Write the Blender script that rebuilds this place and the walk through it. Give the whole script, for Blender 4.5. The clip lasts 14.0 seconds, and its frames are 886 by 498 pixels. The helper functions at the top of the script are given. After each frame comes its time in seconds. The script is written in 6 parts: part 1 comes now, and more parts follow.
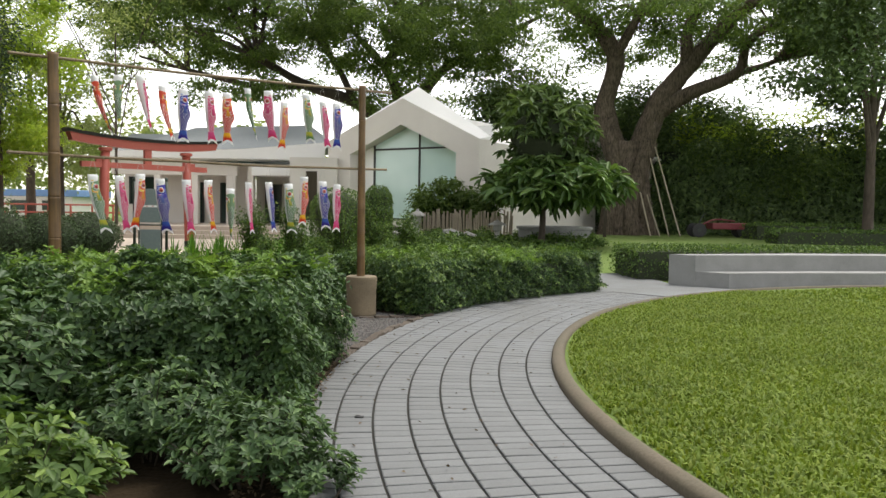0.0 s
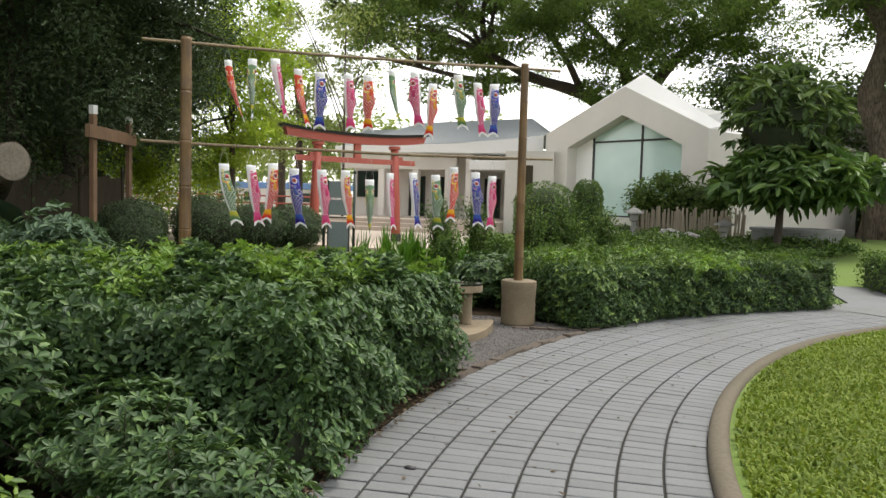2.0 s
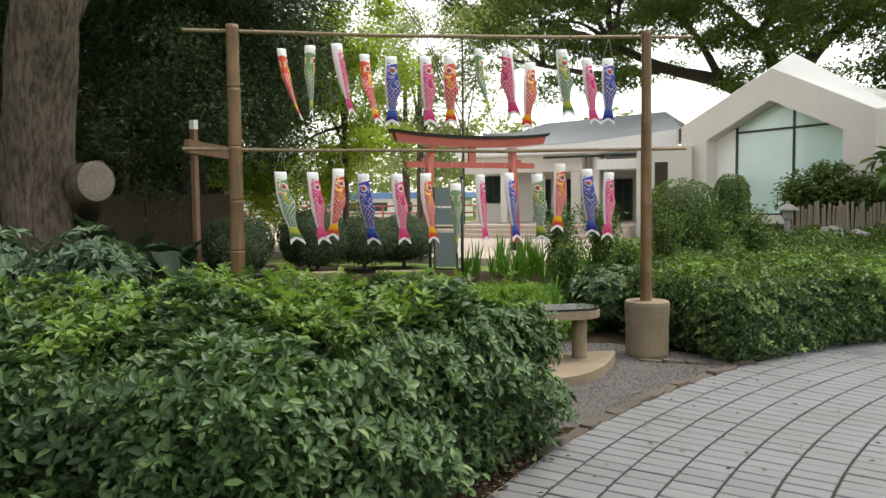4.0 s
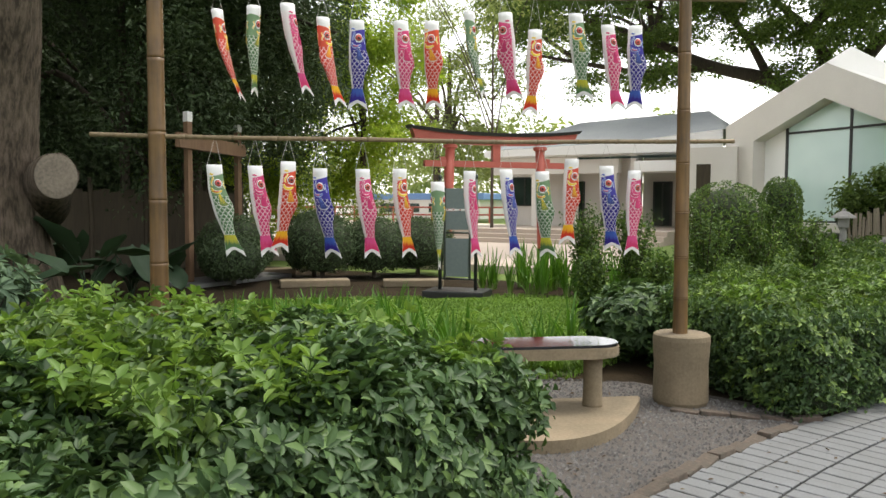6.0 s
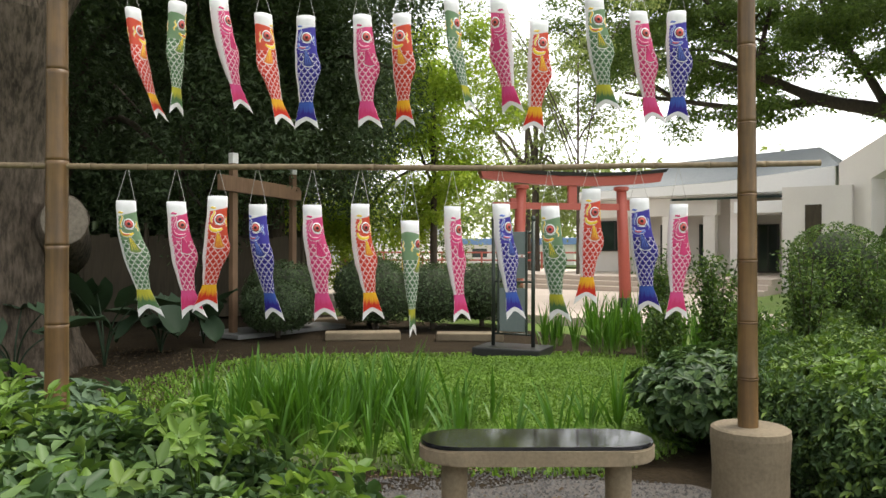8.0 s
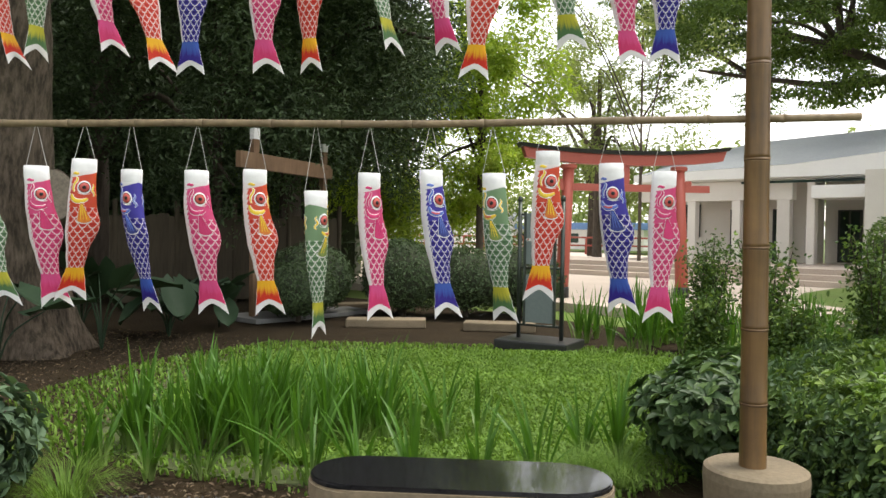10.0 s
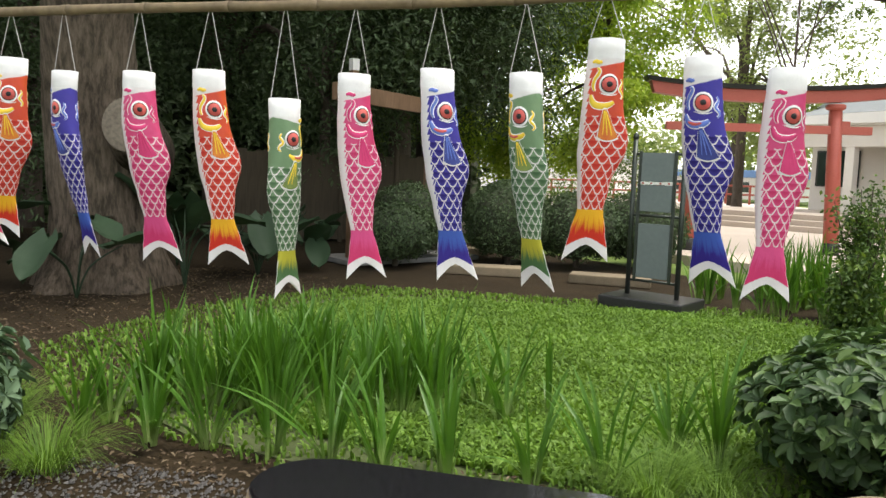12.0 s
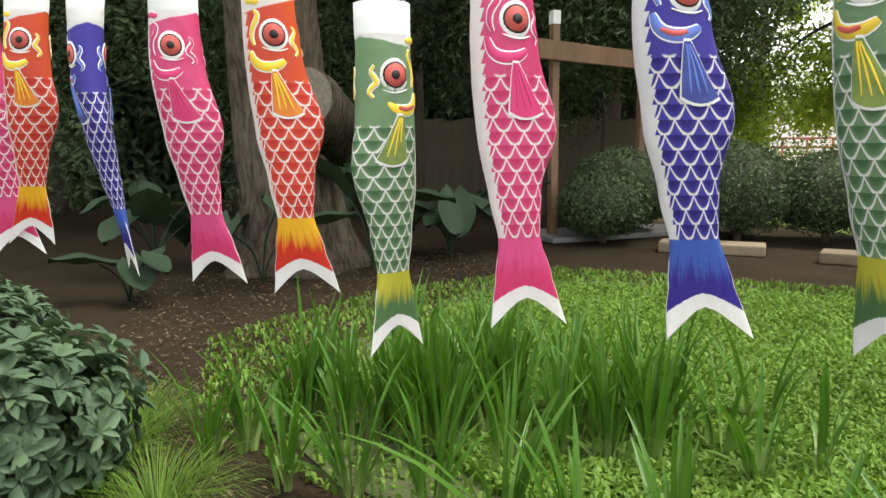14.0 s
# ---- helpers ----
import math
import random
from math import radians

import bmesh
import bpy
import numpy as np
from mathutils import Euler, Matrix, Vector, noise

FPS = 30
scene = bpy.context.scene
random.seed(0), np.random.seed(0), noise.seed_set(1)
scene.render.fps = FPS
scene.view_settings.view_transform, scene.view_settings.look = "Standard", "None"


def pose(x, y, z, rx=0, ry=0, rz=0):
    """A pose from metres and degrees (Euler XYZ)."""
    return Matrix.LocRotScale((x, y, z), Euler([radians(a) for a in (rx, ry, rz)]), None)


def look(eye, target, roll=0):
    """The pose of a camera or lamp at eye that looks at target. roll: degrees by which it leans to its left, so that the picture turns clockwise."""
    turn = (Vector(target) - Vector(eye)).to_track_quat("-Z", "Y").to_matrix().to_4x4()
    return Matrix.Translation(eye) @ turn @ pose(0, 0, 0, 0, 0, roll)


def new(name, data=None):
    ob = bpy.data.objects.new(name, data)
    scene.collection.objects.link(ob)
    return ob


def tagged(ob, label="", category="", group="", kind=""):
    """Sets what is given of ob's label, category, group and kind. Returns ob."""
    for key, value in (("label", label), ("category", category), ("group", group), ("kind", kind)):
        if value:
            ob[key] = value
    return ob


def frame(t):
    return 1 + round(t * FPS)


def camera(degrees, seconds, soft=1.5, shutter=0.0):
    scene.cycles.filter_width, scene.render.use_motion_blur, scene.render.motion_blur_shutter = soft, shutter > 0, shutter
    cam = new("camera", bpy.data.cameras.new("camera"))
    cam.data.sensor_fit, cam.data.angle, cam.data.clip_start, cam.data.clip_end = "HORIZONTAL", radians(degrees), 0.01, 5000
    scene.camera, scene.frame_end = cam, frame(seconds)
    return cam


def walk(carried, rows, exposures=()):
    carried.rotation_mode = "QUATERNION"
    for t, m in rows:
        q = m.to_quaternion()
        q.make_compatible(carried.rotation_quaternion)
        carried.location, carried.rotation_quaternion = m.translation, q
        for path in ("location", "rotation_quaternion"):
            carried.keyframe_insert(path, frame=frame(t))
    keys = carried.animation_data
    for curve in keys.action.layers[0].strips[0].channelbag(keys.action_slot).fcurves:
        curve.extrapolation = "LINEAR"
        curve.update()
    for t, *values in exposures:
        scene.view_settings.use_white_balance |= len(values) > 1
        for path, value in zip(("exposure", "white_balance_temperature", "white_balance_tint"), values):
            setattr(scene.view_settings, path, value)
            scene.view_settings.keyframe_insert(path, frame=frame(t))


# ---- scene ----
cam = camera(60.0, 14.0)
PATH = [
    (0, (-0.307, 0.688, 1.463), (-0.25, 2.684, 1.358), 0.9),
    (0.5, (0.0, 1.016, 1.445), (-0.066, 3.012, 1.334), 1.1),
    (1, (0.248, 1.363, 1.447), (0.005, 3.344, 1.325), 1.7),
    (1.5, (0.428, 1.718, 1.447), (0.077, 3.683, 1.32), 0.8),
    (2, (0.556, 2.067, 1.475), (-0.001, 3.983, 1.345), 1.7),
    (2.5, (0.554, 2.501, 1.483), (-0.063, 4.401, 1.384), 1.6),
    (3, (0.531, 2.891, 1.476), (-0.224, 4.74, 1.371), 1.4),
    (5.5, (0.124, 4.785, 1.499), (-0.811, 6.548, 1.373), -0.6),
    (6, (0.111, 5.156, 1.5), (-0.858, 6.902, 1.385), 0.2),
    (6.5, (0.112, 5.568, 1.505), (-0.895, 7.294, 1.426), 0.0),
    (7, (0.121, 5.928, 1.517), (-1.016, 7.572, 1.453), 0.5),
    (7.5, (0.065, 6.319, 1.529), (-1.108, 7.939, 1.497), 0.3),
    (8, (0.053, 6.691, 1.505), (-1.14, 8.296, 1.507), 0.1),
    (10.5, (0.04, 8.11, 1.487), (-1.325, 9.571, 1.435), 0.8),
    (11, (0.021, 8.37, 1.485), (-1.389, 9.787, 1.416), 1.0),
    (11.5, (-0.079, 8.613, 1.478), (-1.614, 9.887, 1.33), 2.3),
    (12, (-0.331, 8.832, 1.445), (-1.896, 10.062, 1.25), 2.0),
    (12.5, (-0.54, 9.069, 1.419), (-2.149, 10.233, 1.181), 0.6),
    (13, (-0.745, 9.223, 1.402), (-2.436, 10.258, 1.14), 0.1),
    (13.5, (-1.063, 9.365, 1.424), (-2.848, 10.224, 1.153), -0.5),
    (14, (-1.248, 9.507, 1.424), (-3.076, 10.266, 1.141), -0.4),
]
walk(cam, [(t, look(eye, target, roll)) for t, eye, target, roll in PATH], [(0.0, 1.4, 6900, 10), (3.0, 1.5, 6900, 10), (7.5, 1.54, 6900, 10), (11.0, 1.63, 6900, 10), (14.0, 1.87, 6900, 10)])

# ---- world, sun and sky ----
world = bpy.data.worlds.new("sky")
world.use_nodes = True
scene.world = world
wn = world.node_tree.nodes
sky = wn.new("ShaderNodeTexSky")
sky.sky_type, sky.sun_disc = "NISHITA", False
sky.sun_elevation, sky.sun_rotation = radians(68), radians(41)
sky.air_density, sky.dust_density, sky.ozone_density = 1.0, 1.0, 1.0
soften = wn.new("ShaderNodeHueSaturation")
soften.inputs["Saturation"].default_value = 0.22
world.node_tree.links.new(sky.outputs[0], soften.inputs["Color"])
world.node_tree.links.new(soften.outputs[0], wn["Background"].inputs[0])
wn["Background"].inputs[1].default_value = 0.15
sun = new("sun", bpy.data.lights.new("sun", "SUN"))
sun.data.energy, sun.data.angle, sun.data.color = 1.1, radians(20), (1.0, 0.97, 0.92)
sun.matrix_world = look((7, 14, 26), (0, 6, 0))


# ---- materials ----
def material(name, rough=0.7, metal=0.0, spec=0.4):
    m = bpy.data.materials.new(name)
    m.use_nodes = True
    b = m.node_tree.nodes["Principled BSDF"]
    b.inputs["Roughness"].default_value, b.inputs["Metallic"].default_value = rough, metal
    b.inputs["Specular IOR Level"].default_value = spec
    return m, m.node_tree.nodes, m.node_tree.links, b


def ramp(nodes, links, source, stops):
    r = nodes.new("ShaderNodeValToRGB")
    e = r.color_ramp.elements
    while len(e) < len(stops):
        e.new(0.5)
    for s, (p, c) in zip(e, stops):
        s.position, s.color = p, (*c, 1)
    links.new(source, r.inputs[0])
    return r.outputs[0]


def noise_tex(nodes, links, scale, detail=4, coord="Object", stretch=(1, 1, 1), rough=0.6):
    c = nodes.new("ShaderNodeTexCoord")
    mp = nodes.new("ShaderNodeMapping")
    mp.inputs["Scale"].default_value = stretch
    n = nodes.new("ShaderNodeTexNoise")
    n.inputs["Scale"].default_value, n.inputs["Detail"].default_value, n.inputs["Roughness"].default_value = scale, detail, rough
    links.new(c.outputs[coord], mp.inputs[0])
    links.new(mp.outputs[0], n.inputs[0])
    return n.outputs["Fac"]


def mix(nodes, links, a, b, fac, mode="MIX"):
    m = nodes.new("ShaderNodeMix")
    m.data_type, m.blend_type = "RGBA", mode
    for socket, v in ((m.inputs[0], fac), (m.inputs[6], a), (m.inputs[7], b)):
        if isinstance(v, (int, float)):
            socket.default_value = v
        elif isinstance(v, tuple):
            socket.default_value = (*v, 1)
        else:
            links.new(v, socket)
    return m.outputs[2]


def bump(nodes, links, b, source, strength, distance):
    n = nodes.new("ShaderNodeBump")
    n.inputs["Strength"].default_value, n.inputs["Distance"].default_value = strength, distance
    links.new(source, n.inputs["Height"])
    links.new(n.outputs[0], b.inputs["Normal"])


def surface(name, dark, light, fine=40, coarse=2.0, rough=0.8, depth=0.004, metal=0.0, stretch=(1, 1, 1), spec=0.4, stain=None, coord="Object"):
    """Two scales of colour variation and a fine relief."""
    m, n, l, b = material(name, rough, metal, spec)
    f = noise_tex(n, l, fine, 5, coord, stretch)
    c = noise_tex(n, l, coarse, 4, coord)
    mid = tuple((p + q) / 2 for p, q in zip(dark, light))
    col = mix(n, l, ramp(n, l, f, [(0.3, dark), (0.7, light)]), ramp(n, l, c, [(0.35, stain or mid), (0.65, light)]), 0.45)
    info = n.new("ShaderNodeObjectInfo")
    hsv = n.new("ShaderNodeHueSaturation")
    v = n.new("ShaderNodeMapRange")
    v.inputs[3].default_value, v.inputs[4].default_value = 0.9, 1.08
    l.new(info.outputs["Random"], v.inputs[0])
    l.new(v.outputs[0], hsv.inputs["Value"])
    l.new(col, hsv.inputs["Color"])
    l.new(hsv.outputs[0], b.inputs["Base Color"])
    bump(n, l, b, f, 0.6, depth)
    return m


def foliage(name, dark, light, rough=0.5, through_light=0.25, tip=None):
    """Leaves: each one varies in tone, and lets some light through."""
    m, n, l, b = material(name, rough, 0, 0.35)
    g = n.new("ShaderNodeNewGeometry")
    col = ramp(n, l, g.outputs["Random Per Island"], [(0.0, dark), (0.68, light), (1.0, tip or light)])
    c = noise_tex(n, l, 1.1, 3)
    col = mix(n, l, col, ramp(n, l, c, [(0.3, tuple(x * 0.62 for x in dark)), (0.7, light)]), 0.35)
    l.new(col, b.inputs["Base Color"])
    t = n.new("ShaderNodeBsdfTranslucent")
    bright = mix(n, l, col, (1.0, 1.0, 0.35), 0.6, "MULTIPLY")
    l.new(bright, t.inputs["Color"])
    s = n.new("ShaderNodeMixShader")
    s.inputs[0].default_value = through_light
    l.new(b.outputs[0], s.inputs[1])
    l.new(t.outputs[0], s.inputs[2])
    l.new(s.outputs[0], n["Material Output"].inputs["Surface"])
    return m


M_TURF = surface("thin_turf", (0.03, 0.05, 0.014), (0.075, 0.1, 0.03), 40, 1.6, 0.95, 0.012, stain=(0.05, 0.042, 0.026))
M_GRASS = surface("lawn", (0.06, 0.11, 0.018), (0.12, 0.19, 0.03), 60, 0.9, 0.9, 0.01, stain=(0.13, 0.16, 0.045))
M_BLADE = foliage("grass_blades", (0.095, 0.15, 0.018), (0.2, 0.28, 0.035), 0.6, 0.3, (0.28, 0.32, 0.06))
M_BLADE2 = foliage("shade_grass_blades", (0.08, 0.165, 0.022), (0.18, 0.32, 0.043), 0.6, 0.35, (0.21, 0.35, 0.055))
M_SOIL = surface("soil", (0.011, 0.0075, 0.004), (0.046, 0.032, 0.0165), 28, 1.7, 0.97, 0.03, spec=0.15, stain=(0.018, 0.013, 0.007))
M_GRAVEL = surface("gravel", (0.04, 0.034, 0.029), (0.105, 0.094, 0.083), 120, 2.0, 0.95, 0.01)
M_PAVER = surface("paver_concrete", (0.098, 0.104, 0.108), (0.17, 0.179, 0.183), 90, 1.3, 0.7, 0.002, stain=(0.118, 0.118, 0.108))
M_JOINT = surface("paving_joint", (0.015, 0.015, 0.013), (0.035, 0.033, 0.028), 60, 2, 0.95, 0.004)
M_KERB = surface("kerb_concrete", (0.055, 0.046, 0.03), (0.12, 0.097, 0.068), 45, 2.5, 0.85, 0.004, stain=(0.085, 0.08, 0.05))
M_BRICKEDGE = surface("edging_brick", (0.05, 0.04, 0.032), (0.135, 0.1, 0.078), 35, 5, 0.95, 0.012, stain=(0.06, 0.06, 0.045))
M_CONC = surface("cast_concrete", (0.165, 0.128, 0.08), (0.28, 0.222, 0.145), 50, 2.6, 0.85, 0.003, stain=(0.12, 0.1, 0.066))
M_SEAT = surface("grey_render", (0.19, 0.19, 0.185), (0.27, 0.27, 0.262), 60, 2, 0.8, 0.003, stain=(0.17, 0.17, 0.163))
M_GRANITE, n_, l_, b_ = material("black_granite", 0.06, 0, 0.6)
l_.new(ramp(n_, l_, noise_tex(n_, l_, 300, 2), [(0.4, (0.006, 0.006, 0.007)), (0.75, (0.03, 0.03, 0.032))]), b_.inputs["Base Color"])
M_BAMBOO = surface("bamboo", (0.045, 0.026, 0.011), (0.21, 0.12, 0.045), 26, 4.5, 0.42, 0.002, stretch=(1, 1, 0.06), stain=(0.085, 0.052, 0.028))
M_NODE = surface("bamboo_node", (0.06, 0.034, 0.017), (0.15, 0.088, 0.042), 40, 3, 0.7, 0.002)
M_BAR = surface("bamboo_rod", (0.11, 0.075, 0.04), (0.24, 0.18, 0.1), 30, 6, 0.6, 0.002, stain=(0.13, 0.1, 0.06))
M_RED = surface("vermilion_paint", (0.36, 0.075, 0.055), (0.45, 0.11, 0.08), 30, 1.5, 0.5, 0.001)
M_BLACK = surface("black_paint", (0.012, 0.012, 0.012), (0.03, 0.03, 0.03), 30, 2, 0.4, 0.001)
M_STEEL = surface("dark_steel", (0.03, 0.04, 0.035), (0.07, 0.08, 0.07), 30, 3, 0.4, 0.001, metal=0.6)
M_PANEL = surface("grey_panel", (0.13, 0.16, 0.16), (0.17, 0.205, 0.2), 20, 2, 0.55, 0.0005)
M_PAPER = surface("white_card", (0.7, 0.7, 0.68), (0.8, 0.8, 0.78), 20, 2, 0.7, 0.0005)
M_WALL = surface("beige_render", (0.64, 0.595, 0.545), (0.74, 0.7, 0.645), 30, 0.5, 0.85, 0.003, stain=(0.6, 0.56, 0.51))
M_WHITE = surface("white_paint", (0.78, 0.77, 0.75), (0.84, 0.83, 0.81), 25, 0.5, 0.8, 0.002)
M_ROOF = surface("grey_roof", (0.24, 0.26, 0.27), (0.34, 0.36, 0.37), 12, 0.6, 0.7, 0.004)
M_GLASS, n_, l_, b_ = material("tinted_glass", 0.08, 0, 0.6)
l_.new(ramp(n_, l_, noise_tex(n_, l_, 0.6, 2), [(0.3, (0.5, 0.66, 0.62)), (0.7, (0.6, 0.75, 0.7))]), b_.inputs["Base Color"])
M_DGLASS, n_, l_, b_ = material("dark_glass", 0.08, 0, 0.6)
l_.new(ramp(n_, l_, noise_tex(n_, l_, 0.8, 2), [(0.3, (0.012, 0.02, 0.02)), (0.7, (0.035, 0.055, 0.05))]), b_.inputs["Base Color"])
M_BARK = surface("bark", (0.025, 0.019, 0.015), (0.1, 0.08, 0.062), 14, 1.5, 0.95, 0.04, stretch=(1, 1, 0.25))
M_BARK2 = surface("pale_bark", (0.028, 0.022, 0.017), (0.115, 0.09, 0.07), 11, 1.2, 0.95, 0.09, stretch=(1, 1, 0.3))
M_BARK3, n_, l_, b_ = material("rough_old_bark", 0.95, 0, 0.2)
f_ = noise_tex(n_, l_, 17, 8, "Object", (1, 1, 0.22), 0.7)
c_ = noise_tex(n_, l_, 2.2, 3)
l_.new(mix(n_, l_, ramp(n_, l_, f_, [(0.4, (0.026, 0.02, 0.014)), (0.6, (0.17, 0.132, 0.1))]), ramp(n_, l_, c_, [(0.3, (0.045, 0.038, 0.027)), (0.7, (0.165, 0.135, 0.1))]), 0.35), b_.inputs["Base Color"])
bump(n_, l_, b_, f_, 1.0, 0.05)
M_BROAD = foliage("glossy_broad_leaves", (0.045, 0.1, 0.03), (0.12, 0.21, 0.055), 0.38, 0.32, (0.2, 0.31, 0.075))
M_CUT = surface("cut_wood", (0.06, 0.05, 0.038), (0.21, 0.18, 0.14), 30, 4, 0.9, 0.004)
M_TIMBER = surface("brown_timber", (0.1, 0.056, 0.03), (0.24, 0.145, 0.085), 20, 2, 0.7, 0.003, stretch=(1, 1, 0.15))
M_OLDWOOD = surface("dark_old_boards", (0.026, 0.021, 0.013), (0.062, 0.049, 0.031), 20, 2, 0.9, 0.004, stretch=(1, 1, 0.1))
M_BLUELEAF = foliage("bluish_leaves", (0.045, 0.085, 0.05), (0.1, 0.165, 0.09), 0.7, 0.2, (0.12, 0.19, 0.09))
M_FENCE = surface("bamboo_fence", (0.2, 0.165, 0.12), (0.4, 0.345, 0.26), 25, 2, 0.85, 0.004, stretch=(1, 1, 0.1))
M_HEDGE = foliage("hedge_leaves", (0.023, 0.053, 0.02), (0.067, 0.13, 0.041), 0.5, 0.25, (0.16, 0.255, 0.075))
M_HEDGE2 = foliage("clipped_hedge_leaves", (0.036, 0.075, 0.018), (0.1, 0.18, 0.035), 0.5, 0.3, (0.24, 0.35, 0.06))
M_LIME = foliage("young_leaves", (0.1, 0.2, 0.035), (0.18, 0.3, 0.055), 0.5, 0.4, (0.27, 0.4, 0.09))
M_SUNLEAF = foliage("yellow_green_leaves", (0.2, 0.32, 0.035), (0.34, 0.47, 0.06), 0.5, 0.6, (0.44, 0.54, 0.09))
M_DARKLEAF = foliage("dark_leaves", (0.04, 0.066, 0.032), (0.084, 0.132, 0.056), 0.62, 0.25)
M_TREELEAF = foliage("tree_leaves", (0.058, 0.105, 0.026), (0.135, 0.21, 0.048), 0.5, 0.5, (0.2, 0.29, 0.06))
# Light green leaves, paled further so the colour carries the haze over far trees.
M_LIGHTLEAF = foliage("light_tree_leaves", (0.16, 0.215, 0.075), (0.28, 0.35, 0.13), 0.5, 0.55, (0.37, 0.43, 0.17))
M_IRIS = foliage("iris_leaves", (0.045, 0.13, 0.016), (0.115, 0.27, 0.03), 0.4, 0.35, (0.2, 0.38, 0.045))
n_, l_ = M_IRIS.node_tree.nodes, M_IRIS.node_tree.links
c_ = n_.new("ShaderNodeTexCoord")
z_ = n_.new("ShaderNodeSeparateXYZ")
l_.new(c_.outputs["Object"], z_.inputs[0])
old_ = n_["Principled BSDF"].inputs["Base Color"].links[0].from_socket
l_.new(mix(n_, l_, (0.3, 0.4, 0.13), old_, ramp(n_, l_, z_.outputs[2], [(0.02, (0, 0, 0)), (0.17, (1, 1, 1))])), n_["Principled BSDF"].inputs["Base Color"])
M_TARO = foliage("broad_leaves", (0.011, 0.026, 0.013), (0.028, 0.06, 0.026), 0.62, 0.08)
M_DRY = foliage("dry_leaves", (0.045, 0.03, 0.019), (0.14, 0.098, 0.06), 0.85, 0.1, (0.24, 0.19, 0.12))
M_SCREEN = foliage("screen_leaves", (0.06, 0.1, 0.04), (0.12, 0.19, 0.065), 0.55, 0.35, (0.2, 0.29, 0.08))
# Dark solid filling in place of the shaded depth inside foliage.
M_CORE = surface("shaded_inside", (0.02, 0.027, 0.015), (0.045, 0.056, 0.028), 20, 3, 0.95, 0.02)
M_STRING = surface("string", (0.4, 0.38, 0.35), (0.55, 0.53, 0.5), 50, 5, 0.8, 0.0005)
M_BLUE = surface("blue_roof_sheet", (0.1, 0.2, 0.42), (0.15, 0.27, 0.5), 6, 0.5, 0.6, 0.002)
M_STONE = surface("lantern_stone", (0.2, 0.2, 0.185), (0.36, 0.35, 0.33), 40, 3, 0.9, 0.006)
M_PLAZA = surface("plaza_paving", (0.42, 0.34, 0.28), (0.55, 0.47, 0.4), 20, 0.7, 0.85, 0.003)
M_BIKE = surface("dark_red_paint", (0.1, 0.02, 0.025), (0.2, 0.04, 0.045), 20, 3, 0.4, 0.001)


# ---- mesh helpers ----
def part(name, bm, mat, parent=None, label="", smooth=False):
    me = bpy.data.meshes.new(name)
    if smooth:
        for f in bm.faces:
            f.smooth = True
    bm.to_mesh(me)
    bm.free()
    me.materials.append(mat)
    ob = new(name, me)
    if parent:
        ob.parent = parent
    if label:
        ob["label"] = label
    return ob


def pydata(name, verts, faces, mat, parent=None, smooth=False):
    me = bpy.data.meshes.new(name)
    me.from_pydata(verts, [], faces)
    if smooth:
        me.shade_smooth()
    me.materials.append(mat)
    ob = new(name, me)
    if parent:
        ob.parent = parent
    return ob


def empty(name, x=0, y=0, z=0, rz=0):
    ob = new(name)
    ob.empty_display_size = 0.2
    ob.matrix_world = pose(x, y, z, 0, 0, rz)
    return ob


def box(x0, x1, y0, y1, z0, z1, bevel=0.0, bm=None, m=None):
    own = bm is None
    bm = bm or bmesh.new()
    t = Matrix.Translation(((x0 + x1) / 2, (y0 + y1) / 2, (z0 + z1) / 2)) @ Matrix.Diagonal((x1 - x0, y1 - y0, z1 - z0, 1))
    r = bmesh.ops.create_cube(bm, size=1, matrix=(m @ t) if m else t)
    if bevel and own:
        bmesh.ops.bevel(bm, geom=bm.edges[:], offset=bevel, segments=2, affect="EDGES", profile=0.6)
    return bm


def tube(points, radii, seg=10, bm=None, caps=True, squash=1.0):
    """A tapered tube along points."""
    bm = bm or bmesh.new()
    pts = [Vector(p) for p in points]
    rings = []
    side = None
    for i, p in enumerate(pts):
        d = (pts[min(i + 1, len(pts) - 1)] - pts[max(i - 1, 0)]).normalized()
        if side is None:
            side = d.orthogonal().normalized()
        side = (side - d * side.dot(d)).normalized()
        up = d.cross(side)
        r = radii[i] if hasattr(radii, "__len__") else radii
        rings.append([bm.verts.new(p + (side * math.cos(a) + up * math.sin(a) * squash) * r) for a in (2 * math.pi * k / seg for k in range(seg))])
    for a, b in zip(rings, rings[1:]):
        for k in range(seg):
            bm.faces.new((a[k], a[(k + 1) % seg], b[(k + 1) % seg], b[k]))
    if caps:
        bm.faces.new(rings[0][::-1])
        bm.faces.new(rings[-1])
    return bm


def lathe(profile, seg=24, bm=None, at=(0, 0, 0)):
    """Spin (radius, height) pairs about z."""
    bm = bm or bmesh.new()
    rings = [[bm.verts.new((at[0] + r * math.cos(2 * math.pi * k / seg), at[1] + r * math.sin(2 * math.pi * k / seg), at[2] + z)) for k in range(seg)] for r, z in profile]
    for a, b in zip(rings, rings[1:]):
        for k in range(seg):
            bm.faces.new((a[k], a[(k + 1) % seg], b[(k + 1) % seg], b[k]))
    bm.faces.new(rings[0][::-1])
    bm.faces.new(rings[-1])
    return bm


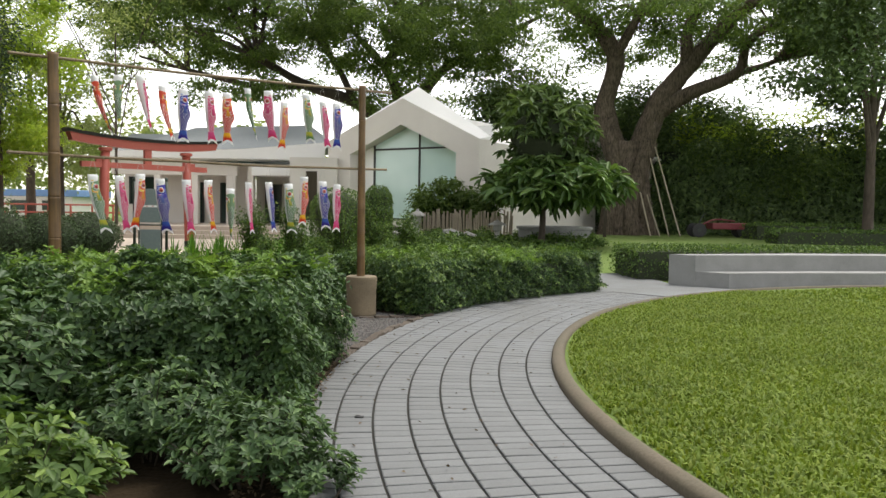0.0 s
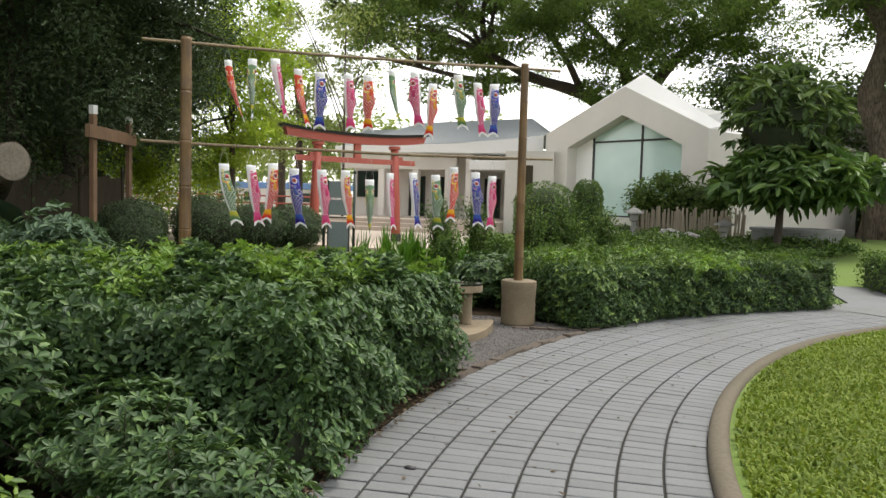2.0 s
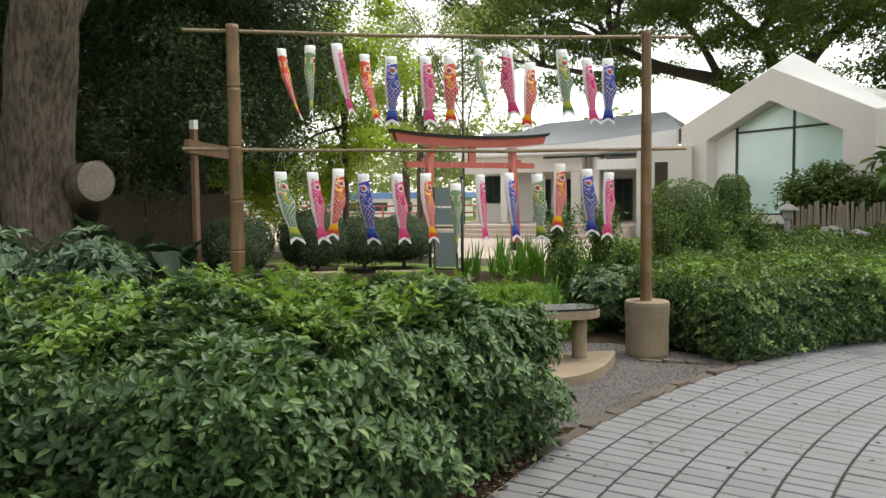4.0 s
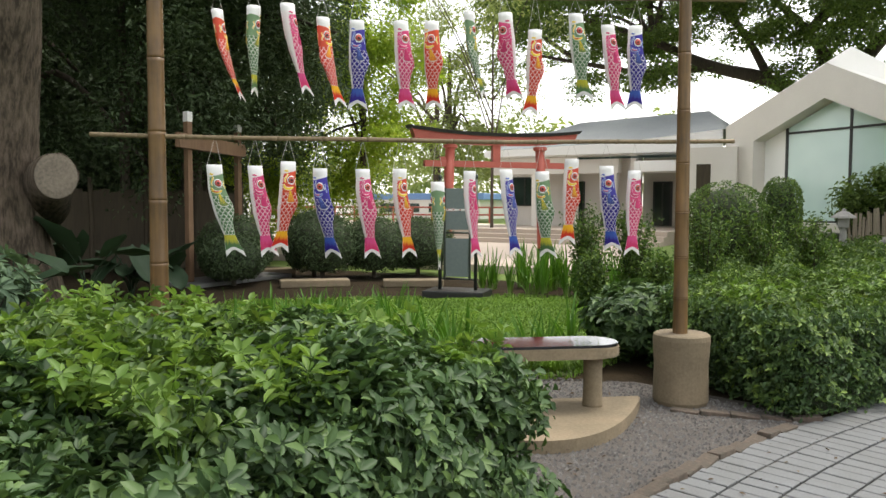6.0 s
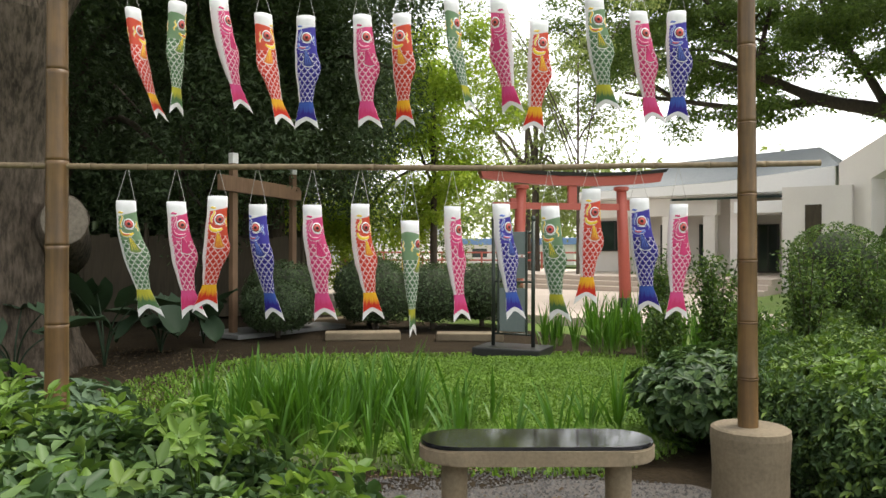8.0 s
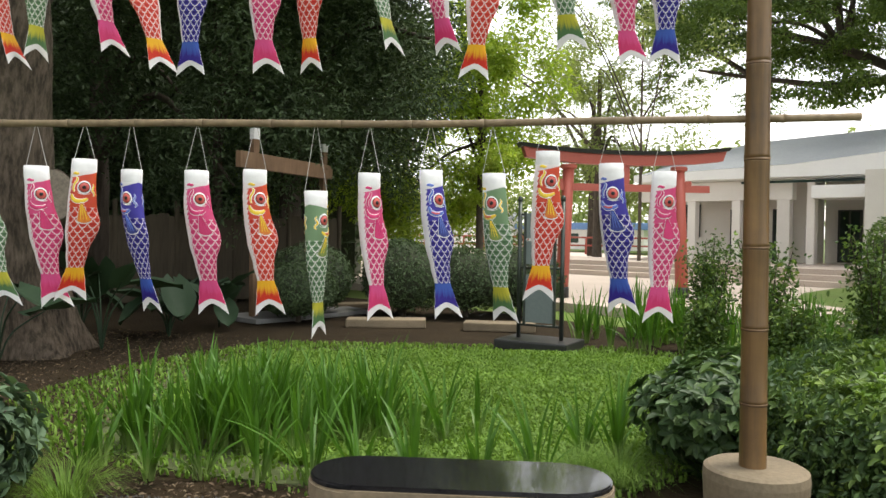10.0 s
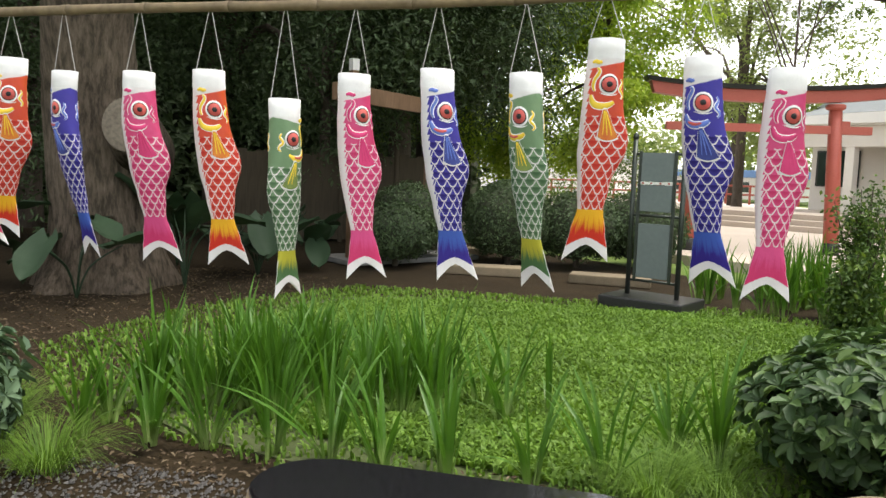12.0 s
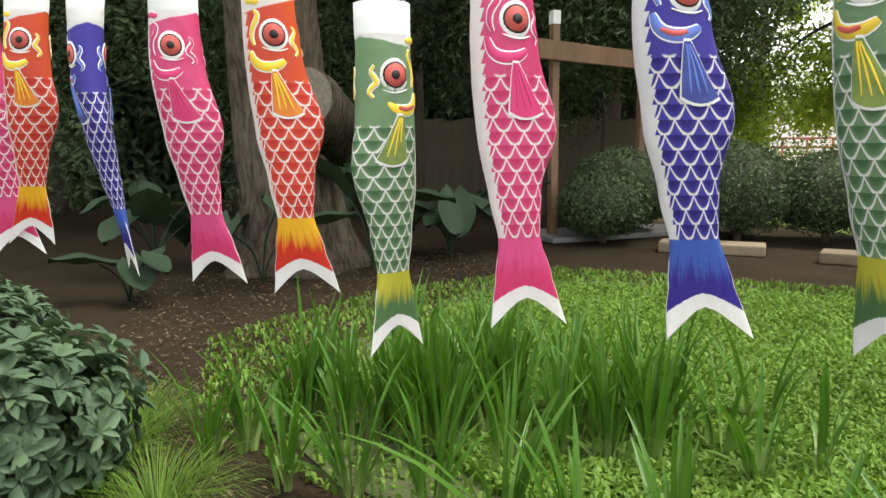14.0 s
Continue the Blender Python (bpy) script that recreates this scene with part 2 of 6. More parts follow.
def prism(outline, z0, z1, bm=None):
    """An upright solid over a flat outline (counter-clockwise)."""
    bm = bm or bmesh.new()
    a = [bm.verts.new((x, y, z0)) for x, y in outline]
    b = [bm.verts.new((x, y, z1)) for x, y in outline]
    n = len(a)
    for k in range(n):
        bm.faces.new((a[k], a[(k + 1) % n], b[(k + 1) % n], b[k]))
    bm.faces.new(a[::-1])
    bm.faces.new(b)
    return bm


RNG = np.random.default_rng(7)


def unit(v):
    return v / np.maximum(np.linalg.norm(v, axis=1, keepdims=True), 1e-9)


def leaf_mesh(name, pts, nrm, length, width, mat, parent=None, droop=0.3, spread=0.9, fold=0.25, rng=RNG, along=None):
    """Folded leaves at pts, which face roughly along nrm; joined into one mesh."""
    n = len(pts)
    pts, nrm = np.asarray(pts, float), unit(np.asarray(nrm, float))
    face = unit(nrm + rng.normal(0, spread * 0.5, (n, 3)))
    d = rng.normal(0, 1, (n, 3))
    d[:, 2] -= droop
    if along is not None:
        d = unit(np.asarray(along, float))
        face = unit(nrm + rng.normal(0, spread * 0.12, (n, 3)))
        d = unit(d + rng.normal(0, 0.12, (n, 3)))
        face = unit(face - d * (d * face).sum(1, keepdims=True))
    else:
        d = unit(d - face * (d * face).sum(1, keepdims=True))
    s = np.cross(face, d)
    L = (length * rng.uniform(0.65, 1.25, n))[:, None]
    W = L * (width / length) * rng.uniform(0.8, 1.15, n)[:, None]
    v = np.empty((n, 6, 3))
    v[:, 0] = pts
    v[:, 1] = pts + d * L * 0.38 + s * W * 0.5 + face * W * fold
    v[:, 2] = pts + d * L * 0.75 + s * W * 0.36 + face * W * fold * 0.5
    v[:, 3] = pts + d * L - face * L * 0.12
    v[:, 4] = pts + d * L * 0.75 - s * W * 0.36 + face * W * fold * 0.5
    v[:, 5] = pts + d * L * 0.38 - s * W * 0.5 + face * W * fold
    i = np.arange(n)[:, None] * 6
    f = np.stack([i + np.array([[0, 1, 2, 3]]), i + np.array([[0, 3, 4, 5]])], 1).reshape(-1, 4)
    me = bpy.data.meshes.new(name)
    me.vertices.add(n * 6)
    me.vertices.foreach_set("co", v.reshape(-1))
    me.loops.add(len(f) * 4)
    me.loops.foreach_set("vertex_index", f.reshape(-1).astype(np.int32))
    me.polygons.add(len(f))
    me.polygons.foreach_set("loop_start", np.arange(0, len(f) * 4, 4, dtype=np.int32))
    me.update(calc_edges=True)
    me.materials.append(mat)
    ob = new(name, me)
    if parent:
        ob.parent = parent
    return ob


def whorls(name, tips, nrm, length, width, mat, parent=None, count=7, rise=0.45):
    """Rosettes of leaves: a ring round each twig tip."""
    tips, nrm = np.asarray(tips, float), unit(np.asarray(nrm, float))
    side = unit(np.cross(nrm, RNG.normal(0, 1, tips.shape)))
    other = np.cross(nrm, side)
    P, N, D = [], [], []
    for k in range(count):
        t = 6.283 * k / count + RNG.uniform(-0.3, 0.3, (len(tips), 1))
        out = side * np.cos(t) + other * np.sin(t)
        up = rise * RNG.uniform(0.2, 1.6, (len(tips), 1))
        P.append(tips + out * 0.006)
        D.append(out + nrm * up)
        N.append(nrm - out * up)
    return leaf_mesh(name, np.concatenate(P), np.concatenate(N), length, width, mat, parent, along=np.concatenate(D))


def ball_points(centre, radii, n, rng=RNG, shell=0.75, low=-1.0):
    d = unit(rng.normal(0, 1, (n * 2, 3)))
    d = d[d[:, 2] > low][:n]
    k = rng.uniform(shell, 1.0, (len(d), 1))
    return np.asarray(centre) + d * k * np.asarray(radii), d / np.asarray(radii)


def blob(centre, radii, rough=0.12, seed=0, bm=None, sub=3):
    bm2 = bmesh.new()
    bmesh.ops.create_icosphere(bm2, subdivisions=sub, radius=1)
    for v in bm2.verts:
        k = 1 + rough * noise.noise(v.co * 2.2 + Vector((seed, seed * 0.7, 0)))
        v.co = Vector(centre) + Vector((v.co.x * radii[0], v.co.y * radii[1], v.co.z * radii[2])) * k
    if bm is None:
        return bm2
    me = bpy.data.meshes.new("tmp")
    bm2.to_mesh(me)
    bm2.free()
    bm.from_mesh(me)
    bpy.data.meshes.remove(me)
    return bm


def inside(poly, x, y):
    """Which of the points lie in the outline."""
    x, y = np.asarray(x), np.asarray(y)
    r = np.zeros(x.shape, bool)
    for (x0, y0), (x1, y1) in zip(poly, poly[1:] + poly[:1]):
        c = ((y0 > y) != (y1 > y)) & (x < (x1 - x0) * (y - y0) / (y1 - y0 + 1e-12) + x0)
        r ^= c
    return r


def scatter(poly, n, rng=RNG):
    xs, ys = [p[0] for p in poly], [p[1] for p in poly]
    out = np.empty((0, 2))
    while len(out) < n:
        q = np.stack([rng.uniform(min(xs), max(xs), n), rng.uniform(min(ys), max(ys), n)], 1)
        out = np.concatenate([out, q[inside(poly, q[:, 0], q[:, 1])]])
    return out[:n]


def height_noise(x, y, scale, amp, seed=0.0):
    return np.array([noise.noise(Vector((a * scale + seed, b * scale, seed))) for a, b in zip(x, y)]) * amp


CX, CY = 10.1, 6.487


def arc(r, a0, a1, n, centre=(CX, CY)):
    """Points on the circle that the path follows; degrees from +x."""
    return [(centre[0] + r * math.cos(radians(a0 + (a1 - a0) * k / (n - 1))), centre[1] + r * math.sin(radians(a0 + (a1 - a0) * k / (n - 1)))) for k in range(n)]


R_IN, R_OUT = 9.25, 11.235


# ---- ground ----
def ground_height(x, y):
    """The garden is level and rises a little towards the house."""
    k = min(max((y - 17.0) / 10.0, 0), 1)
    side = min(max((x + 7.0) / 6.0, 0), 1)
    return (0.16 + 0.29 * side) * k * k * (3 - 2 * k)


def ground_sheet():
    xs = sorted(set([-900, -300, -120, -60, -40] + list(range(-30, 41, 3)) + [60, 120, 300, 900]))
    ys = sorted(set([-900, -300, -100, -40, -20, -10] + list(range(-5, 50, 2)) + [60, 90, 150, 300, 900]))
    verts = [(x, y, ground_height(x, y) - 0.03) for y in ys for x in xs]
    w = len(xs)
    faces = [(j * w + i, j * w + i + 1, (j + 1) * w + i + 1, (j + 1) * w + i) for j in range(len(ys) - 1) for i in range(w - 1)]
    return tagged(pydata("ground", verts, faces, M_GRASS, smooth=True), "wide garden ground of short grass and earth", "ground", kind="structure")


ground_sheet()


def sheet(name, outline, z, mat, label, cat, thick=0.03):
    ob = part(name, prism(outline, z - thick, z), mat)
    return tagged(ob, label, cat, kind="structure")


# ---- path, kerb, lawn, beds ----
sheet("path_base", [(-0.37, -8), (1.5, -8)] + arc(R_IN, 200, 75, 60) + [(12.5, 15.99), (9.1, 15.84), (5.65, 15.29), (5.1, 15.64), (4.69, 15.97), (3.4, 15.6)] + arc(R_OUT, 131, 200, 40), -0.004, M_JOINT, "dark sand bed under the path paving", "path", 0.05)
sheet("pavement", [(2.75, 14.85), (4.15, 13.62), (5.95, 14.8), (7.5, 15.4), (9.1, 15.72), (12.5, 15.7), (12.5, 15.96), (9.1, 15.82), (5.66, 15.27), (5.09, 15.62), (4.68, 15.96), (4.8, 16.2), (4.6, 19.5), (3.5, 19.5), (3.4, 15.6)], 0.006, M_PAVER, "grey concrete walkway branching off past the low hedge", "pavement", 0.04)
kerb = empty("kerb", 0.9, 6.8)
tagged(kerb, "rounded brownish concrete kerb edging the round lawn", "kerb", kind="structure")
pts = [(1.52, -8), (1.52, 0.5), (1.52, 2.6)] + arc(R_IN - 0.06, 200, 58, 90)
kb = bmesh.new()
inner, outer = [], []
for i, (x, y) in enumerate(pts):
    x0, y0 = pts[max(i - 1, 0)]
    x1, y1 = pts[min(i + 1, len(pts) - 1)]
    d = Vector((x1 - x0, y1 - y0, 0)).normalized()
    s = Vector((d.y, -d.x, 0))
    wob = 0.006 * noise.noise(Vector((x * 1.7, y * 1.7, 0)))
    row = [(-0.065, -0.03), (-0.065, 0.05), (-0.045, 0.075 + wob), (0.0, 0.085 + wob), (0.045, 0.075), (0.065, 0.04), (0.065, -0.03)]
    ring = [kb.verts.new(Vector((x, y, 0)) + s * a + Vector((0, 0, z))) for a, z in row]
    if inner:
        for k in range(len(row) - 1):
            kb.faces.new((inner[k], ring[k], ring[k + 1], inner[k + 1]))
    inner = ring
kr = part("kerb_stone", kb, M_KERB, kerb, smooth=True)
kr.location = (-0.9, -6.8, 0)
LAWN = arc(R_IN - 0.11, 200, 60, 60) + [(16, 14.5), (22, 8), (16, -8), (1.6, -8), (1.6, 2.4)]
sheet("lawn", LAWN, 0.045, M_GRASS, "sunlit round lawn of broad-bladed mown grass", "lawn", 0.08)
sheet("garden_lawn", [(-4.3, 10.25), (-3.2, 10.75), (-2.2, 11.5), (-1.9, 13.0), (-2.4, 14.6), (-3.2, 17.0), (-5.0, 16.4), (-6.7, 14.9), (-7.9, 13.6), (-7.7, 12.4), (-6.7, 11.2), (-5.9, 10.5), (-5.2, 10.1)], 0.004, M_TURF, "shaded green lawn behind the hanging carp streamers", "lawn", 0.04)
sheet("gravel_bed", [(-1.35, 8.3), (-0.8, 8.7), (-0.45, 9.6), (0.1, 10.5), (-0.4, 11.3), (-1.6, 11.6), (-2.35, 11.2), (-2.6, 10.75), (-3.05, 10.35), (-3.2, 9.95), (-3.65, 9.6), (-3.75, 9.2), (-4.1, 8.9), (-3.9, 8.6), (-2.5, 8.5)], 0.0, M_GRAVEL, "grey crushed gravel bed round the bench", "gravel", 0.03)
sheet("soil_bed", [(-20, 0.5), (-1.0, 0.5)] + arc(R_OUT + 0.02, 200, 131, 30) + [(2.6, 15.4), (-1.4, 16.4), (-3.2, 19.8), (-5.3, 20.1), (-7.5, 20.7), (-20, 21.6)], -0.006, M_SOIL, "bare brown soil with leaf litter under the trees", "soil", 0.03)
sheet("plaza", [(-30, 21.5), (-12, 20.6), (-3.6, 19.9), (-2.5, 22.0), (-2.6, 32), (-3, 44), (-36, 60), (-60, 50)], 0.19, M_PLAZA, "pale plaza paving in front of the low building", "plaza", 0.3)
for k in range(3):
    st = part("step", prism([(-20 + k * 0.2, 29.5 + 0.45 * k), (-5.6, 29.5 + 0.45 * k), (-5.6, 34), (-20 + k * 0.2, 34)], 0.19 + 0.15 * k, 0.34 + 0.15 * k), M_PLAZA)
    tagged(st, "broad pale stone step up to the low building", "step", "steps to the building", "structure")


def blades(name, poly, n, h, mat, z, label, width=0.011, rng=RNG):
    """Short grass as one mesh of bent blades."""
    p = scatter(poly, n, rng)
    a = rng.uniform(0, 2 * math.pi, n)
    lean = rng.uniform(0.15, 0.9, n)
    hh = h * rng.uniform(0.6, 1.4, n)
    d = np.stack([np.cos(a), np.sin(a), np.zeros(n)], 1)
    s = np.stack([-np.sin(a), np.cos(a), np.zeros(n)], 1)
    base = np.stack([p[:, 0], p[:, 1], np.full(n, z)], 1)
    w = (width * rng.uniform(0.7, 1.3, n))[:, None]
    v = np.empty((n, 5, 3))
    up = np.array([0, 0, 1.0])
    v[:, 0] = base - s * w * 0.5
    v[:, 1] = base + s * w * 0.5
    mid = base + d * (hh * lean * 0.35)[:, None] + up * (hh * 0.62)[:, None]
    v[:, 2] = mid + s * w * 0.55
    v[:, 3] = mid - s * w * 0.55
    v[:, 4] = base + d * (hh * lean * 1.1)[:, None] + up * (hh * (1.05 - 0.45 * lean))[:, None]
    i = np.arange(n)[:, None] * 5
    f = np.concatenate([i + np.array([[0, 1, 2]]), i + np.array([[0, 2, 3]]), i + np.array([[3, 2, 4]])], 0)
    me = bpy.data.meshes.new(name)
    me.vertices.add(n * 5)
    me.vertices.foreach_set("co", v.reshape(-1))
    me.loops.add(len(f) * 3)
    me.loops.foreach_set("vertex_index", f.reshape(-1).astype(np.int32))
    me.polygons.add(len(f))
    me.polygons.foreach_set("loop_start", np.arange(0, len(f) * 3, 3, dtype=np.int32))
    me.update(calc_edges=True)
    me.materials.append(mat)
    return tagged(new(name, me), label, "grass", kind="stuff")


blades("grass_blades", arc(R_IN - 0.16, 200, 120, 40) + [(6.5, 12.8), (7, 9), (6.5, 4.5), (1.8, 3.2)], 150000, 0.05, M_BLADE, 0.04, "dense mown blades of the sunlit lawn near the kerb", 0.016)
blades("grass_blades", [(5.6, 14.2), (8.5, 15.3), (13.5, 14.8), (15, 6), (6.4, 5)], 40000, 0.05, M_BLADE, 0.04, "mown blades of the far part of the sunlit lawn", 0.028)
blades("grass_blades", [(-4.4, 10.1), (-3.2, 10.6), (-2.1, 11.4), (-1.8, 13.0), (-2.3, 14.6), (-3.1, 17.2), (-5, 16.9), (-7, 15.2), (-8.5, 13.9), (-8.0, 11.6), (-6.9, 10.0), (-5.3, 9.8)], 24000, 0.045, M_BLADE2, 0.0, "thin stray grass blades at the edges of the garden lawn", 0.016)
blades("grass_blades", [(-3.9, 10.8), (-2.4, 11.6), (-2.2, 13.6), (-3.4, 16.6), (-5.0, 16.1), (-6.6, 14.6), (-7.5, 13.4), (-7.3, 12.4), (-6.4, 11.3), (-5.5, 10.7)], 115000, 0.05, M_BLADE2, 0.01, "short green blades of the shaded garden lawn", 0.02)


# ---- hedges and shrubs ----
def hedge(name, poly, h, n, mat, label, size=(0.05, 0.024), wave=0.1, lean_top=0.5, core=True, cat="hedge", seed=0.0, round_off=0.07, bulging=0.09, ringed=0.0, side_mat=None):
    """A clipped mass of leaves over an outline, uneven on top and at the sides."""
    root = empty(name, poly[0][0], poly[0][1])
    inv = Matrix.Translation((-poly[0][0], -poly[0][1], 0))
    cx, cy = np.mean([p[0] for p in poly]), np.mean([p[1] for p in poly])
    edge = sum(math.dist(a, b) for a, b in zip(poly, poly[1:] + poly[:1]))
    nt = int(n * lean_top)
    top = scatter(poly, nt)
    hz = h + height_noise(top[:, 0], top[:, 1], 1.3, wave, seed) + height_noise(top[:, 0], top[:, 1], 4.1, wave * 0.5, seed)
    gap = np.full(nt, 9.0)
    for (x0, y0), (x1, y1) in zip(poly, poly[1:] + poly[:1]):
        ex, ey = x1 - x0, y1 - y0
        t = np.clip(((top[:, 0] - x0) * ex + (top[:, 1] - y0) * ey) / (ex * ex + ey * ey + 1e-9), 0, 1)
        gap = np.minimum(gap, np.hypot(top[:, 0] - x0 - t * ex, top[:, 1] - y0 - t * ey))
    hz = hz - round_off * np.exp(-(gap / 0.14) ** 1.3)
    z = hz - np.abs(RNG.normal(0, 0.07, nt))
    pt = np.stack([top[:, 0], top[:, 1], z], 1)
    nr = np.tile([0, 0, 1.0], (nt, 1)) + RNG.normal(0, 0.55, (nt, 3))
    ps, ns = [], []
    for (x0, y0), (x1, y1) in zip(poly, poly[1:] + poly[:1]):
        L = math.dist((x0, y0), (x1, y1))
        k = int((n - nt) * L / edge)
        if not k:
            continue
        t = RNG.uniform(0, 1, k)
        zz = RNG.uniform(0.02, 1.0, k) ** 0.8 * h
        out = np.array([(y1 - y0) / L, -(x1 - x0) / L, 0])
        if out[0] * ((x0 + x1) / 2 - cx) + out[1] * ((y0 + y1) / 2 - cy) < 0:
            out = -out
        x, y = x0 + (x1 - x0) * t, y0 + (y1 - y0) * t
        bulge = height_noise(x + zz, y + zz * 1.7, 2.3, bulging, seed + 3) + RNG.normal(0, 0.05, k) - 0.08 * (zz / h) ** 4
        ps.append(np.stack([x + out[0] * bulge, y + out[1] * bulge, zz], 1))
        ns.append(np.tile(out + np.array([0, 0, 0.35]), (k, 1)))
    pts = np.concatenate([pt] + ps)
    nrm = np.concatenate([nr] + ns)
    hollow = height_noise(pts[:, 0] + pts[:, 2], pts[:, 1] - pts[:, 2] * 1.3, 6.5, 0.055, seed + 7)
    pts = pts + unit(nrm) * hollow[:, None]
    pick = RNG.uniform(0, 1, len(pts))
    ring = pick < ringed
    if ring.any():
        tips = pts[ring] + unit(nrm[ring]) * 0.02
        o = whorls("foliage", tips, nrm[ring] + np.array([0, 0, 0.6]), size[0] * 1.05, size[1] * 0.95, mat, root, 7)
        o.matrix_basis = inv
    small = ~ring & (pick < 0.6)
    crown = np.arange(len(pts)) < nt
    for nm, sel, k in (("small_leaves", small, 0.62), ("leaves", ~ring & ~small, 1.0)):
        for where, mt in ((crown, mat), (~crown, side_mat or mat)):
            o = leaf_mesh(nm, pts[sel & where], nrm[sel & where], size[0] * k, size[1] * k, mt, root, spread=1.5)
            o.matrix_basis = inv
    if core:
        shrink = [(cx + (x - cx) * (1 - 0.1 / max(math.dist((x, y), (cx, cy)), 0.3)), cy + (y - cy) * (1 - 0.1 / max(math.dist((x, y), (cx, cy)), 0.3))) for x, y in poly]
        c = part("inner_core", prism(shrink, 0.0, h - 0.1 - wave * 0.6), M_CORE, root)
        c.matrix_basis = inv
    return tagged(root, label, cat)


near_edge = arc(R_OUT + 0.1, 196.3, 171.7, 14)
LEFT = [(-7.5, 4.5), (-3.3, 4.7), (-2.7, 5.3), (-1.95, 5.6), (-1.4, 5.55)] + near_edge[6:] + [(-1.25, 8.25), (-2.0, 8.45), (-3.2, 8.25), (-4.3, 7.5), (-7.5, 7.4)]
hedge("hedge", LEFT, 0.86, 175000, M_HEDGE, "waist-high informal hedge of dark green leaves beside the path", (0.056, 0.03), 0.27, 0.72, seed=1.0, round_off=0.2, bulging=0.2, ringed=0.07)
RIGHT = [arc(R_OUT + 0.08 - 0.03 * k, 156.6 - 1.33 * k, 0, 2)[0] for k in range(15)] + [(2.95, 14.55), (2.6, 15.4), (0.8, 15.9), (-1.0, 15.6), (-1.7, 14.0), (-1.5, 12.1), (-0.95, 11.55)]
# Lime-tipped leaf colour paints the lit top, darker leaf colour the shaded sides.
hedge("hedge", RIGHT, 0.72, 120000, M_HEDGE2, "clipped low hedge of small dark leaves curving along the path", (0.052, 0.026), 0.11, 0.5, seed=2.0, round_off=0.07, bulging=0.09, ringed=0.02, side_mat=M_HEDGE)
hedge("hedge", [(4.3, 17.1), (6, 17.2), (8, 17.6), (15, 18.3), (30, 19.4), (30, 20.8), (15, 19.6), (8, 19.0), (4.2, 18.7)], 0.72, 60000, M_HEDGE2, "long clipped hedge behind the curved concrete seat", (0.06, 0.035), 0.04, 0.5, seed=4.0)

# ---- concrete seat by the lawn ----
seat = empty("concrete_bench", 5.2, 15.2)
tagged(seat, "long curved pale concrete bench with raised back ledge", "bench")
inv = Matrix.Translation((-5.2, -15.2, 0))
o = part("seat_block", prism([(5.65, 15.3), (7.38, 15.64), (9.1, 15.86), (12.5, 16.0), (16, 15.4), (16.2, 16.05), (12.5, 16.65), (9.1, 16.45), (7.5, 16.2), (5.12, 15.67)], 0, 0.3), M_SEAT, seat)
o.matrix_basis = inv
o = part("back_ledge", prism([(4.69, 15.98), (5.115, 15.675), (7.495, 16.205), (9.1, 16.455), (12.5, 16.655), (16.2, 16.055), (16.4, 16.7), (12.5, 17.3), (9.3, 17.15), (7.6, 16.9)], 0, 0.62), M_SEAT, seat)
o.matrix_basis = inv

# ---- bamboo frame ----
UX, UY = 0.7944, 0.6074
AX, AY = -4.124, 8.789


def on_bar(s, z, off=0.0):
    return Vector((AX + UX * s - UY * off, AY + UY * s + UX * off, z))


def bamboo_pole(name, x, y, z0, z1, r, label, tilt=(0, 0)):
    root = empty(name, x, y, z0)
    n = 7
    ts = [0.0]
    for k in range(n):
        ts.append(ts[-1] + (1 / n) * (0.75 + 0.5 * k / n))
    ts = [t / ts[-1] for t in ts]
    H = z1 - z0
    for a, b in zip(ts, ts[1:]):
        ra, rb = r * (1.08 - 0.2 * a), r * (1.08 - 0.2 * b)
        p = [(tilt[0] * t, tilt[1] * t, H * t) for t in (a, a + (b - a) * 0.04, a + (b - a) * 0.5, a + (b - a) * 0.95, b)]
        part("culm", tube(p, [ra * 1.05, ra, (ra + rb) / 2 * 0.985, rb, rb * 1.05], 20), M_BAMBOO, root, smooth=True)
        q = Vector((tilt[0] * b, tilt[1] * b, H * b))
        part("node_ring", tube([q - Vector((0, 0, 0.012)), q, q + Vector((0, 0, 0.008))], [rb * 1.02, rb * 1.045, rb * 1.015], 20), M_NODE, root, smooth=True)
    return tagged(root, label, "pole", "poles of the streamer frame")


right_pole = bamboo_pole("bamboo_pole", -1.12, 11.09, 0.52, 3.07, 0.051, "thick brown bamboo pole standing in a concrete base", (0.0, -0.05))
bamboo_pole("bamboo_pole", -4.124, 8.789, 0.0, 3.0, 0.06, "thick brown bamboo pole rising out of the hedge shrubs")


def rod_height(t, z0, z1):
    """How high a rod hangs at the share t of its length."""
    return z0 + (z1 - z0) * t + 0.012 * noise.noise(Vector((t * 4, z0, 0))) - 0.02 * math.sin(math.pi * t)


LOW_ROD, HIGH_ROD = (-0.43, 1.962, 4.18, 1.988), (-0.41, 2.95, 4.24, 3.04)


def bamboo_rod(s0, z0, s1, z1, r, label):
    p0 = on_bar(s0, z0)
    root = empty("bamboo_rod", *p0)
    n = 15

    def at(t):
        return on_bar(s0 + (s1 - s0) * t, rod_height(t, z0, z1)) - p0
    for k in range(n):
        a, b = k / n, (k + 1) / n
        part("segment", tube([at(a), at(a + 0.08 / n), at((a + b) / 2), at(b - 0.08 / n), at(b)], [r * 1.16, r * 1.02, r, r * 1.02, r * 1.16], 10), M_BAR, root, smooth=True)
    return tagged(root, label, "rod", "rods of the streamer frame")


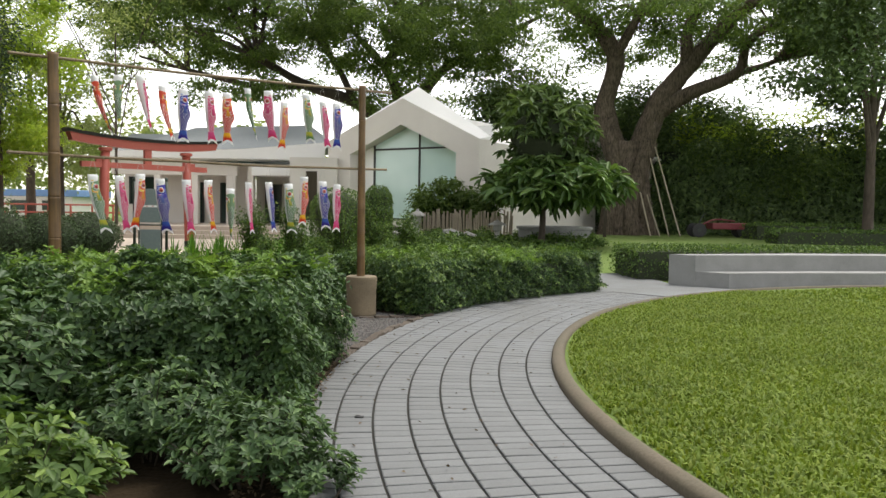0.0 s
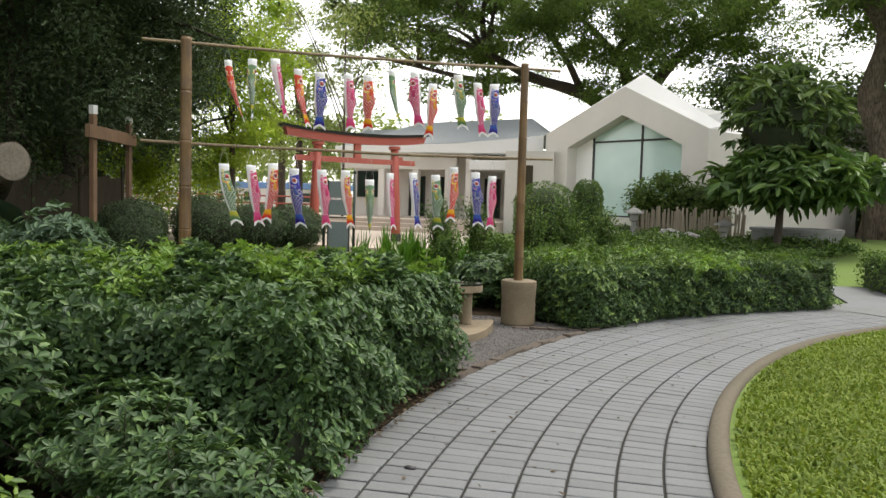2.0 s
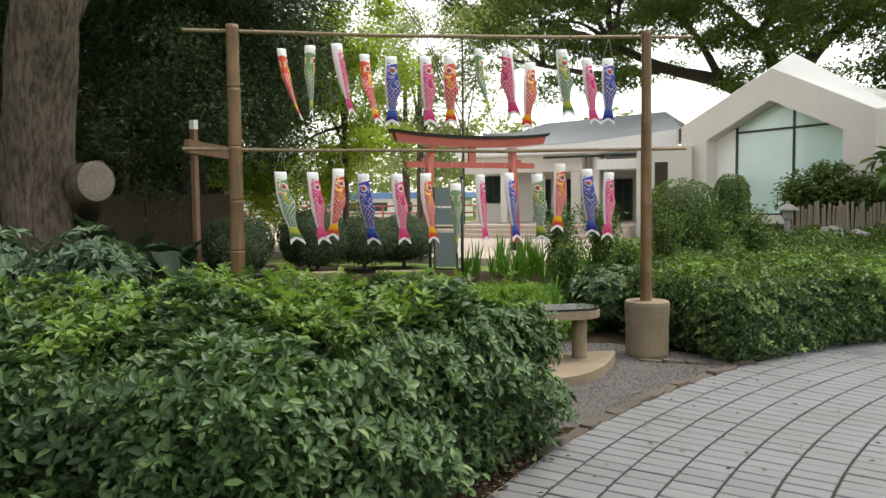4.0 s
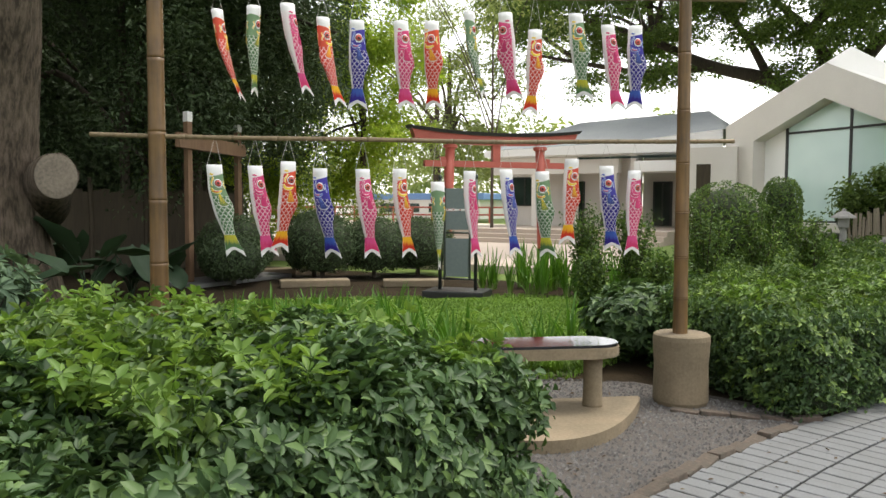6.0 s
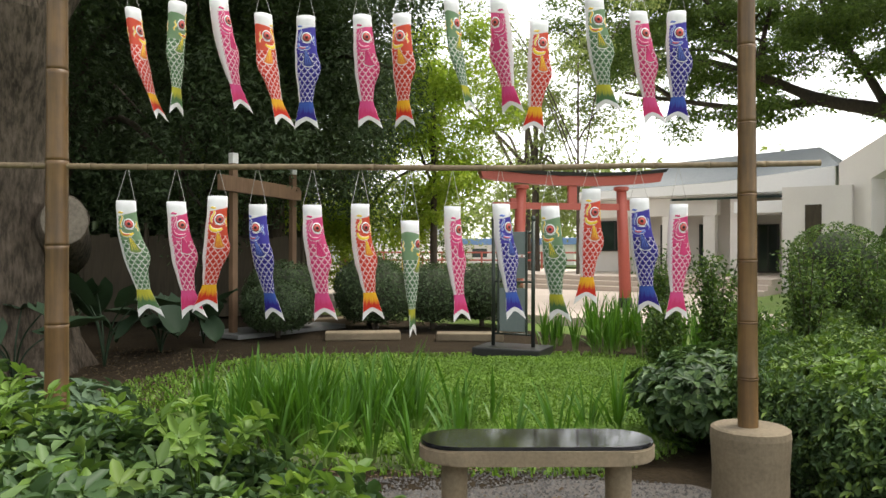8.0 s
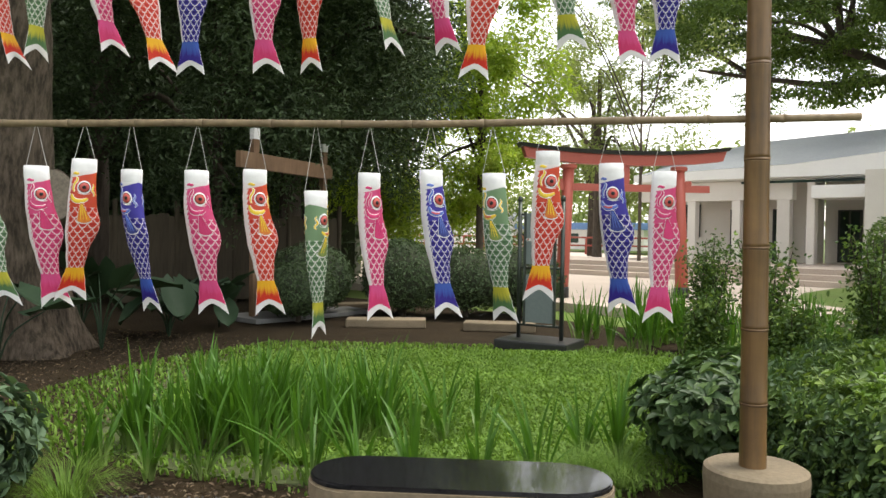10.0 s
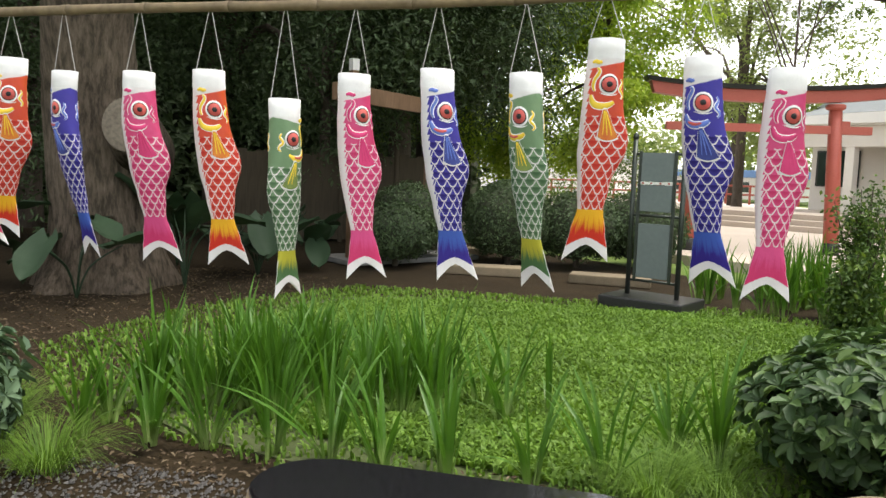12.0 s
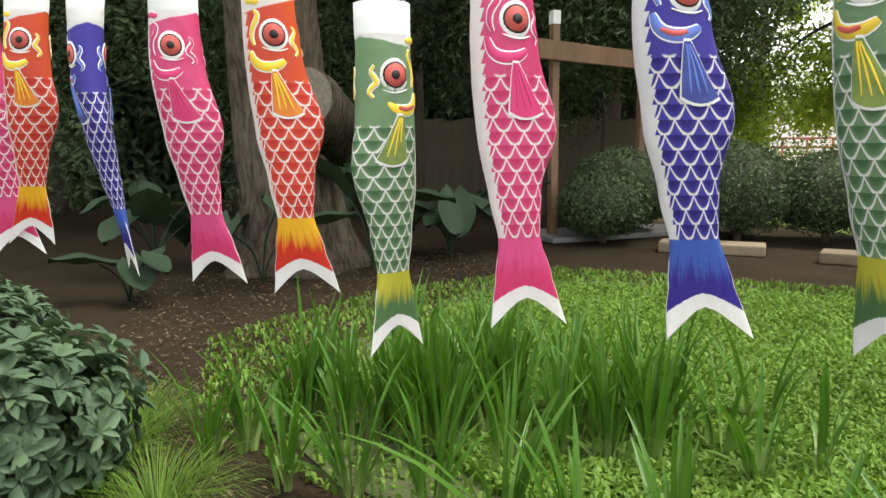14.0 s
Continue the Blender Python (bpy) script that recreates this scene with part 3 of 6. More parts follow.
bamboo_rod(*LOW_ROD, 0.016, "thin weathered bamboo rod carrying the lower carp streamers")
bamboo_rod(*HIGH_ROD, 0.016, "thin weathered bamboo rod carrying the upper carp streamers")
cb = lathe([(0.19, 0.0), (0.205, 0.04), (0.2, 0.3), (0.212, 0.5), (0.208, 0.535), (0.19, 0.545)], 40)
o = part("base", cb, M_CONC, right_pole, "round tan cast-concrete base")
o.location = (0.01, 0.01, -0.53)


# ---- carp streamers ----
def fish_material(name, main, deep, tail, fin_tip, wash):
    m, n, l, b = material(name, 0.6, 0, 0.25)
    uv = n.new("ShaderNodeUVMap")
    sep = n.new("ShaderNodeSeparateXYZ")
    l.new(uv.outputs[0], sep.inputs[0])

    def op(kind, a, c=None):
        k = n.new("ShaderNodeMath")
        k.operation = kind
        for i, v in enumerate((a, c)):
            if v is None:
                continue
            if isinstance(v, (int, float)):
                k.inputs[i].default_value = v
            else:
                l.new(v, k.inputs[i])
        return k.outputs[0]

    def step(v, lo, hi):
        k = n.new("ShaderNodeMapRange")
        k.interpolation_type = "SMOOTHSTEP"
        k.inputs[1].default_value, k.inputs[2].default_value = lo, hi
        l.new(v, k.inputs[0])
        return k.outputs[0]

    u, v = sep.outputs[0], sep.outputs[1]
    q = op("MULTIPLY", v, 29.0)
    row = op("FLOOR", q)
    yy = op("SUBTRACT", q, row)
    odd = op("MULTIPLY", op("MODULO", row, 2.0), 0.5)
    p = op("ADD", op("MULTIPLY", u, 10.0), odd)
    xx = op("SUBTRACT", op("SUBTRACT", p, op("FLOOR", p)), 0.5)
    curve = op("SUBTRACT", 1.0, op("POWER", op("MULTIPLY", op("ABSOLUTE", xx), 2.0), 2.0))
    gap = op("ABSOLUTE", op("SUBTRACT", yy, curve))
    line = op("SUBTRACT", 1.0, step(gap, 0.07, 0.2))
    shade = step(op("SUBTRACT", curve, yy), 0.0, 0.8)
    scales = mix(n, l, mix(n, l, main, deep, shade), (0.82, 0.8, 0.78), line)
    grain = noise_tex(n, l, 9, 3)
    wash_col = mix(n, l, main, wash, ramp(n, l, grain, [(0.45, (0, 0, 0)), (0.62, (1, 1, 1))]))
    streak = n.new("ShaderNodeTexNoise")
    vec = n.new("ShaderNodeCombineXYZ")
    l.new(op("MULTIPLY", u, 30.0), vec.inputs[0])
    l.new(op("MULTIPLY", v, 4.0), vec.inputs[1])
    l.new(vec.outputs[0], streak.inputs[0])
    streak.inputs["Scale"].default_value = 1.6
    tpos = op("ADD", v, op("MULTIPLY", op("SUBTRACT", streak.outputs["Fac"], 0.5), 0.14))
    tail_col = mix(n, l, tail, fin_tip, step(tpos, 0.79, 0.875))
    edge = op("MINIMUM", op("ABSOLUTE", op("SUBTRACT", u, 0.5)), op("ABSOLUTE", op("SUBTRACT", op("FRACT", op("ADD", u, 0.5)), 0.5)))
    rim = op("MULTIPLY", op("SUBTRACT", 1.0, step(edge, 0.02, 0.028)), step(v, 0.8, 0.82))
    tips = step(op("ADD", v, op("MULTIPLY", streak.outputs["Fac"], 0.012)), 0.937, 0.942)
    belly = op("ABSOLUTE", op("SUBTRACT", op("FRACT", op("ADD", u, 0.5)), 0.5))
    ragged = op("ADD", belly, op("MULTIPLY", op("SUBTRACT", yy, 0.5), 0.03))
    not_belly = step(ragged, 0.112, 0.118)
    body = mix(n, l, wash_col, scales, step(v, 0.335, 0.342))
    body = mix(n, l, (0.8, 0.79, 0.78), body, not_belly)
    crown = op("ADD", v, op("MULTIPLY", op("SUBTRACT", belly, 0.25), 0.1))
    wob = op("ADD", crown, op("MULTIPLY", op("SUBTRACT", grain, 0.5), 0.03))
    body = mix(n, l, (0.8, 0.79, 0.78), body, step(wob, 0.115, 0.12))
    col = mix(n, l, body, tail_col, step(v, 0.757, 0.762))
    col = mix(n, l, col, (0.8, 0.79, 0.78), op("MAXIMUM", tips, rim))
    l.new(col, b.inputs["Base Color"])
    weave = noise_tex(n, l, 25, 3)
    bump(n, l, b, weave, 0.5, 0.008)
    t = n.new("ShaderNodeBsdfTranslucent")
    l.new(col, t.inputs["Color"])
    s = n.new("ShaderNodeMixShader")
    s.inputs[0].default_value = 0.35
    l.new(b.outputs[0], s.inputs[1])
    l.new(t.outputs[0], s.inputs[2])
    l.new(s.outputs[0], n["Material Output"].inputs["Surface"])
    return m


M_CLOTH = surface("white_cloth", (0.72, 0.72, 0.72), (0.8, 0.8, 0.79), 60, 12, 0.8, 0.002)
M_EYEWHITE = surface("eye_white", (0.76, 0.76, 0.75), (0.8, 0.8, 0.79), 30, 5, 0.6, 0.0005)
M_EYERED = surface("eye_red", (0.5, 0.07, 0.06), (0.58, 0.12, 0.1), 30, 5, 0.6, 0.0005)
M_EYEBLACK = surface("eye_black", (0.012, 0.011, 0.011), (0.022, 0.02, 0.02), 30, 5, 0.6, 0.0005)
M_YELLOW = surface("print_yellow", (0.75, 0.5, 0.03), (0.82, 0.6, 0.06), 30, 5, 0.6, 0.0005)
KOI = {
    "pink": (fish_material("pink_cloth", (0.7, 0.1, 0.25), (0.58, 0.045, 0.15), (0.72, 0.1, 0.28), (0.64, 0.05, 0.17), (0.66, 0.06, 0.18)), surface("pink_print", (0.5, 0.025, 0.12), (0.62, 0.05, 0.18), 30, 5, 0.6, 0.0005)),
    "orange": (fish_material("orange_cloth", (0.68, 0.1, 0.06), (0.56, 0.04, 0.03), (0.85, 0.5, 0.03), (0.62, 0.04, 0.02), (0.68, 0.11, 0.03)), M_YELLOW),
    "blue": (fish_material("blue_cloth", (0.07, 0.06, 0.36), (0.028, 0.02, 0.17), (0.06, 0.13, 0.48), (0.04, 0.025, 0.25), (0.075, 0.06, 0.32)), surface("blue_print", (0.08, 0.14, 0.5), (0.14, 0.22, 0.6), 30, 5, 0.6, 0.0005)),
    "green": (fish_material("green_cloth", (0.19, 0.31, 0.17), (0.075, 0.155, 0.075), (0.55, 0.52, 0.06), (0.09, 0.19, 0.075), (0.22, 0.34, 0.19)), M_YELLOW),
}
FIN = {"pink": KOI["pink"][1], "blue": surface("blue_fin_print", (0.02, 0.02, 0.14), (0.05, 0.08, 0.3), 30, 8, 0.6, 0.0005), "orange": surface("orange_fin_print", (0.5, 0.05, 0.02), (0.75, 0.3, 0.03), 30, 8, 0.6, 0.0005), "green": surface("green_fin_print", (0.06, 0.14, 0.05), (0.3, 0.36, 0.08), 30, 8, 0.6, 0.0005)}
WORDS = {"pink": "pink", "orange": "orange-red", "blue": "deep blue", "green": "green"}


def koi(kind, s, z, ds, length, beta, row, bar_z, k):
    """A cloth carp streamer hanging by strings from a rod; beta: where its belly faces."""
    cloth, print_mat = KOI[kind]
    root = empty("carp_streamer", *on_bar(s, z, 0.0))
    b = radians(beta)
    base = Matrix(((UX, -UY, 0), (UY, UX, 0), (0, 0, 1)))
    axis_a = base @ Vector((math.sin(b), -math.cos(b), 0))
    axis_b = Vector((-axis_a.y, axis_a.x, 0))
    drift = base @ Vector((ds, 0, 0))
    sway = RNG.uniform(-0.012, 0.012, 3)
    flat = RNG.uniform(0.75, 1.05)

    def centre(v):
        return drift * (0.35 * v + 0.65 * v * v) + axis_b * (sway[0] * math.sin(5 * v) + sway[1] * v * v) + axis_a * (sway[2] * math.sin(4 * v + 1)) + Vector((0, 0, -v * length))

    def radii(v):
        stops = [(0, 0.05, 0.047), (0.1, 0.052, 0.046), (0.3, 0.058, 0.044), (0.5, 0.056, 0.036), (0.66, 0.045, 0.026), (0.76, 0.037, 0.016), (0.86, 0.05, 0.008), (0.94, 0.06, 0.005), (1.0, 0.067, 0.003)]
        for (v0, a0, b0), (v1, a1, b1) in zip(stops, stops[1:]):
            if v <= v1 + 1e-9:
                t = (v - v0) / (v1 - v0)
                t = t * t * (3 - 2 * t)
                return a0 + (a1 - a0) * t, (b0 + (b1 - b0) * t) * flat
        return stops[-1][1:]

    def at(v, th, lift=0.0):
        a, bb = radii(v)
        back = max(0.0, -math.cos(th)) ** 3 * math.exp(-((v - 0.46) / 0.11) ** 2) * 0.028
        crease = 1 + 0.05 * noise.noise(Vector((math.cos(th) * 2, v * 9, k * 3.1)))
        c, sn = math.cos(th), math.sin(th)
        return centre(v) + axis_a * c * (a * crease + back + lift) + axis_b * sn * (bb * crease + lift)

    NV, NT = 30, 24
    bm = bmesh.new()
    uvl = bm.loops.layers.uv.new("UVMap")
    rings = []
    for i in range(NV + 1):
        v0 = 0.085 + (1 - 0.085) * i / NV
        ring = []
        for j in range(NT):
            th = 2 * math.pi * j / NT
            vv = v0
            if v0 > 0.84:
                vv = v0 - (v0 - 0.84) * 0.5 * (1 - abs(math.cos(th)) ** 1.6)
            ring.append((bm.verts.new(at(vv, th)), v0, j / NT))
        rings.append(ring)
    for r0, r1 in zip(rings, rings[1:]):
        for j in range(NT):
            quad = (r0[j], r0[(j + 1) % NT], r1[(j + 1) % NT], r1[j])
            f = bm.faces.new([q[0] for q in quad])
            f.smooth = True
            us = [j / NT, (j + 1) / NT, (j + 1) / NT, j / NT]
            for lp, q, uu in zip(f.loops, quad, us):
                lp[uvl].uv = (uu, q[1])
    bmesh.ops.recalc_face_normals(bm, faces=bm.faces[:])
    part("cloth_body", bm, cloth, root)
    bm = bmesh.new()
    rings = [[bm.verts.new(at(v, 2 * math.pi * j / NT, lift)) for j in range(NT)] for v, lift in ((0.09, 0.0008), (0.05, 0.001), (0.0, 0.0012), (0.0, -0.001), (0.05, -0.002))]
    for r0, r1 in zip(rings, rings[1:]):
        for j in range(NT):
            bm.faces.new((r0[j], r1[j], r1[(j + 1) % NT], r0[(j + 1) % NT])).smooth = True
    part("mouth_band", bm, M_CLOTH, root, "white hemmed cloth mouth ring")

    for sgn in (1, -1):
        th0 = sgn * radians(104)

        def skin(dx, dy, lift):
            """A point on the side of the head, dx along the girth and dy down, in metres."""
            return at(0.2 + dy / length, th0 + sgn * dx / 0.05, lift)
        eye = None
        for nm, r, lift, mt in (("eye", 0.0255, 0.0012, M_EYEWHITE), ("eye_outline", 0.0208, 0.0020, M_EYEBLACK), ("iris", 0.0182, 0.0027, M_EYERED), ("pupil", 0.0075, 0.0034, M_EYEBLACK)):
            bm = bmesh.new()
            mid = bm.verts.new(skin(0, 0, lift + 0.001))
            rim = [bm.verts.new(skin(r * math.cos(a), r * 1.1 * math.sin(a), lift)) for a in (2 * math.pi * q / 18 for q in range(18))]
            low = [bm.verts.new(skin(r * 1.05 * math.cos(a), r * 1.15 * math.sin(a), 0.0)) for a in (2 * math.pi * q / 18 for q in range(18))]
            for q in range(18):
                bm.faces.new((mid, rim[q], rim[(q + 1) % 18]))
                bm.faces.new((rim[q], low[q], low[(q + 1) % 18], rim[(q + 1) % 18]))
            o = part(nm, bm, mt, eye or root, smooth=True)
            eye = eye or o

        def ribbon(nm, line, w, mt, up=0.0018):
            bm = bmesh.new()
            for _ in range(2):
                cut = [line[0]]
                for (x0, y0), (x1, y1) in zip(line, line[1:]):
                    cut += [(0.75 * x0 + 0.25 * x1, 0.75 * y0 + 0.25 * y1), (0.25 * x0 + 0.75 * x1, 0.25 * y0 + 0.75 * y1)]
                line = cut + [line[-1]]
            prev = None
            for i, (x, y) in enumerate(line):
                x0, y0 = line[max(i - 1, 0)]
                x1, y1 = line[min(i + 1, len(line) - 1)]
                L = math.hypot(x1 - x0, y1 - y0) or 1
                nx, ny = -(y1 - y0) / L, (x1 - x0) / L
                ww = w * (0.35 + 0.65 * math.sin(math.pi * (i + 0.5) / len(line)))
                cur = [bm.verts.new(skin(x + nx * ww * t, y + ny * ww * t, lf)) for t, lf in ((-1, up * 0.3), (-0.7, up), (0.7, up), (1, up * 0.3))]
                if prev:
                    for q in range(3):
                        bm.faces.new((prev[q], cur[q], cur[q + 1], prev[q + 1]))
                prev = cur
            bmesh.ops.recalc_face_normals(bm, faces=bm.faces[:])
            return part(nm, bm, mt, root, smooth=True)

        marks = (("printed_lip", [(-0.046, 0.03), (-0.04, 0.05), (-0.028, 0.06), (-0.012, 0.062), (0.002, 0.058), (0.014, 0.049)], 0.0095),
                 ("printed_brow", [(-0.034, -0.045), (-0.026, -0.038), (-0.03, -0.026), (-0.04, -0.012), (-0.042, 0.006), (-0.036, 0.02)], 0.005),
                 ("printed_whisker", [(-0.05, -0.06), (-0.04, -0.064), (-0.03, -0.059), (-0.022, -0.062)], 0.0065),
                 ("printed_gill", [(0.036, -0.016), (0.044, -0.006), (0.036, 0.004), (0.03, 0.014), (0.04, 0.022), (0.046, 0.032), (0.036, 0.04)], 0.0042))
        for nm, line, w in marks:
            mark = ribbon(nm, line, w, print_mat, 0.0024)
            rim_ob = ribbon("outline", line, w + 0.0018, M_EYEWHITE, 0.0014)
            rim_ob.parent = mark
        if kind in ("green", "blue"):
            ribbon("printed_mouth", [(-0.036, 0.052), (-0.02, 0.06), (-0.004, 0.056)], 0.005, M_EYERED, 0.0032)
        ribbon("eye_arc", [(-0.022, 0.024), (-0.008, 0.03), (0.008, 0.031), (0.022, 0.026)], 0.0016, M_EYEWHITE)

        def fan(nm, y0, y1, wide, lift, mt, parent):
            bm = bmesh.new()
            rows = []
            for q in range(6):
                t = q / 5
                hw = 0.004 + wide * t ** 0.9
                rows.append([bm.verts.new(skin(-0.006 + 0.012 * t + hw * k / 3, y0 + (y1 - y0) * t + 0.01 * t * (k / 3) ** 2 * -1 + 0.005 * t, lift)) for k in range(-3, 4)])
            for r0, r1 in zip(rows, rows[1:]):
                for k in range(6):
                    bm.faces.new((r0[k], r0[k + 1], r1[k + 1], r1[k]))
            return part(nm, bm, mt, parent, smooth=True)
        fin = fan("pectoral_fin", 0.07, 0.152, 0.019, 0.004, FIN[kind], root)
        fan("outline", 0.066, 0.156, 0.0215, 0.0028, M_EYEWHITE, fin)
        for k in (-0.6, 0.0, 0.6):
            ray = ribbon("fin_ray", [(-0.006 + 0.003 * k, 0.074), (0.0 + 0.01 * k, 0.105), (0.005 + 0.017 * k, 0.142)], 0.0016, print_mat, 0.0052)
            ray.parent = fin

    for th in (0.5 * math.pi - b, 1.5 * math.pi - b):
        a = at(0.012, th + math.pi / 2 - math.pi / 2)
        hook = Vector((0, 0, bar_z - z + 0.012)) + Vector((RNG.uniform(-0.01, 0.01), 0, 0))
        part("string", tube([a, hook], 0.0013, 5), M_STRING, root)
    side = "hanging from the lower bamboo rod" if row == 0 else "hanging from the upper bamboo rod"
    return tagged(root, "%s cloth carp streamer %s" % (WORDS[kind], side), "carp streamer", "carp streamers")


LOWER = [
    ("green", 0.383, 1.769, 0.120, -80), ("pink", 0.643, 1.764, 0.110, -62), ("orange", 0.871, 1.795, -0.068, -70), ("blue", 1.091, 1.750, 0.082, -118), ("pink", 1.391, 1.748, 0.067, -70),
    ("orange", 1.655, 1.753, 0.060, -60), ("green", 1.920, 1.663, 0.010, 165), ("pink", 2.153, 1.742, 0.056, -48), ("blue", 2.422, 1.756, 0.077, -58),
    ("green", 2.681, 1.744, 0.074, -125), ("orange", 2.911, 1.839, -0.024, -84), ("blue", 3.179, 1.790, 0.062, -112), ("pink", 3.395, 1.758, -0.013, -80)]
UPPER = [
    ("orange", 0.403, 2.816, 0.167, 170), ("green", 0.647, 2.849, 0.000, 165), ("pink", 0.877, 2.870, 0.130, -35), ("orange", 1.111, 2.789, 0.126, 140), ("blue", 1.346, 2.776, 0.011, -95),
    ("pink", 1.646, 2.782, 0.070, -80), ("orange", 1.868, 2.787, 0.030, -120), ("green", 2.139, 2.867, 0.125, 150), ("pink", 2.400, 2.868, 0.090, 60),
    ("orange", 2.628, 2.757, -0.035, -80), ("green", 2.926, 2.880, 0.090, -100), ("pink", 3.163, 2.811, 0.124, -80), ("blue", 3.395, 2.814, -0.018, -100)]
for i, (c, s, z, ds, be) in enumerate(LOWER):
    koi(c, s, z, ds, 0.635, be, 0, rod_height((s + 0.43) / 4.61, 1.962, 1.988), i)
for i, (c, s, z, ds, be) in enumerate(UPPER):
    koi(c, s, z, ds, 0.615, be, 1, rod_height((s + 0.41) / 4.65, 2.95, 3.04), i + 20)

# ---- bench on its slab ----


BX, BY, BA = -1.905, 10.13, math.atan2(0.6074, 0.7944)


def bench_frame(x, y):
    return (BX + x * math.cos(BA) - y * math.sin(BA), BY + x * math.sin(BA) + y * math.cos(BA))


def stadium(hx, hy, n=12):
    out = []
    for k in range(n + 1):
        a = -math.pi / 2 + math.pi * k / n
        out.append((hx - hy + hy * math.cos(a), hy * math.sin(a)))
    for k in range(n + 1):
        a = math.pi / 2 + math.pi * k / n
        out.append((-hx + hy + hy * math.cos(a), hy * math.sin(a)))
    return out


bench = empty("garden_bench", BX, BY, 0.08, math.degrees(BA))
tagged(bench, "tan concrete bench with polished black granite top", "bench")
bm = prism(stadium(0.6, 0.2), 0.37, 0.445)
bmesh.ops.bevel(bm, geom=[e for e in bm.edges if abs(e.verts[0].co.z - e.verts[1].co.z) < 1e-5], offset=0.008, segments=2, affect="EDGES")
part("seat_rim", bm, M_CONC, bench)
bm = prism(stadium(0.592, 0.192), 0.445, 0.465)
bmesh.ops.bevel(bm, geom=[e for e in bm.edges if e.verts[0].co.z > 0.46 and e.verts[1].co.z > 0.46], offset=0.006, segments=2, affect="EDGES")
part("granite_top", bm, M_GRANITE, bench, "polished black granite slab")
for x in (-0.42, 0.42):
    o = part("leg", lathe([(0.072, 0.0), (0.07, 0.02), (0.066, 0.18), (0.068, 0.372)], 28), M_CONC, bench, smooth=True)
    o.location = (x, 0, 0)
bow = [(-1.07 + 1.94 * k / 24, 0.22 - 0.99 * (1 - ((k - 12) / 12) ** 2)) for k in range(25)]
bm = prism([bench_frame(x, y) for x, y in bow], -0.02, 0.082)
bmesh.ops.bevel(bm, geom=[e for e in bm.edges if e.verts[0].co.z > 0.05 and e.verts[1].co.z > 0.05], offset=0.012, segments=2, affect="EDGES")
tagged(part("bench_slab", bm, M_CONC), "curved tan concrete slab under the bench", "slab")

# ---- edging bricks along the gravel ----
edging = empty("edging", -0.7, 9.2)
tagged(edging, "row of old bricks edging the gravel bed", "edging", kind="structure")
bm = box(-0.1, 0.1, -0.045, 0.045, -0.03, 0.045, 0.008)
me = bpy.data.meshes.new("brick")
bm.to_mesh(me)
bm.free()
me.materials.append(M_BRICKEDGE)
line = arc(R_OUT + 0.02, 172.6, 158.1, 15) + [(-1.02, 10.83), (-0.82, 10.86), (-0.62, 10.9), (-0.42, 10.95), (-0.23, 11.02)]
for k, (x, y) in enumerate(line):
    b_ob = new("brick", me)
    b_ob.parent = edging
    ang = math.degrees(math.atan2(y - CY, x - CX)) + 90
    b_ob.matrix_basis = Matrix.Translation((-edging.location.x, -edging.location.y, 0)) @ pose(x, y, RNG.uniform(-0.03, 0.0), RNG.uniform(-9, 9), RNG.uniform(-6, 6), (ang if k < 15 else 12) + RNG.uniform(-9, 9))


# ---- iris clumps ----
def iris(x, y, h, n, label="clump of upright green iris leaves", spread=0.09, lean=0.3, cat="iris", split=True):
    """Sword leaves that rise from a narrow pale foot and fan out, a few of them bent over."""
    root = empty("iris_plant", x, y, 0)
    bm = bmesh.new()
    fan = RNG.uniform(0, math.pi)
    for k in range(n):
        a = fan + RNG.normal(0, 0.55) + (math.pi if RNG.random() < 0.5 else 0)
        L = h * RNG.uniform(0.6, 1.12)
        w = RNG.uniform(0.009, 0.017)
        tl = abs(RNG.normal(0, lean)) + 0.02
        bend = RNG.uniform(0.05, 0.45)
        if RNG.random() < 0.16:
            L, tl, bend = L * 0.5, 0.5, 0.9
        d = Vector((math.cos(a), math.sin(a), 0))
        turn = RNG.uniform(-0.7, 0.7)
        s = Vector((-d.y, d.x, 0)) * math.cos(turn) + d * math.sin(turn)
        p0 = d * abs(RNG.normal(0, spread * 0.35))
        if split:
            bm = bmesh.new()
        prev = None
        for t, k_w in ((0, 0.75), (0.12, 0.9), (0.35, 1.0), (0.6, 0.9), (0.82, 0.6), (1.0, 0.05)):
            c = p0 + d * L * (tl * t ** 1.2 + bend * 0.45 * t ** 3) + Vector((0, 0, L * (t - 0.3 * tl * t * t - 0.18 * bend * t ** 3)))
            ww = w * k_w
            cur = [bm.verts.new(c - s * ww), bm.verts.new(c + d * ww * 0.3), bm.verts.new(c + s * ww)]
            if prev:
                bm.faces.new((prev[0], prev[1], cur[1], cur[0]))
                bm.faces.new((prev[1], prev[2], cur[2], cur[1]))
            prev = cur
        if split:
            part("leaf", bm, M_IRIS, root)
    if not split:
        part("leaf_fan", bm, M_IRIS, root)
    return tagged(root, label, cat, "iris clumps")


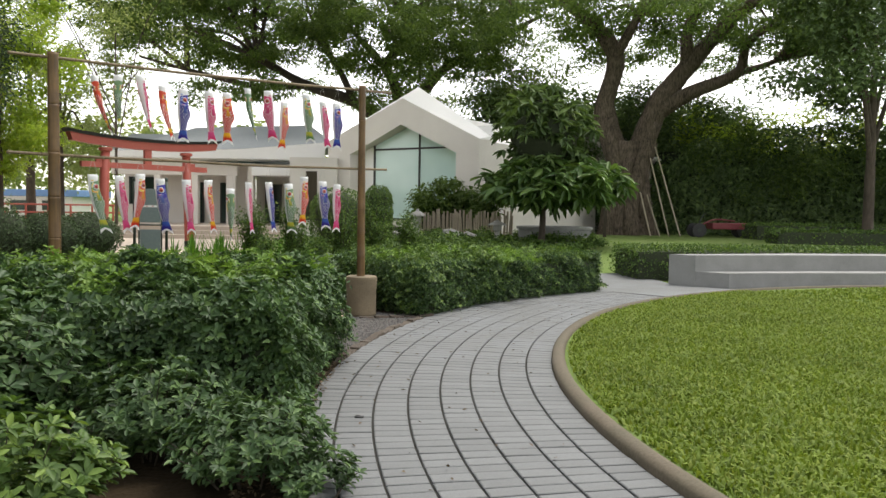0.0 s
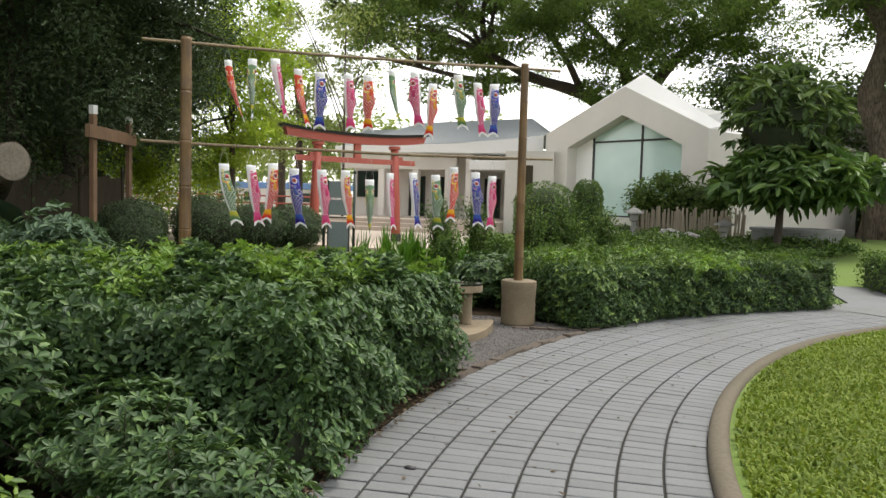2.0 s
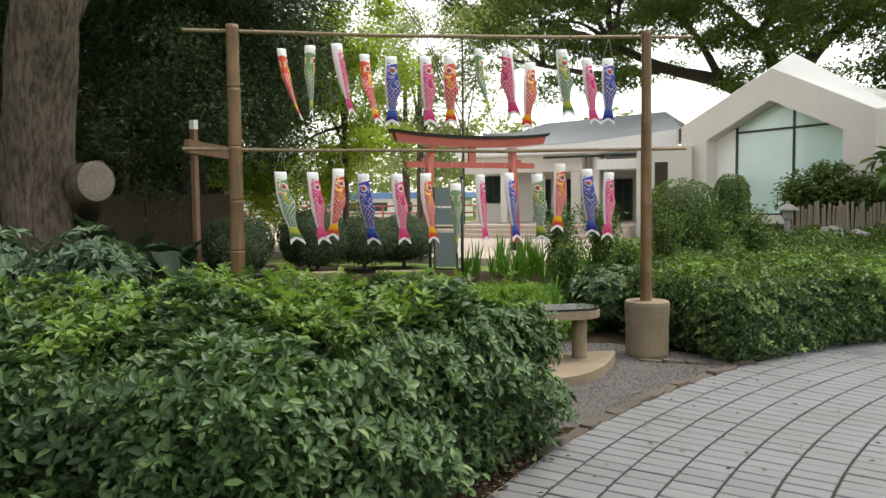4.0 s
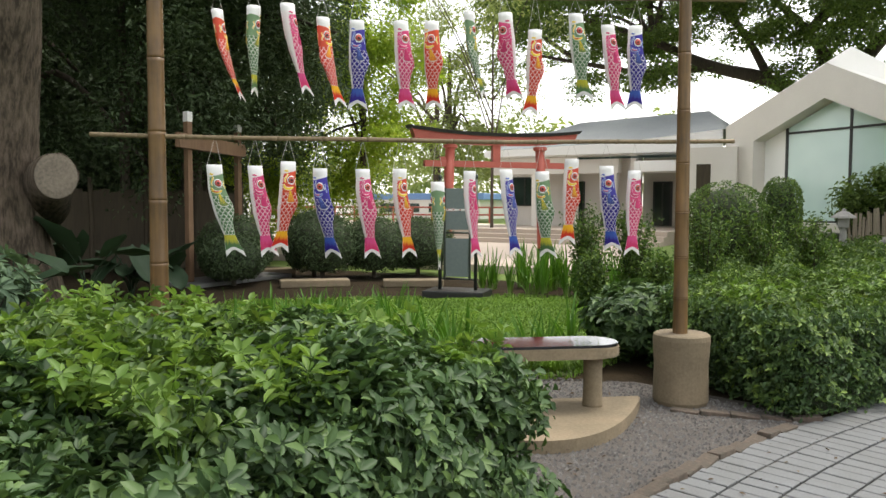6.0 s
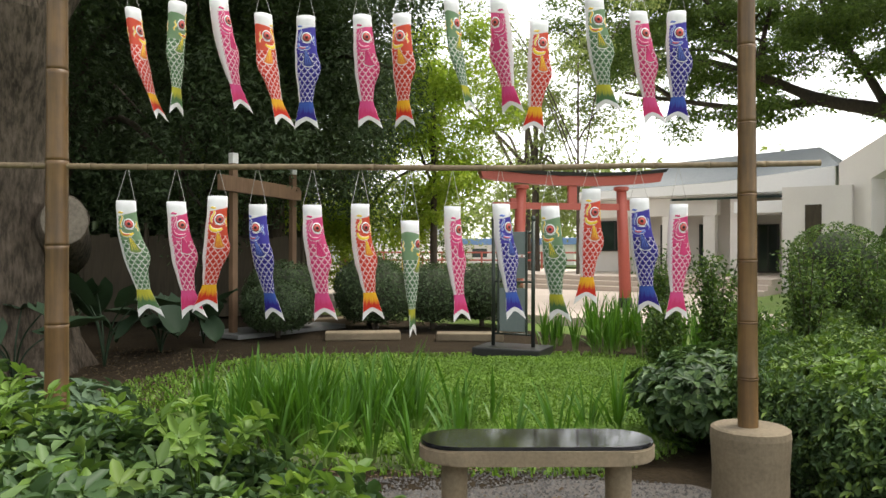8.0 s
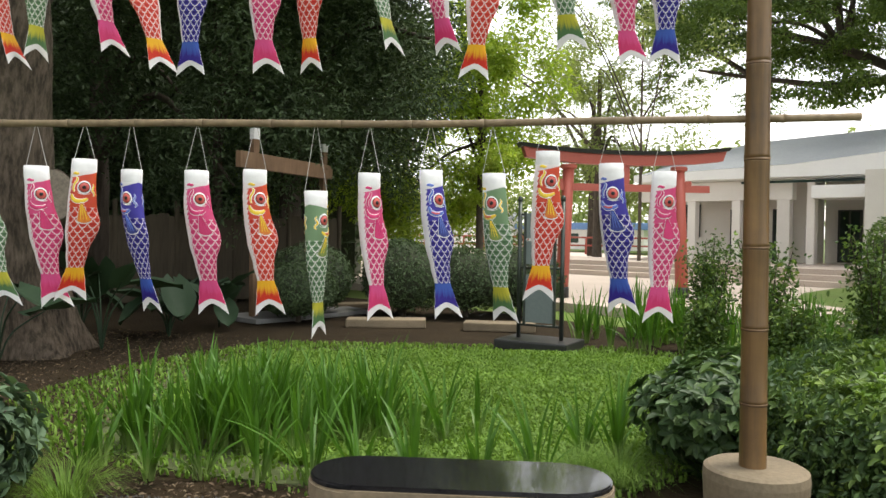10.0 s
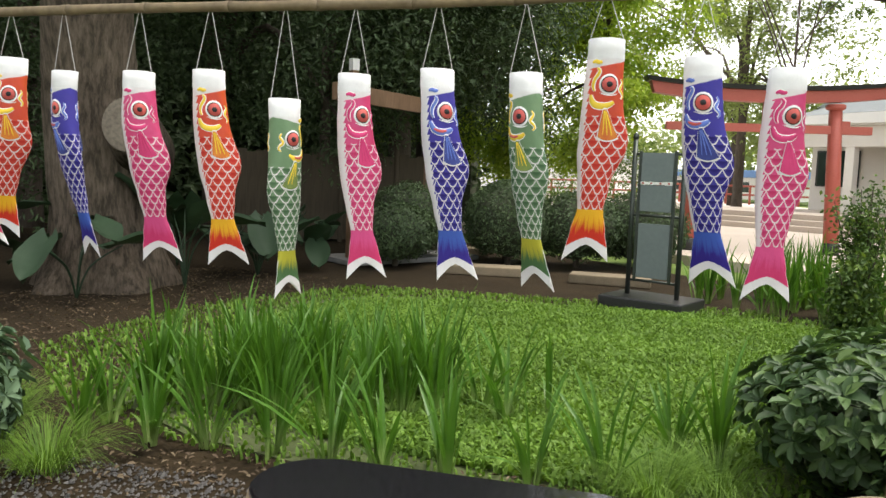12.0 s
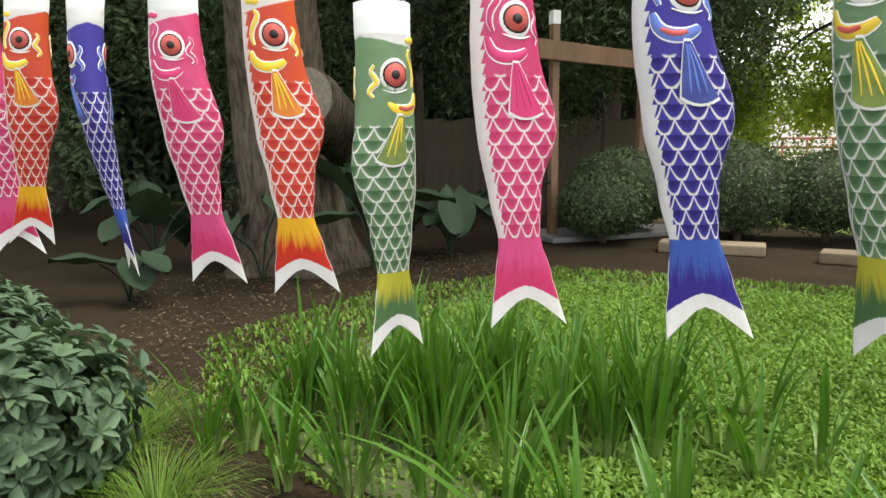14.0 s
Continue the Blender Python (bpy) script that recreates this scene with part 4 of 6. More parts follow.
FRONT = [(-4.57, 9.78), (-4.73, 9.97), (-4.28, 10.06), (-4.04, 10.27), (-3.78, 10.5), (-3.53, 10.68), (-3.27, 10.83), (-3.05, 11.04), (-2.75, 11.31), (-2.56, 11.58), (-2.62, 12.2), (-2.43, 12.31)]
for x, y in FRONT:
    iris(x, y, RNG.uniform(0.55, 0.72), 15, spread=0.08, lean=0.26)
for k in range(60):
    t, w = RNG.uniform(-0.05, 1.0), RNG.uniform(0.12, 1.15)
    iris(-4.8 + 1.3 * t - 0.64 * w, 10.15 + 1.15 * t + 0.77 * w, RNG.uniform(0.52, 0.74), 14, lean=0.22)
for k in range(6):
    iris(-4.0 + RNG.uniform(-0.5, 0.8), 11.9 + RNG.uniform(-0.3, 0.6), 0.55, 13)
for k in range(52):
    iris(-4.9 + RNG.uniform(-0.9, 2.3), 17.2 + RNG.uniform(-0.5, 1.5), RNG.uniform(0.7, 0.95), 16, lean=0.16, split=False)

# ---- gate (torii) ----
torii = empty("torii_gate")
tagged(torii, "vermilion wooden torii gate with curved black-capped top beam", "gate")
torii.matrix_world = pose(-7.93, 22.3, 0.16, 0, 0, 48.4) @ Matrix.Scale(0.915, 4)
for sx in (-1, 1):
    p = part("pillar", tube([(sx * 1.42, 0, 0.25), (sx * 1.36, 0, 1.6), (sx * 1.3, 0, 3.02)], [0.15, 0.14, 0.125], 24), M_RED, torii, smooth=True)
    part("base_sleeve", lathe([(0.17, 0), (0.17, 0.26), (0.155, 0.28)], 24, at=(sx * 1.425, 0, 0)), M_BLACK, torii, "black base sleeve", smooth=True)
    part("capital", lathe([(0.15, 2.94), (0.19, 2.97), (0.19, 3.03), (0.15, 3.05)], 24, at=(sx * 1.3, 0, 0)), M_RED, torii)
    part("wedge", box(sx * 1.36 + sx * 0.14 - 0.09, sx * 1.36 + sx * 0.14 + 0.09, -0.05, 0.05, 2.62, 2.72, 0.008), M_RED, torii)


def curved_beam(hx, hy, z0, z1, rise, flare):
    bm = bmesh.new()
    prev = None
    for k in range(25):
        t = -1 + 2 * k / 24
        x0 = t * hx
        dz = rise * abs(t) ** 2.2
        cur = [bm.verts.new((x0 + (flare * t if top else 0), y, (z1 if top else z0) + dz)) for y, top in ((-hy, 0), (hy, 0), (hy * 1.1, 1), (-hy * 1.1, 1))]
        if prev:
            for q in range(4):
                bm.faces.new((prev[q], prev[(q + 1) % 4], cur[(q + 1) % 4], cur[q]))
        else:
            bm.faces.new(cur)
        prev = cur
    bm.faces.new(prev[::-1])
    bmesh.ops.recalc_face_normals(bm, faces=bm.faces[:])
    return bm


part("upper_beam", curved_beam(2.3, 0.13, 3.05, 3.28, 0.14, 0.08), M_RED, torii)
part("cap_beam", curved_beam(2.42, 0.2, 3.284, 3.37, 0.14, 0.06), M_BLACK, torii, "black cap of the top beam")
part("tie_beam", box(-2.02, 2.02, -0.07, 0.07, 2.46, 2.62, 0.008), M_RED, torii)
part("centre_strut", box(-0.11, 0.11, -0.06, 0.06, 2.62, 3.06, 0.008), M_RED, torii)

# ---- notice stand ----
sign = empty("notice_stand", -5.69, 16.1, 0.0, 12)
tagged(sign, "dark steel notice stand with grey panels on a black base", "notice stand")
part("base_plate", box(-0.5, 0.5, -0.34, 0.34, 0, 0.13, 0.02), M_BLACK, sign)
for x in (-0.3, 0.3):
    p = part("post", tube([(x, 0, 0.1), (x, 0, 1.92)], 0.028, 12), M_STEEL, sign, smooth=True)
    part("finial", lathe([(0.03, 1.92), (0.036, 1.94), (0.03, 1.97), (0.012, 1.99)], 12, at=(x, 0, 0)), M_STEEL, sign, smooth=True)
for z in (0.3, 1.05, 1.75):
    part("rail", tube([(-0.3, 0, z), (0.3, 0, z)], 0.016, 10), M_STEEL, sign, smooth=True)
for z0, z1 in ((0.34, 0.96), (1.1, 1.4), (1.44, 1.76)):
    part("panel", box(-0.19, 0.19, -0.045, -0.02, z0, z1, 0.004), M_PANEL, sign)
for x in (-0.21, 0.21):
    part("frame_bar", box(x - 0.015, x + 0.015, -0.05, -0.015, 0.3, 1.78, 0.003), M_STEEL, sign)
part("label_strip", box(-0.19, 0.19, -0.049, -0.03, 1.405, 1.436), M_PAPER, sign, "white strip with small red marks")
for x in (-0.16, -0.06, 0.05, 0.15):
    part("red_mark", box(x - 0.012, x + 0.012, -0.052, -0.048, 1.41, 1.431), M_RED, sign)


# ---- trees ----
def clumps(name, centres, mat, parent, leaf, per, size, flat=0.55, inv=None, droop=0.3):
    """A crown: many uneven clumps of leaves with gaps between them."""
    P, N = [], []
    for c in centres:
        r = size * RNG.uniform(0.55, 1.35)
        n = int(per * (r / size) ** 1.5)
        d = unit(RNG.normal(0, 1, (n, 3)))
        k = RNG.uniform(0.15, 1.0, (n, 1)) ** 0.6
        P.append(np.asarray(c) + d * k * np.array([r, r, r * flat]) * RNG.uniform(0.8, 1.2, 3))
        N.append(d * 0.6 + np.array([0, 0, 0.7]))
    o = leaf_mesh(name, np.concatenate(P), np.concatenate(N), leaf[0], leaf[1], mat, parent, droop=droop)
    if inv:
        o.matrix_basis = inv
    return o


def limb(points, r0, r1, seg=10, wob=0.0):
    """A smooth tapered limb through points."""
    pts = [Vector(p) for p in points]
    out = []
    for i in range(len(pts) - 1):
        p0, p1, p2, p3 = pts[max(i - 1, 0)], pts[i], pts[i + 1], pts[min(i + 2, len(pts) - 1)]
        for k in range(6):
            t = k / 6
            out.append(0.5 * ((2 * p1) + (p2 - p0) * t + (2 * p0 - 5 * p1 + 4 * p2 - p3) * t * t + (3 * p1 - p0 - 3 * p2 + p3) * t ** 3))
    out.append(pts[-1])
    n = len(out)
    return tube(out, [(r0 + (r1 - r0) * (i / (n - 1)) ** 0.8) * (1 + wob * noise.noise(out[i] * 1.3)) for i in range(n)], seg)


def tree(name, base, trunk, r0, r1, limbs, crown_sets, bark, label, seg=16):
    root = empty(name, *base)
    inv = Matrix.Translation((-base[0], -base[1], -base[2]))
    o = part("trunk", limb(trunk, r0, r1, seg, 0.18), bark, root, smooth=True)
    o.matrix_basis = inv
    for pts, a, b in limbs:
        o = part("limb", limb(pts, a, b, 10, 0.15), bark, root, smooth=True)
        o.matrix_basis = inv
    for centres, mat, leaf, per, size, flat in crown_sets:
        clumps("crown", centres, mat, root, leaf, per, size, flat, inv)
    return tagged(root, label, "tree")


def spray(n, x, y, z, keep=None):
    """Random clump centres in a block, thinned by a coarse noise so that sky shows between them."""
    out = []
    while len(out) < n:
        p = Vector((RNG.uniform(*x), RNG.uniform(*y), RNG.uniform(*z)))
        if noise.noise(p * 0.33) > -0.12 and (keep is None or keep(p)):
            out.append(tuple(p))
    return out


# spreading rain tree beyond the lawn
rain_limbs = [
    ([(8.0, 34.9, 0.3), (8.15, 34.75, 1.8), (8.3, 34.9, 3.4), (8.0, 35.2, 5.6)], 0.5, 0.34),
    ([(9.0, 34.5, 0.3), (8.9, 34.6, 1.6), (9.3, 34.7, 3.2), (10.0, 34.9, 5.4)], 0.46, 0.36),
    ([(9.9, 34.9, 0.3), (9.6, 34.8, 1.5), (9.5, 34.9, 3.0), (9.9, 35.0, 4.6)], 0.48, 0.34),
    ([(8.5, 34.6, 0.3), (8.45, 34.6, 2.0), (8.9, 34.7, 3.8)], 0.36, 0.26),
    ([(8.7, 35.4, 3.6), (7.9, 35.5, 6.0), (8.3, 35.4, 8.4), (6.6, 35.0, 10.2), (3.5, 34.0, 11.6), (0.5, 33.0, 12.4)], 0.62, 0.12),
    ([(9.3, 35.3, 3.6), (10.2, 35.0, 6.2), (11.6, 34.6, 8.2), (13.4, 34.0, 10.2), (16.5, 33, 12.5)], 0.72, 0.14),
    ([(10.0, 35.1, 5.8), (11.4, 34.3, 6.7), (13.2, 33.8, 7.5), (13.5, 33.2, 8.8), (15.0, 32.0, 9.8)], 0.42, 0.1),
    ([(11.4, 34.7, 7.9), (11.2, 34.2, 9.6), (12.4, 33.5, 11.8), (13, 32, 13.5)], 0.36, 0.1),
    ([(8.2, 35.4, 8.2), (9.0, 34.2, 10.0), (9.6, 32.5, 11.8)], 0.3, 0.08),
    ([(6.6, 35.0, 10.2), (5.2, 36.2, 11.4), (3.4, 37.5, 12.2)], 0.22, 0.06),
    ([(13.2, 33.8, 7.5), (15.2, 34.5, 8.2), (17.5, 35, 9.6)], 0.2, 0.05)]
crown1 = spray(760, (-7, 25), (27, 40), (8.2, 14.5), lambda p: p.z > 8.0 + 0.02 * abs(p.x - 9) ** 1.5 - 0.9 * noise.noise(p * 0.2) and (p.x > -1 or p.z > 9.5))
crown1b = spray(70, (-3, 16), (36, 42), (6.5, 11), lambda p: not (6.0 < p.x < 14.5 and p.z < 9.0))
for c in crown1[::34]:
    a = min((l for l in rain_limbs[4:11]), key=lambda l: math.dist(l[0][-2], c))[0][-2]
    mid = [(p + q) / 2 for p, q in zip(a, c)]
    rain_limbs.append(([a, (mid[0] + RNG.normal(0, 0.5), mid[1] + RNG.normal(0, 0.5), mid[2] + 0.5), c], 0.13, 0.03))
tree("rain_tree", (9.0, 35.35, 0.42), [(8.95, 35.35, 0.3), (8.95, 35.35, 1.0), (8.85, 35.4, 2.6), (8.9, 35.4, 4.6)], 1.1, 0.75, rain_limbs,
     [(crown1, M_TREELEAF, (0.16, 0.07), 190, 0.95, 0.36), (crown1b, M_TREELEAF, (0.17, 0.08), 300, 1.2, 0.5)], M_BARK3, "huge spreading rain tree with twisted dark limbs")

# second large tree behind the white house
back_limbs = [
    ([(-1.5, 45, 3.0), (-2.4, 45, 6.0), (-4.2, 44.6, 7.4), (-6.8, 44, 8.2), (-9.5, 43.8, 9.6), (-13, 43, 11)], 0.55, 0.12),
    ([(-1.5, 45, 3.0), (-1.7, 45, 7.5), (-2.6, 44.8, 9.5), (-4.5, 44.4, 11.5)], 0.5, 0.12),
    ([(-1.6, 45, 6.0), (0.4, 45, 9.0), (2.8, 44, 10.5), (6, 43, 12)], 0.42, 0.1),
    ([(-4.2, 44.6, 7.4), (-5.2, 44, 9.4), (-7.0, 43, 11.5)], 0.25, 0.08),
    ([(-6.8, 44, 8.2), (-9.8, 44.5, 8.2), (-13.5, 44.5, 9.0), (-16, 44, 9.6)], 0.24, 0.06),
    ([(-2.6, 44.8, 9.5), (-1.2, 43.5, 11.3), (-0.2, 42.5, 12.6)], 0.22, 0.06)]
crown2 = spray(640, (-18, 4), (38, 47), (9.2, 16), lambda p: p.z > 9.0 + 0.9 * noise.noise(p * 0.25) + 0.02 * abs(p.x + 6))
crown2b = spray(45, (-15, 3), (40, 46), (7.4, 9.6))
for c in crown2[::28]:
    a = min((l for l in back_limbs[:6]), key=lambda l: math.dist(l[0][-2], c))[0][-2]
    mid = [(p + q) / 2 for p, q in zip(a, c)]
    back_limbs.append(([a, (mid[0] + RNG.normal(0, 0.5), mid[1] + RNG.normal(0, 0.5), mid[2] + 0.5), c], 0.15, 0.035))
tree("shade_tree", (-1.5, 45, 0.42), [(-1.5, 45, 0.3), (-1.5, 45, 1.8), (-1.5, 45, 3.4)], 1.0, 0.7, back_limbs,
     [(crown2, M_TREELEAF, (0.19, 0.085), 190, 1.0, 0.36), (crown2b, M_TREELEAF, (0.2, 0.1), 200, 1.1, 0.4)], M_BARK, "large dark-limbed shade tree behind the white house")


def leafy(name, base, h, trunk_r, crown, mat, leaf, per, size, bark, label, flat=0.7, limbs=5, lean=(0, 0)):
    """An ordinary garden tree: trunk, a handful of limbs and a clumped crown."""
    x, y, z = base
    top = Vector((x + lean[0], y + lean[1], z + h * 0.55))
    ls = []
    for k in range(limbs):
        c = Vector(crown[int(k * len(crown) / limbs)])
        ls.append(([tuple(Vector((x, y, z + h * 0.3)).lerp(top, k / limbs)), tuple(top.lerp(c, 0.45) + Vector((0, 0, 0.3))), tuple(c)], trunk_r * 0.45, trunk_r * 0.1))
    return tree(name, base, [(x, y, z - 0.1), (x + lean[0] * 0.3, y + lean[1] * 0.3, z + h * 0.3), tuple(top), (x + lean[0] * 1.3, y + lean[1] * 1.3, z + h * 0.8)], trunk_r, trunk_r * 0.35, ls,
                [(crown, mat, leaf, per, size, flat)], bark, label, 12)


leafy("garden_tree", (-16.7, 36, 0.4), 10, 0.22, spray(60, (-19.2, -14), (34.5, 37.5), (2.8, 12), lambda p: abs(p.x + 16.7) < 2.6 - 0.16 * abs(p.z - 6)), M_LIGHTLEAF, (0.16, 0.075), 190, 0.85, M_BARK2, "slender light-green tree beyond the torii gate")
leafy("garden_tree", (-12.3, 22.9, 0.3), 7, 0.12, spray(52, (-15.2, -10.4), (21.4, 24.6), (3.0, 7.2)) + spray(12, (-13.4, -11.0), (22, 24), (2.2, 3.4)) + spray(20, (-16, -12.9), (21.4, 23.6), (0.7, 3.2)), M_SUNLEAF, (0.13, 0.06), 330, 0.7, M_BARK, "bright yellow-green tree beside the dark grove")
leafy("garden_tree", (-12.4, 31.5, 0.4), 10, 0.07, spray(22, (-17, -8.5), (30, 34), (7.6, 12)), M_LIGHTLEAF, (0.13, 0.06), 150, 0.9, M_BARK2, "airy tree with fine light-green foliage and pale branches", 0.6, 5)
leafy("garden_tree", (-23, 46, 0.4), 12, 0.3, spray(60, (-32, -17), (44, 50), (2.5, 13)), M_LIGHTLEAF, (0.24, 0.11), 150, 1.6, M_BARK2, "pale green park tree in the hazy distance")
leafy("garden_tree", (-34, 42, 0.4), 12, 0.3, spray(60, (-42, -27), (40, 46), (3.0, 13)), M_LIGHTLEAF, (0.24, 0.11), 150, 1.6, M_BARK2, "broad light-green park tree beyond the plaza")
leafy("garden_tree", (17.0, 30, 0.42), 10, 0.24, spray(70, (12.8, 22), (27, 33), (5.6, 12)), M_SCREEN, (0.2, 0.1), 330, 1.2, M_BARK2, "straight-trunked green tree by the tall hedge")

# dark grove on the shady side
grove = [(-12.2, 16.5), (-13.2, 17.9), (-15.4, 15.4), (-16.5, 11.8), (-16, 8), (-14.1, 20.5), (-15, 5), (-11.95, 18.2), (-13.6, 20.3)]
for gi, (x, y) in enumerate(grove):
    c = [(x + RNG.normal(0, 0.7 if gi in (0, 7, 8) else 1.25), y + RNG.normal(0, 0.7 if gi in (0, 7, 8) else 1.15), z) for z in np.linspace((3.1, 3.0, 2.4, 1.2, 1.2, 2.6, 1.2, 3.2, 3.0)[gi], 10.5, 40)]
    leafy("grove_tree", (x - 2.2, y + 0.2, 0), 10, 0.14 if gi < 2 else 0.3, c, M_TREELEAF if gi == 5 else M_DARKLEAF, (0.12, 0.045), 600, 1.05, M_BARK, "tall dense dark evergreen tree of the shady grove", 0.95, 4)
# The second spray is added crown, mostly out of view, to shade the soil.
over = spray(60, (-15, -9.4), (11.0, 16.0), (5.6, 10.5)) + spray(75, (-14, -6.8), (8.5, 17.0), (6.2, 9.5))
trunk_limbs = [([(-9.37, 10.92, 4.0), (-9.3, 10.5, 5.6), (-9.9, 10.4, 7.8)], 0.36, 0.12), ([(-9.4, 10.95, 3.8), (-9.2, 12.0, 5.6), (-9.2, 13.4, 7.6)], 0.3, 0.1)]
big = tree("old_tree", (-9.95, 11.15, 0), [(-9.9, 11.25, -0.1), (-9.88, 11.25, 0.5), (-9.9, 11.2, 1.5), (-10.05, 11.1, 2.7), (-10.2, 10.95, 4.2)], 0.72, 0.37, trunk_limbs,
           [(over, M_DARKLEAF, (0.13, 0.06), 480, 1.1, 0.6)], M_BARK3, "old thick-trunked tree with a sawn-off branch stump", 24)
old = [o for o in big.children if o.name.startswith("trunk")][0]
bm = bmesh.new()
stops = [(0.0, 0.05, 0.1, 0.80), (0.4, 0.07, 0.1, 0.62), (1.0, 0.06, 0.08, 0.54), (1.8, 0.05, 0.0, 0.5), (2.8, 0.24, -0.08, 0.46), (4.3, 0.62, -0.24, 0.42)]
rows = []
for i in range(111):
    z = 4.3 * i / 110
    for (z0, x0, y0, r0), (z1, x1, y1, r1) in zip(stops, stops[1:]):
        if z <= z1 + 1e-6:
            k = (z - z0) / (z1 - z0)
            cx, cy, cr = x0 + (x1 - x0) * k, y0 + (y1 - y0) * k, r0 + (r1 - r0) * k
            break
    ring = []
    for j in range(96):
        a = 2 * math.pi * j / 96
        flare = 0.12 * math.exp(-z / 0.35) * math.sin(5 * a + 0.7)
        q = Vector((math.cos(a) * 5.5, math.sin(a) * 5.5, z * 1.6))
        ridge = 0.035 * (0.5 - abs(noise.noise(q))) + 0.018 * (0.5 - abs(noise.noise(q * 2.3 + Vector((4, 1, 2))))) + 0.05 * noise.noise(Vector((math.cos(a), math.sin(a), z * 0.8)) * 1.3)
        r = cr + flare + ridge
        ring.append(bm.verts.new((cx + r * math.cos(a), cy + r * math.sin(a), z - 0.05)))
    if rows:
        for j in range(96):
            bm.faces.new((rows[-1][j], rows[-1][(j + 1) % 96], ring[(j + 1) % 96], ring[j]))
    rows.append(ring)
old.matrix_basis = Matrix.Identity(4)
bm.to_mesh(old.data)
bm.free()
d = Vector((0.9, -0.42, 0.05)).normalized()
c = Vector((1.2, 0.05, 1.84))
bm = tube([c - d * 1.0 + Vector((-0.1, 0, -0.2)), c - d * 0.45, c - d * 0.02], [0.4, 0.27, 0.26], 28)
for v in bm.verts:
    v.co += Vector((0, 0, (v.co.z - 1.84) * 0.14)) + (v.co - c).normalized() * 0.03 * noise.noise(v.co * 6)
o = part("branch_stump", bm, M_BARK3, big, smooth=True)
bm = tube([c - d * 0.025, c - d * 0.005, c + d * 0.004, c + d * 0.002], [0.25, 0.245, 0.18, 0.05], 28)
for v in bm.verts:
    v.co += Vector((0, 0, (v.co.z - 1.84) * 0.14))
part("cut_face", bm, M_CUT, big, "pale sawn end of the branch")

# dense belt of trees closing the shady side
root = empty("tree_belt", -20, 14, 0)
tagged(root, "dense dark belt of trees closing the shady side", "trees", kind="stuff")
inv = Matrix.Translation((20, -14, 0))
n = 60000
s = RNG.uniform(0, 0.91, n)
hz = RNG.uniform(0.0, 1, n) * (12.5 + 1.5 * np.sin(s * 21))
hx = -21 + 6.5 * np.maximum(s - 0.62, 0) / 0.38
hy = -6 + 31.5 * s
bul = height_noise(hx + hz * 0.4, hy * 0.6 + hz * 0.3, 0.6, 1.6, 11) + RNG.normal(0, 0.4, n)
o = leaf_mesh("leaves", np.stack([hx + bul, hy - 0.3 * bul, hz], 1), np.tile([0.9, -0.3, 0.5], (n, 1)), 0.3, 0.12, M_DARKLEAF, root)
o.matrix_basis = inv
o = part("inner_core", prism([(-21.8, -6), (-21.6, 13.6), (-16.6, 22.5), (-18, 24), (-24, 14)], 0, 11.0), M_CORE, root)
o.matrix_basis = inv

# tall clipped wall of foliage and low hedges at the far side
root = empty("hedge", 13, 36, 0.42)
tagged(root, "tall dark vegetation screen along the garden boundary", "hedge")
inv = Matrix.Translation((-13, -36, -0.42))
n = 56000
s = RNG.uniform(0, 1, n)
zz = RNG.uniform(0, 1, n)
hx = np.where(s < 0.3, 2.0 + 35 * s, 12.5 + 24 * (s - 0.3) / 0.7)
hy = np.where(s < 0.3, 43.5 - 23.3 * s, 36.5 - 8.5 * (s - 0.3) / 0.7)
hz = 0.4 + zz * (4.6 + 0.9 * np.sin(s * 17) * 0.5 + height_noise(hx, hy, 0.5, 1.1, 5))
bul = height_noise(hx + hz, hy, 0.6, 1.0, 8) + RNG.normal(0, 0.25, n)
P = np.stack([hx - 0.33 * bul, hy - 0.94 * bul, hz], 1)
o = leaf_mesh("leaves", P, np.tile([-0.33, -0.9, 0.5], (n, 1)), 0.22, 0.09, M_SCREEN, root)
o.matrix_basis = inv
o = part("inner_core", prism([(2.0, 44.3), (12.8, 37.2), (36.5, 28.8), (37, 30), (13.3, 39), (2.5, 46)], 0.3, 4.4), M_CORE, root)
o.matrix_basis = inv
top = [(12.8 + 23 * q / 70 + RNG.normal(0, 0.4), 36.0 - 8.2 * q / 70 + RNG.normal(0, 0.4), 3.9 + RNG.uniform(-0.9, 1.3) + math.sin(q * 0.5)) for q in range(71)]
clumps("upper_sprays", top, M_TREELEAF, root, (0.2, 0.07), 200, 0.8, 0.9, inv)
# Crest sprays in a brighter leaf colour, which paints the sunlight on top.
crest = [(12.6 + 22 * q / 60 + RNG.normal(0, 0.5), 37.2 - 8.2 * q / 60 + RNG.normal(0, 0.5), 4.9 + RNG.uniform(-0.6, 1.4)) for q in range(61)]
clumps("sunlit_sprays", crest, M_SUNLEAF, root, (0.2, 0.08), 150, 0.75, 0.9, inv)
hedge("hedge", [(12, 27), (22, 25.6), (34, 23), (34, 24), (22, 26.8), (12, 28)], 0.95, 16000, M_HEDGE2, "low clipped hedge in front of the vegetation screen", (0.1, 0.06), 0.05, seed=6.0)
hedge("hedge", [(13, 31), (24, 29), (36, 26), (36, 27), (24, 30.2), (13, 32.2)], 1.1, 14000, M_HEDGE2, "second low clipped hedge before the vegetation screen", (0.1, 0.06), 0.05, seed=7.0)
back = spray(230, (1, 16), (37.5, 43), (0.8, 7.0))
leafy("grove_tree", (10, 41, 0.42), 8, 0.3, back, M_SCREEN, (0.24, 0.11), 300, 1.3, M_BARK, "mass of dark trees behind the rain tree", 0.9)


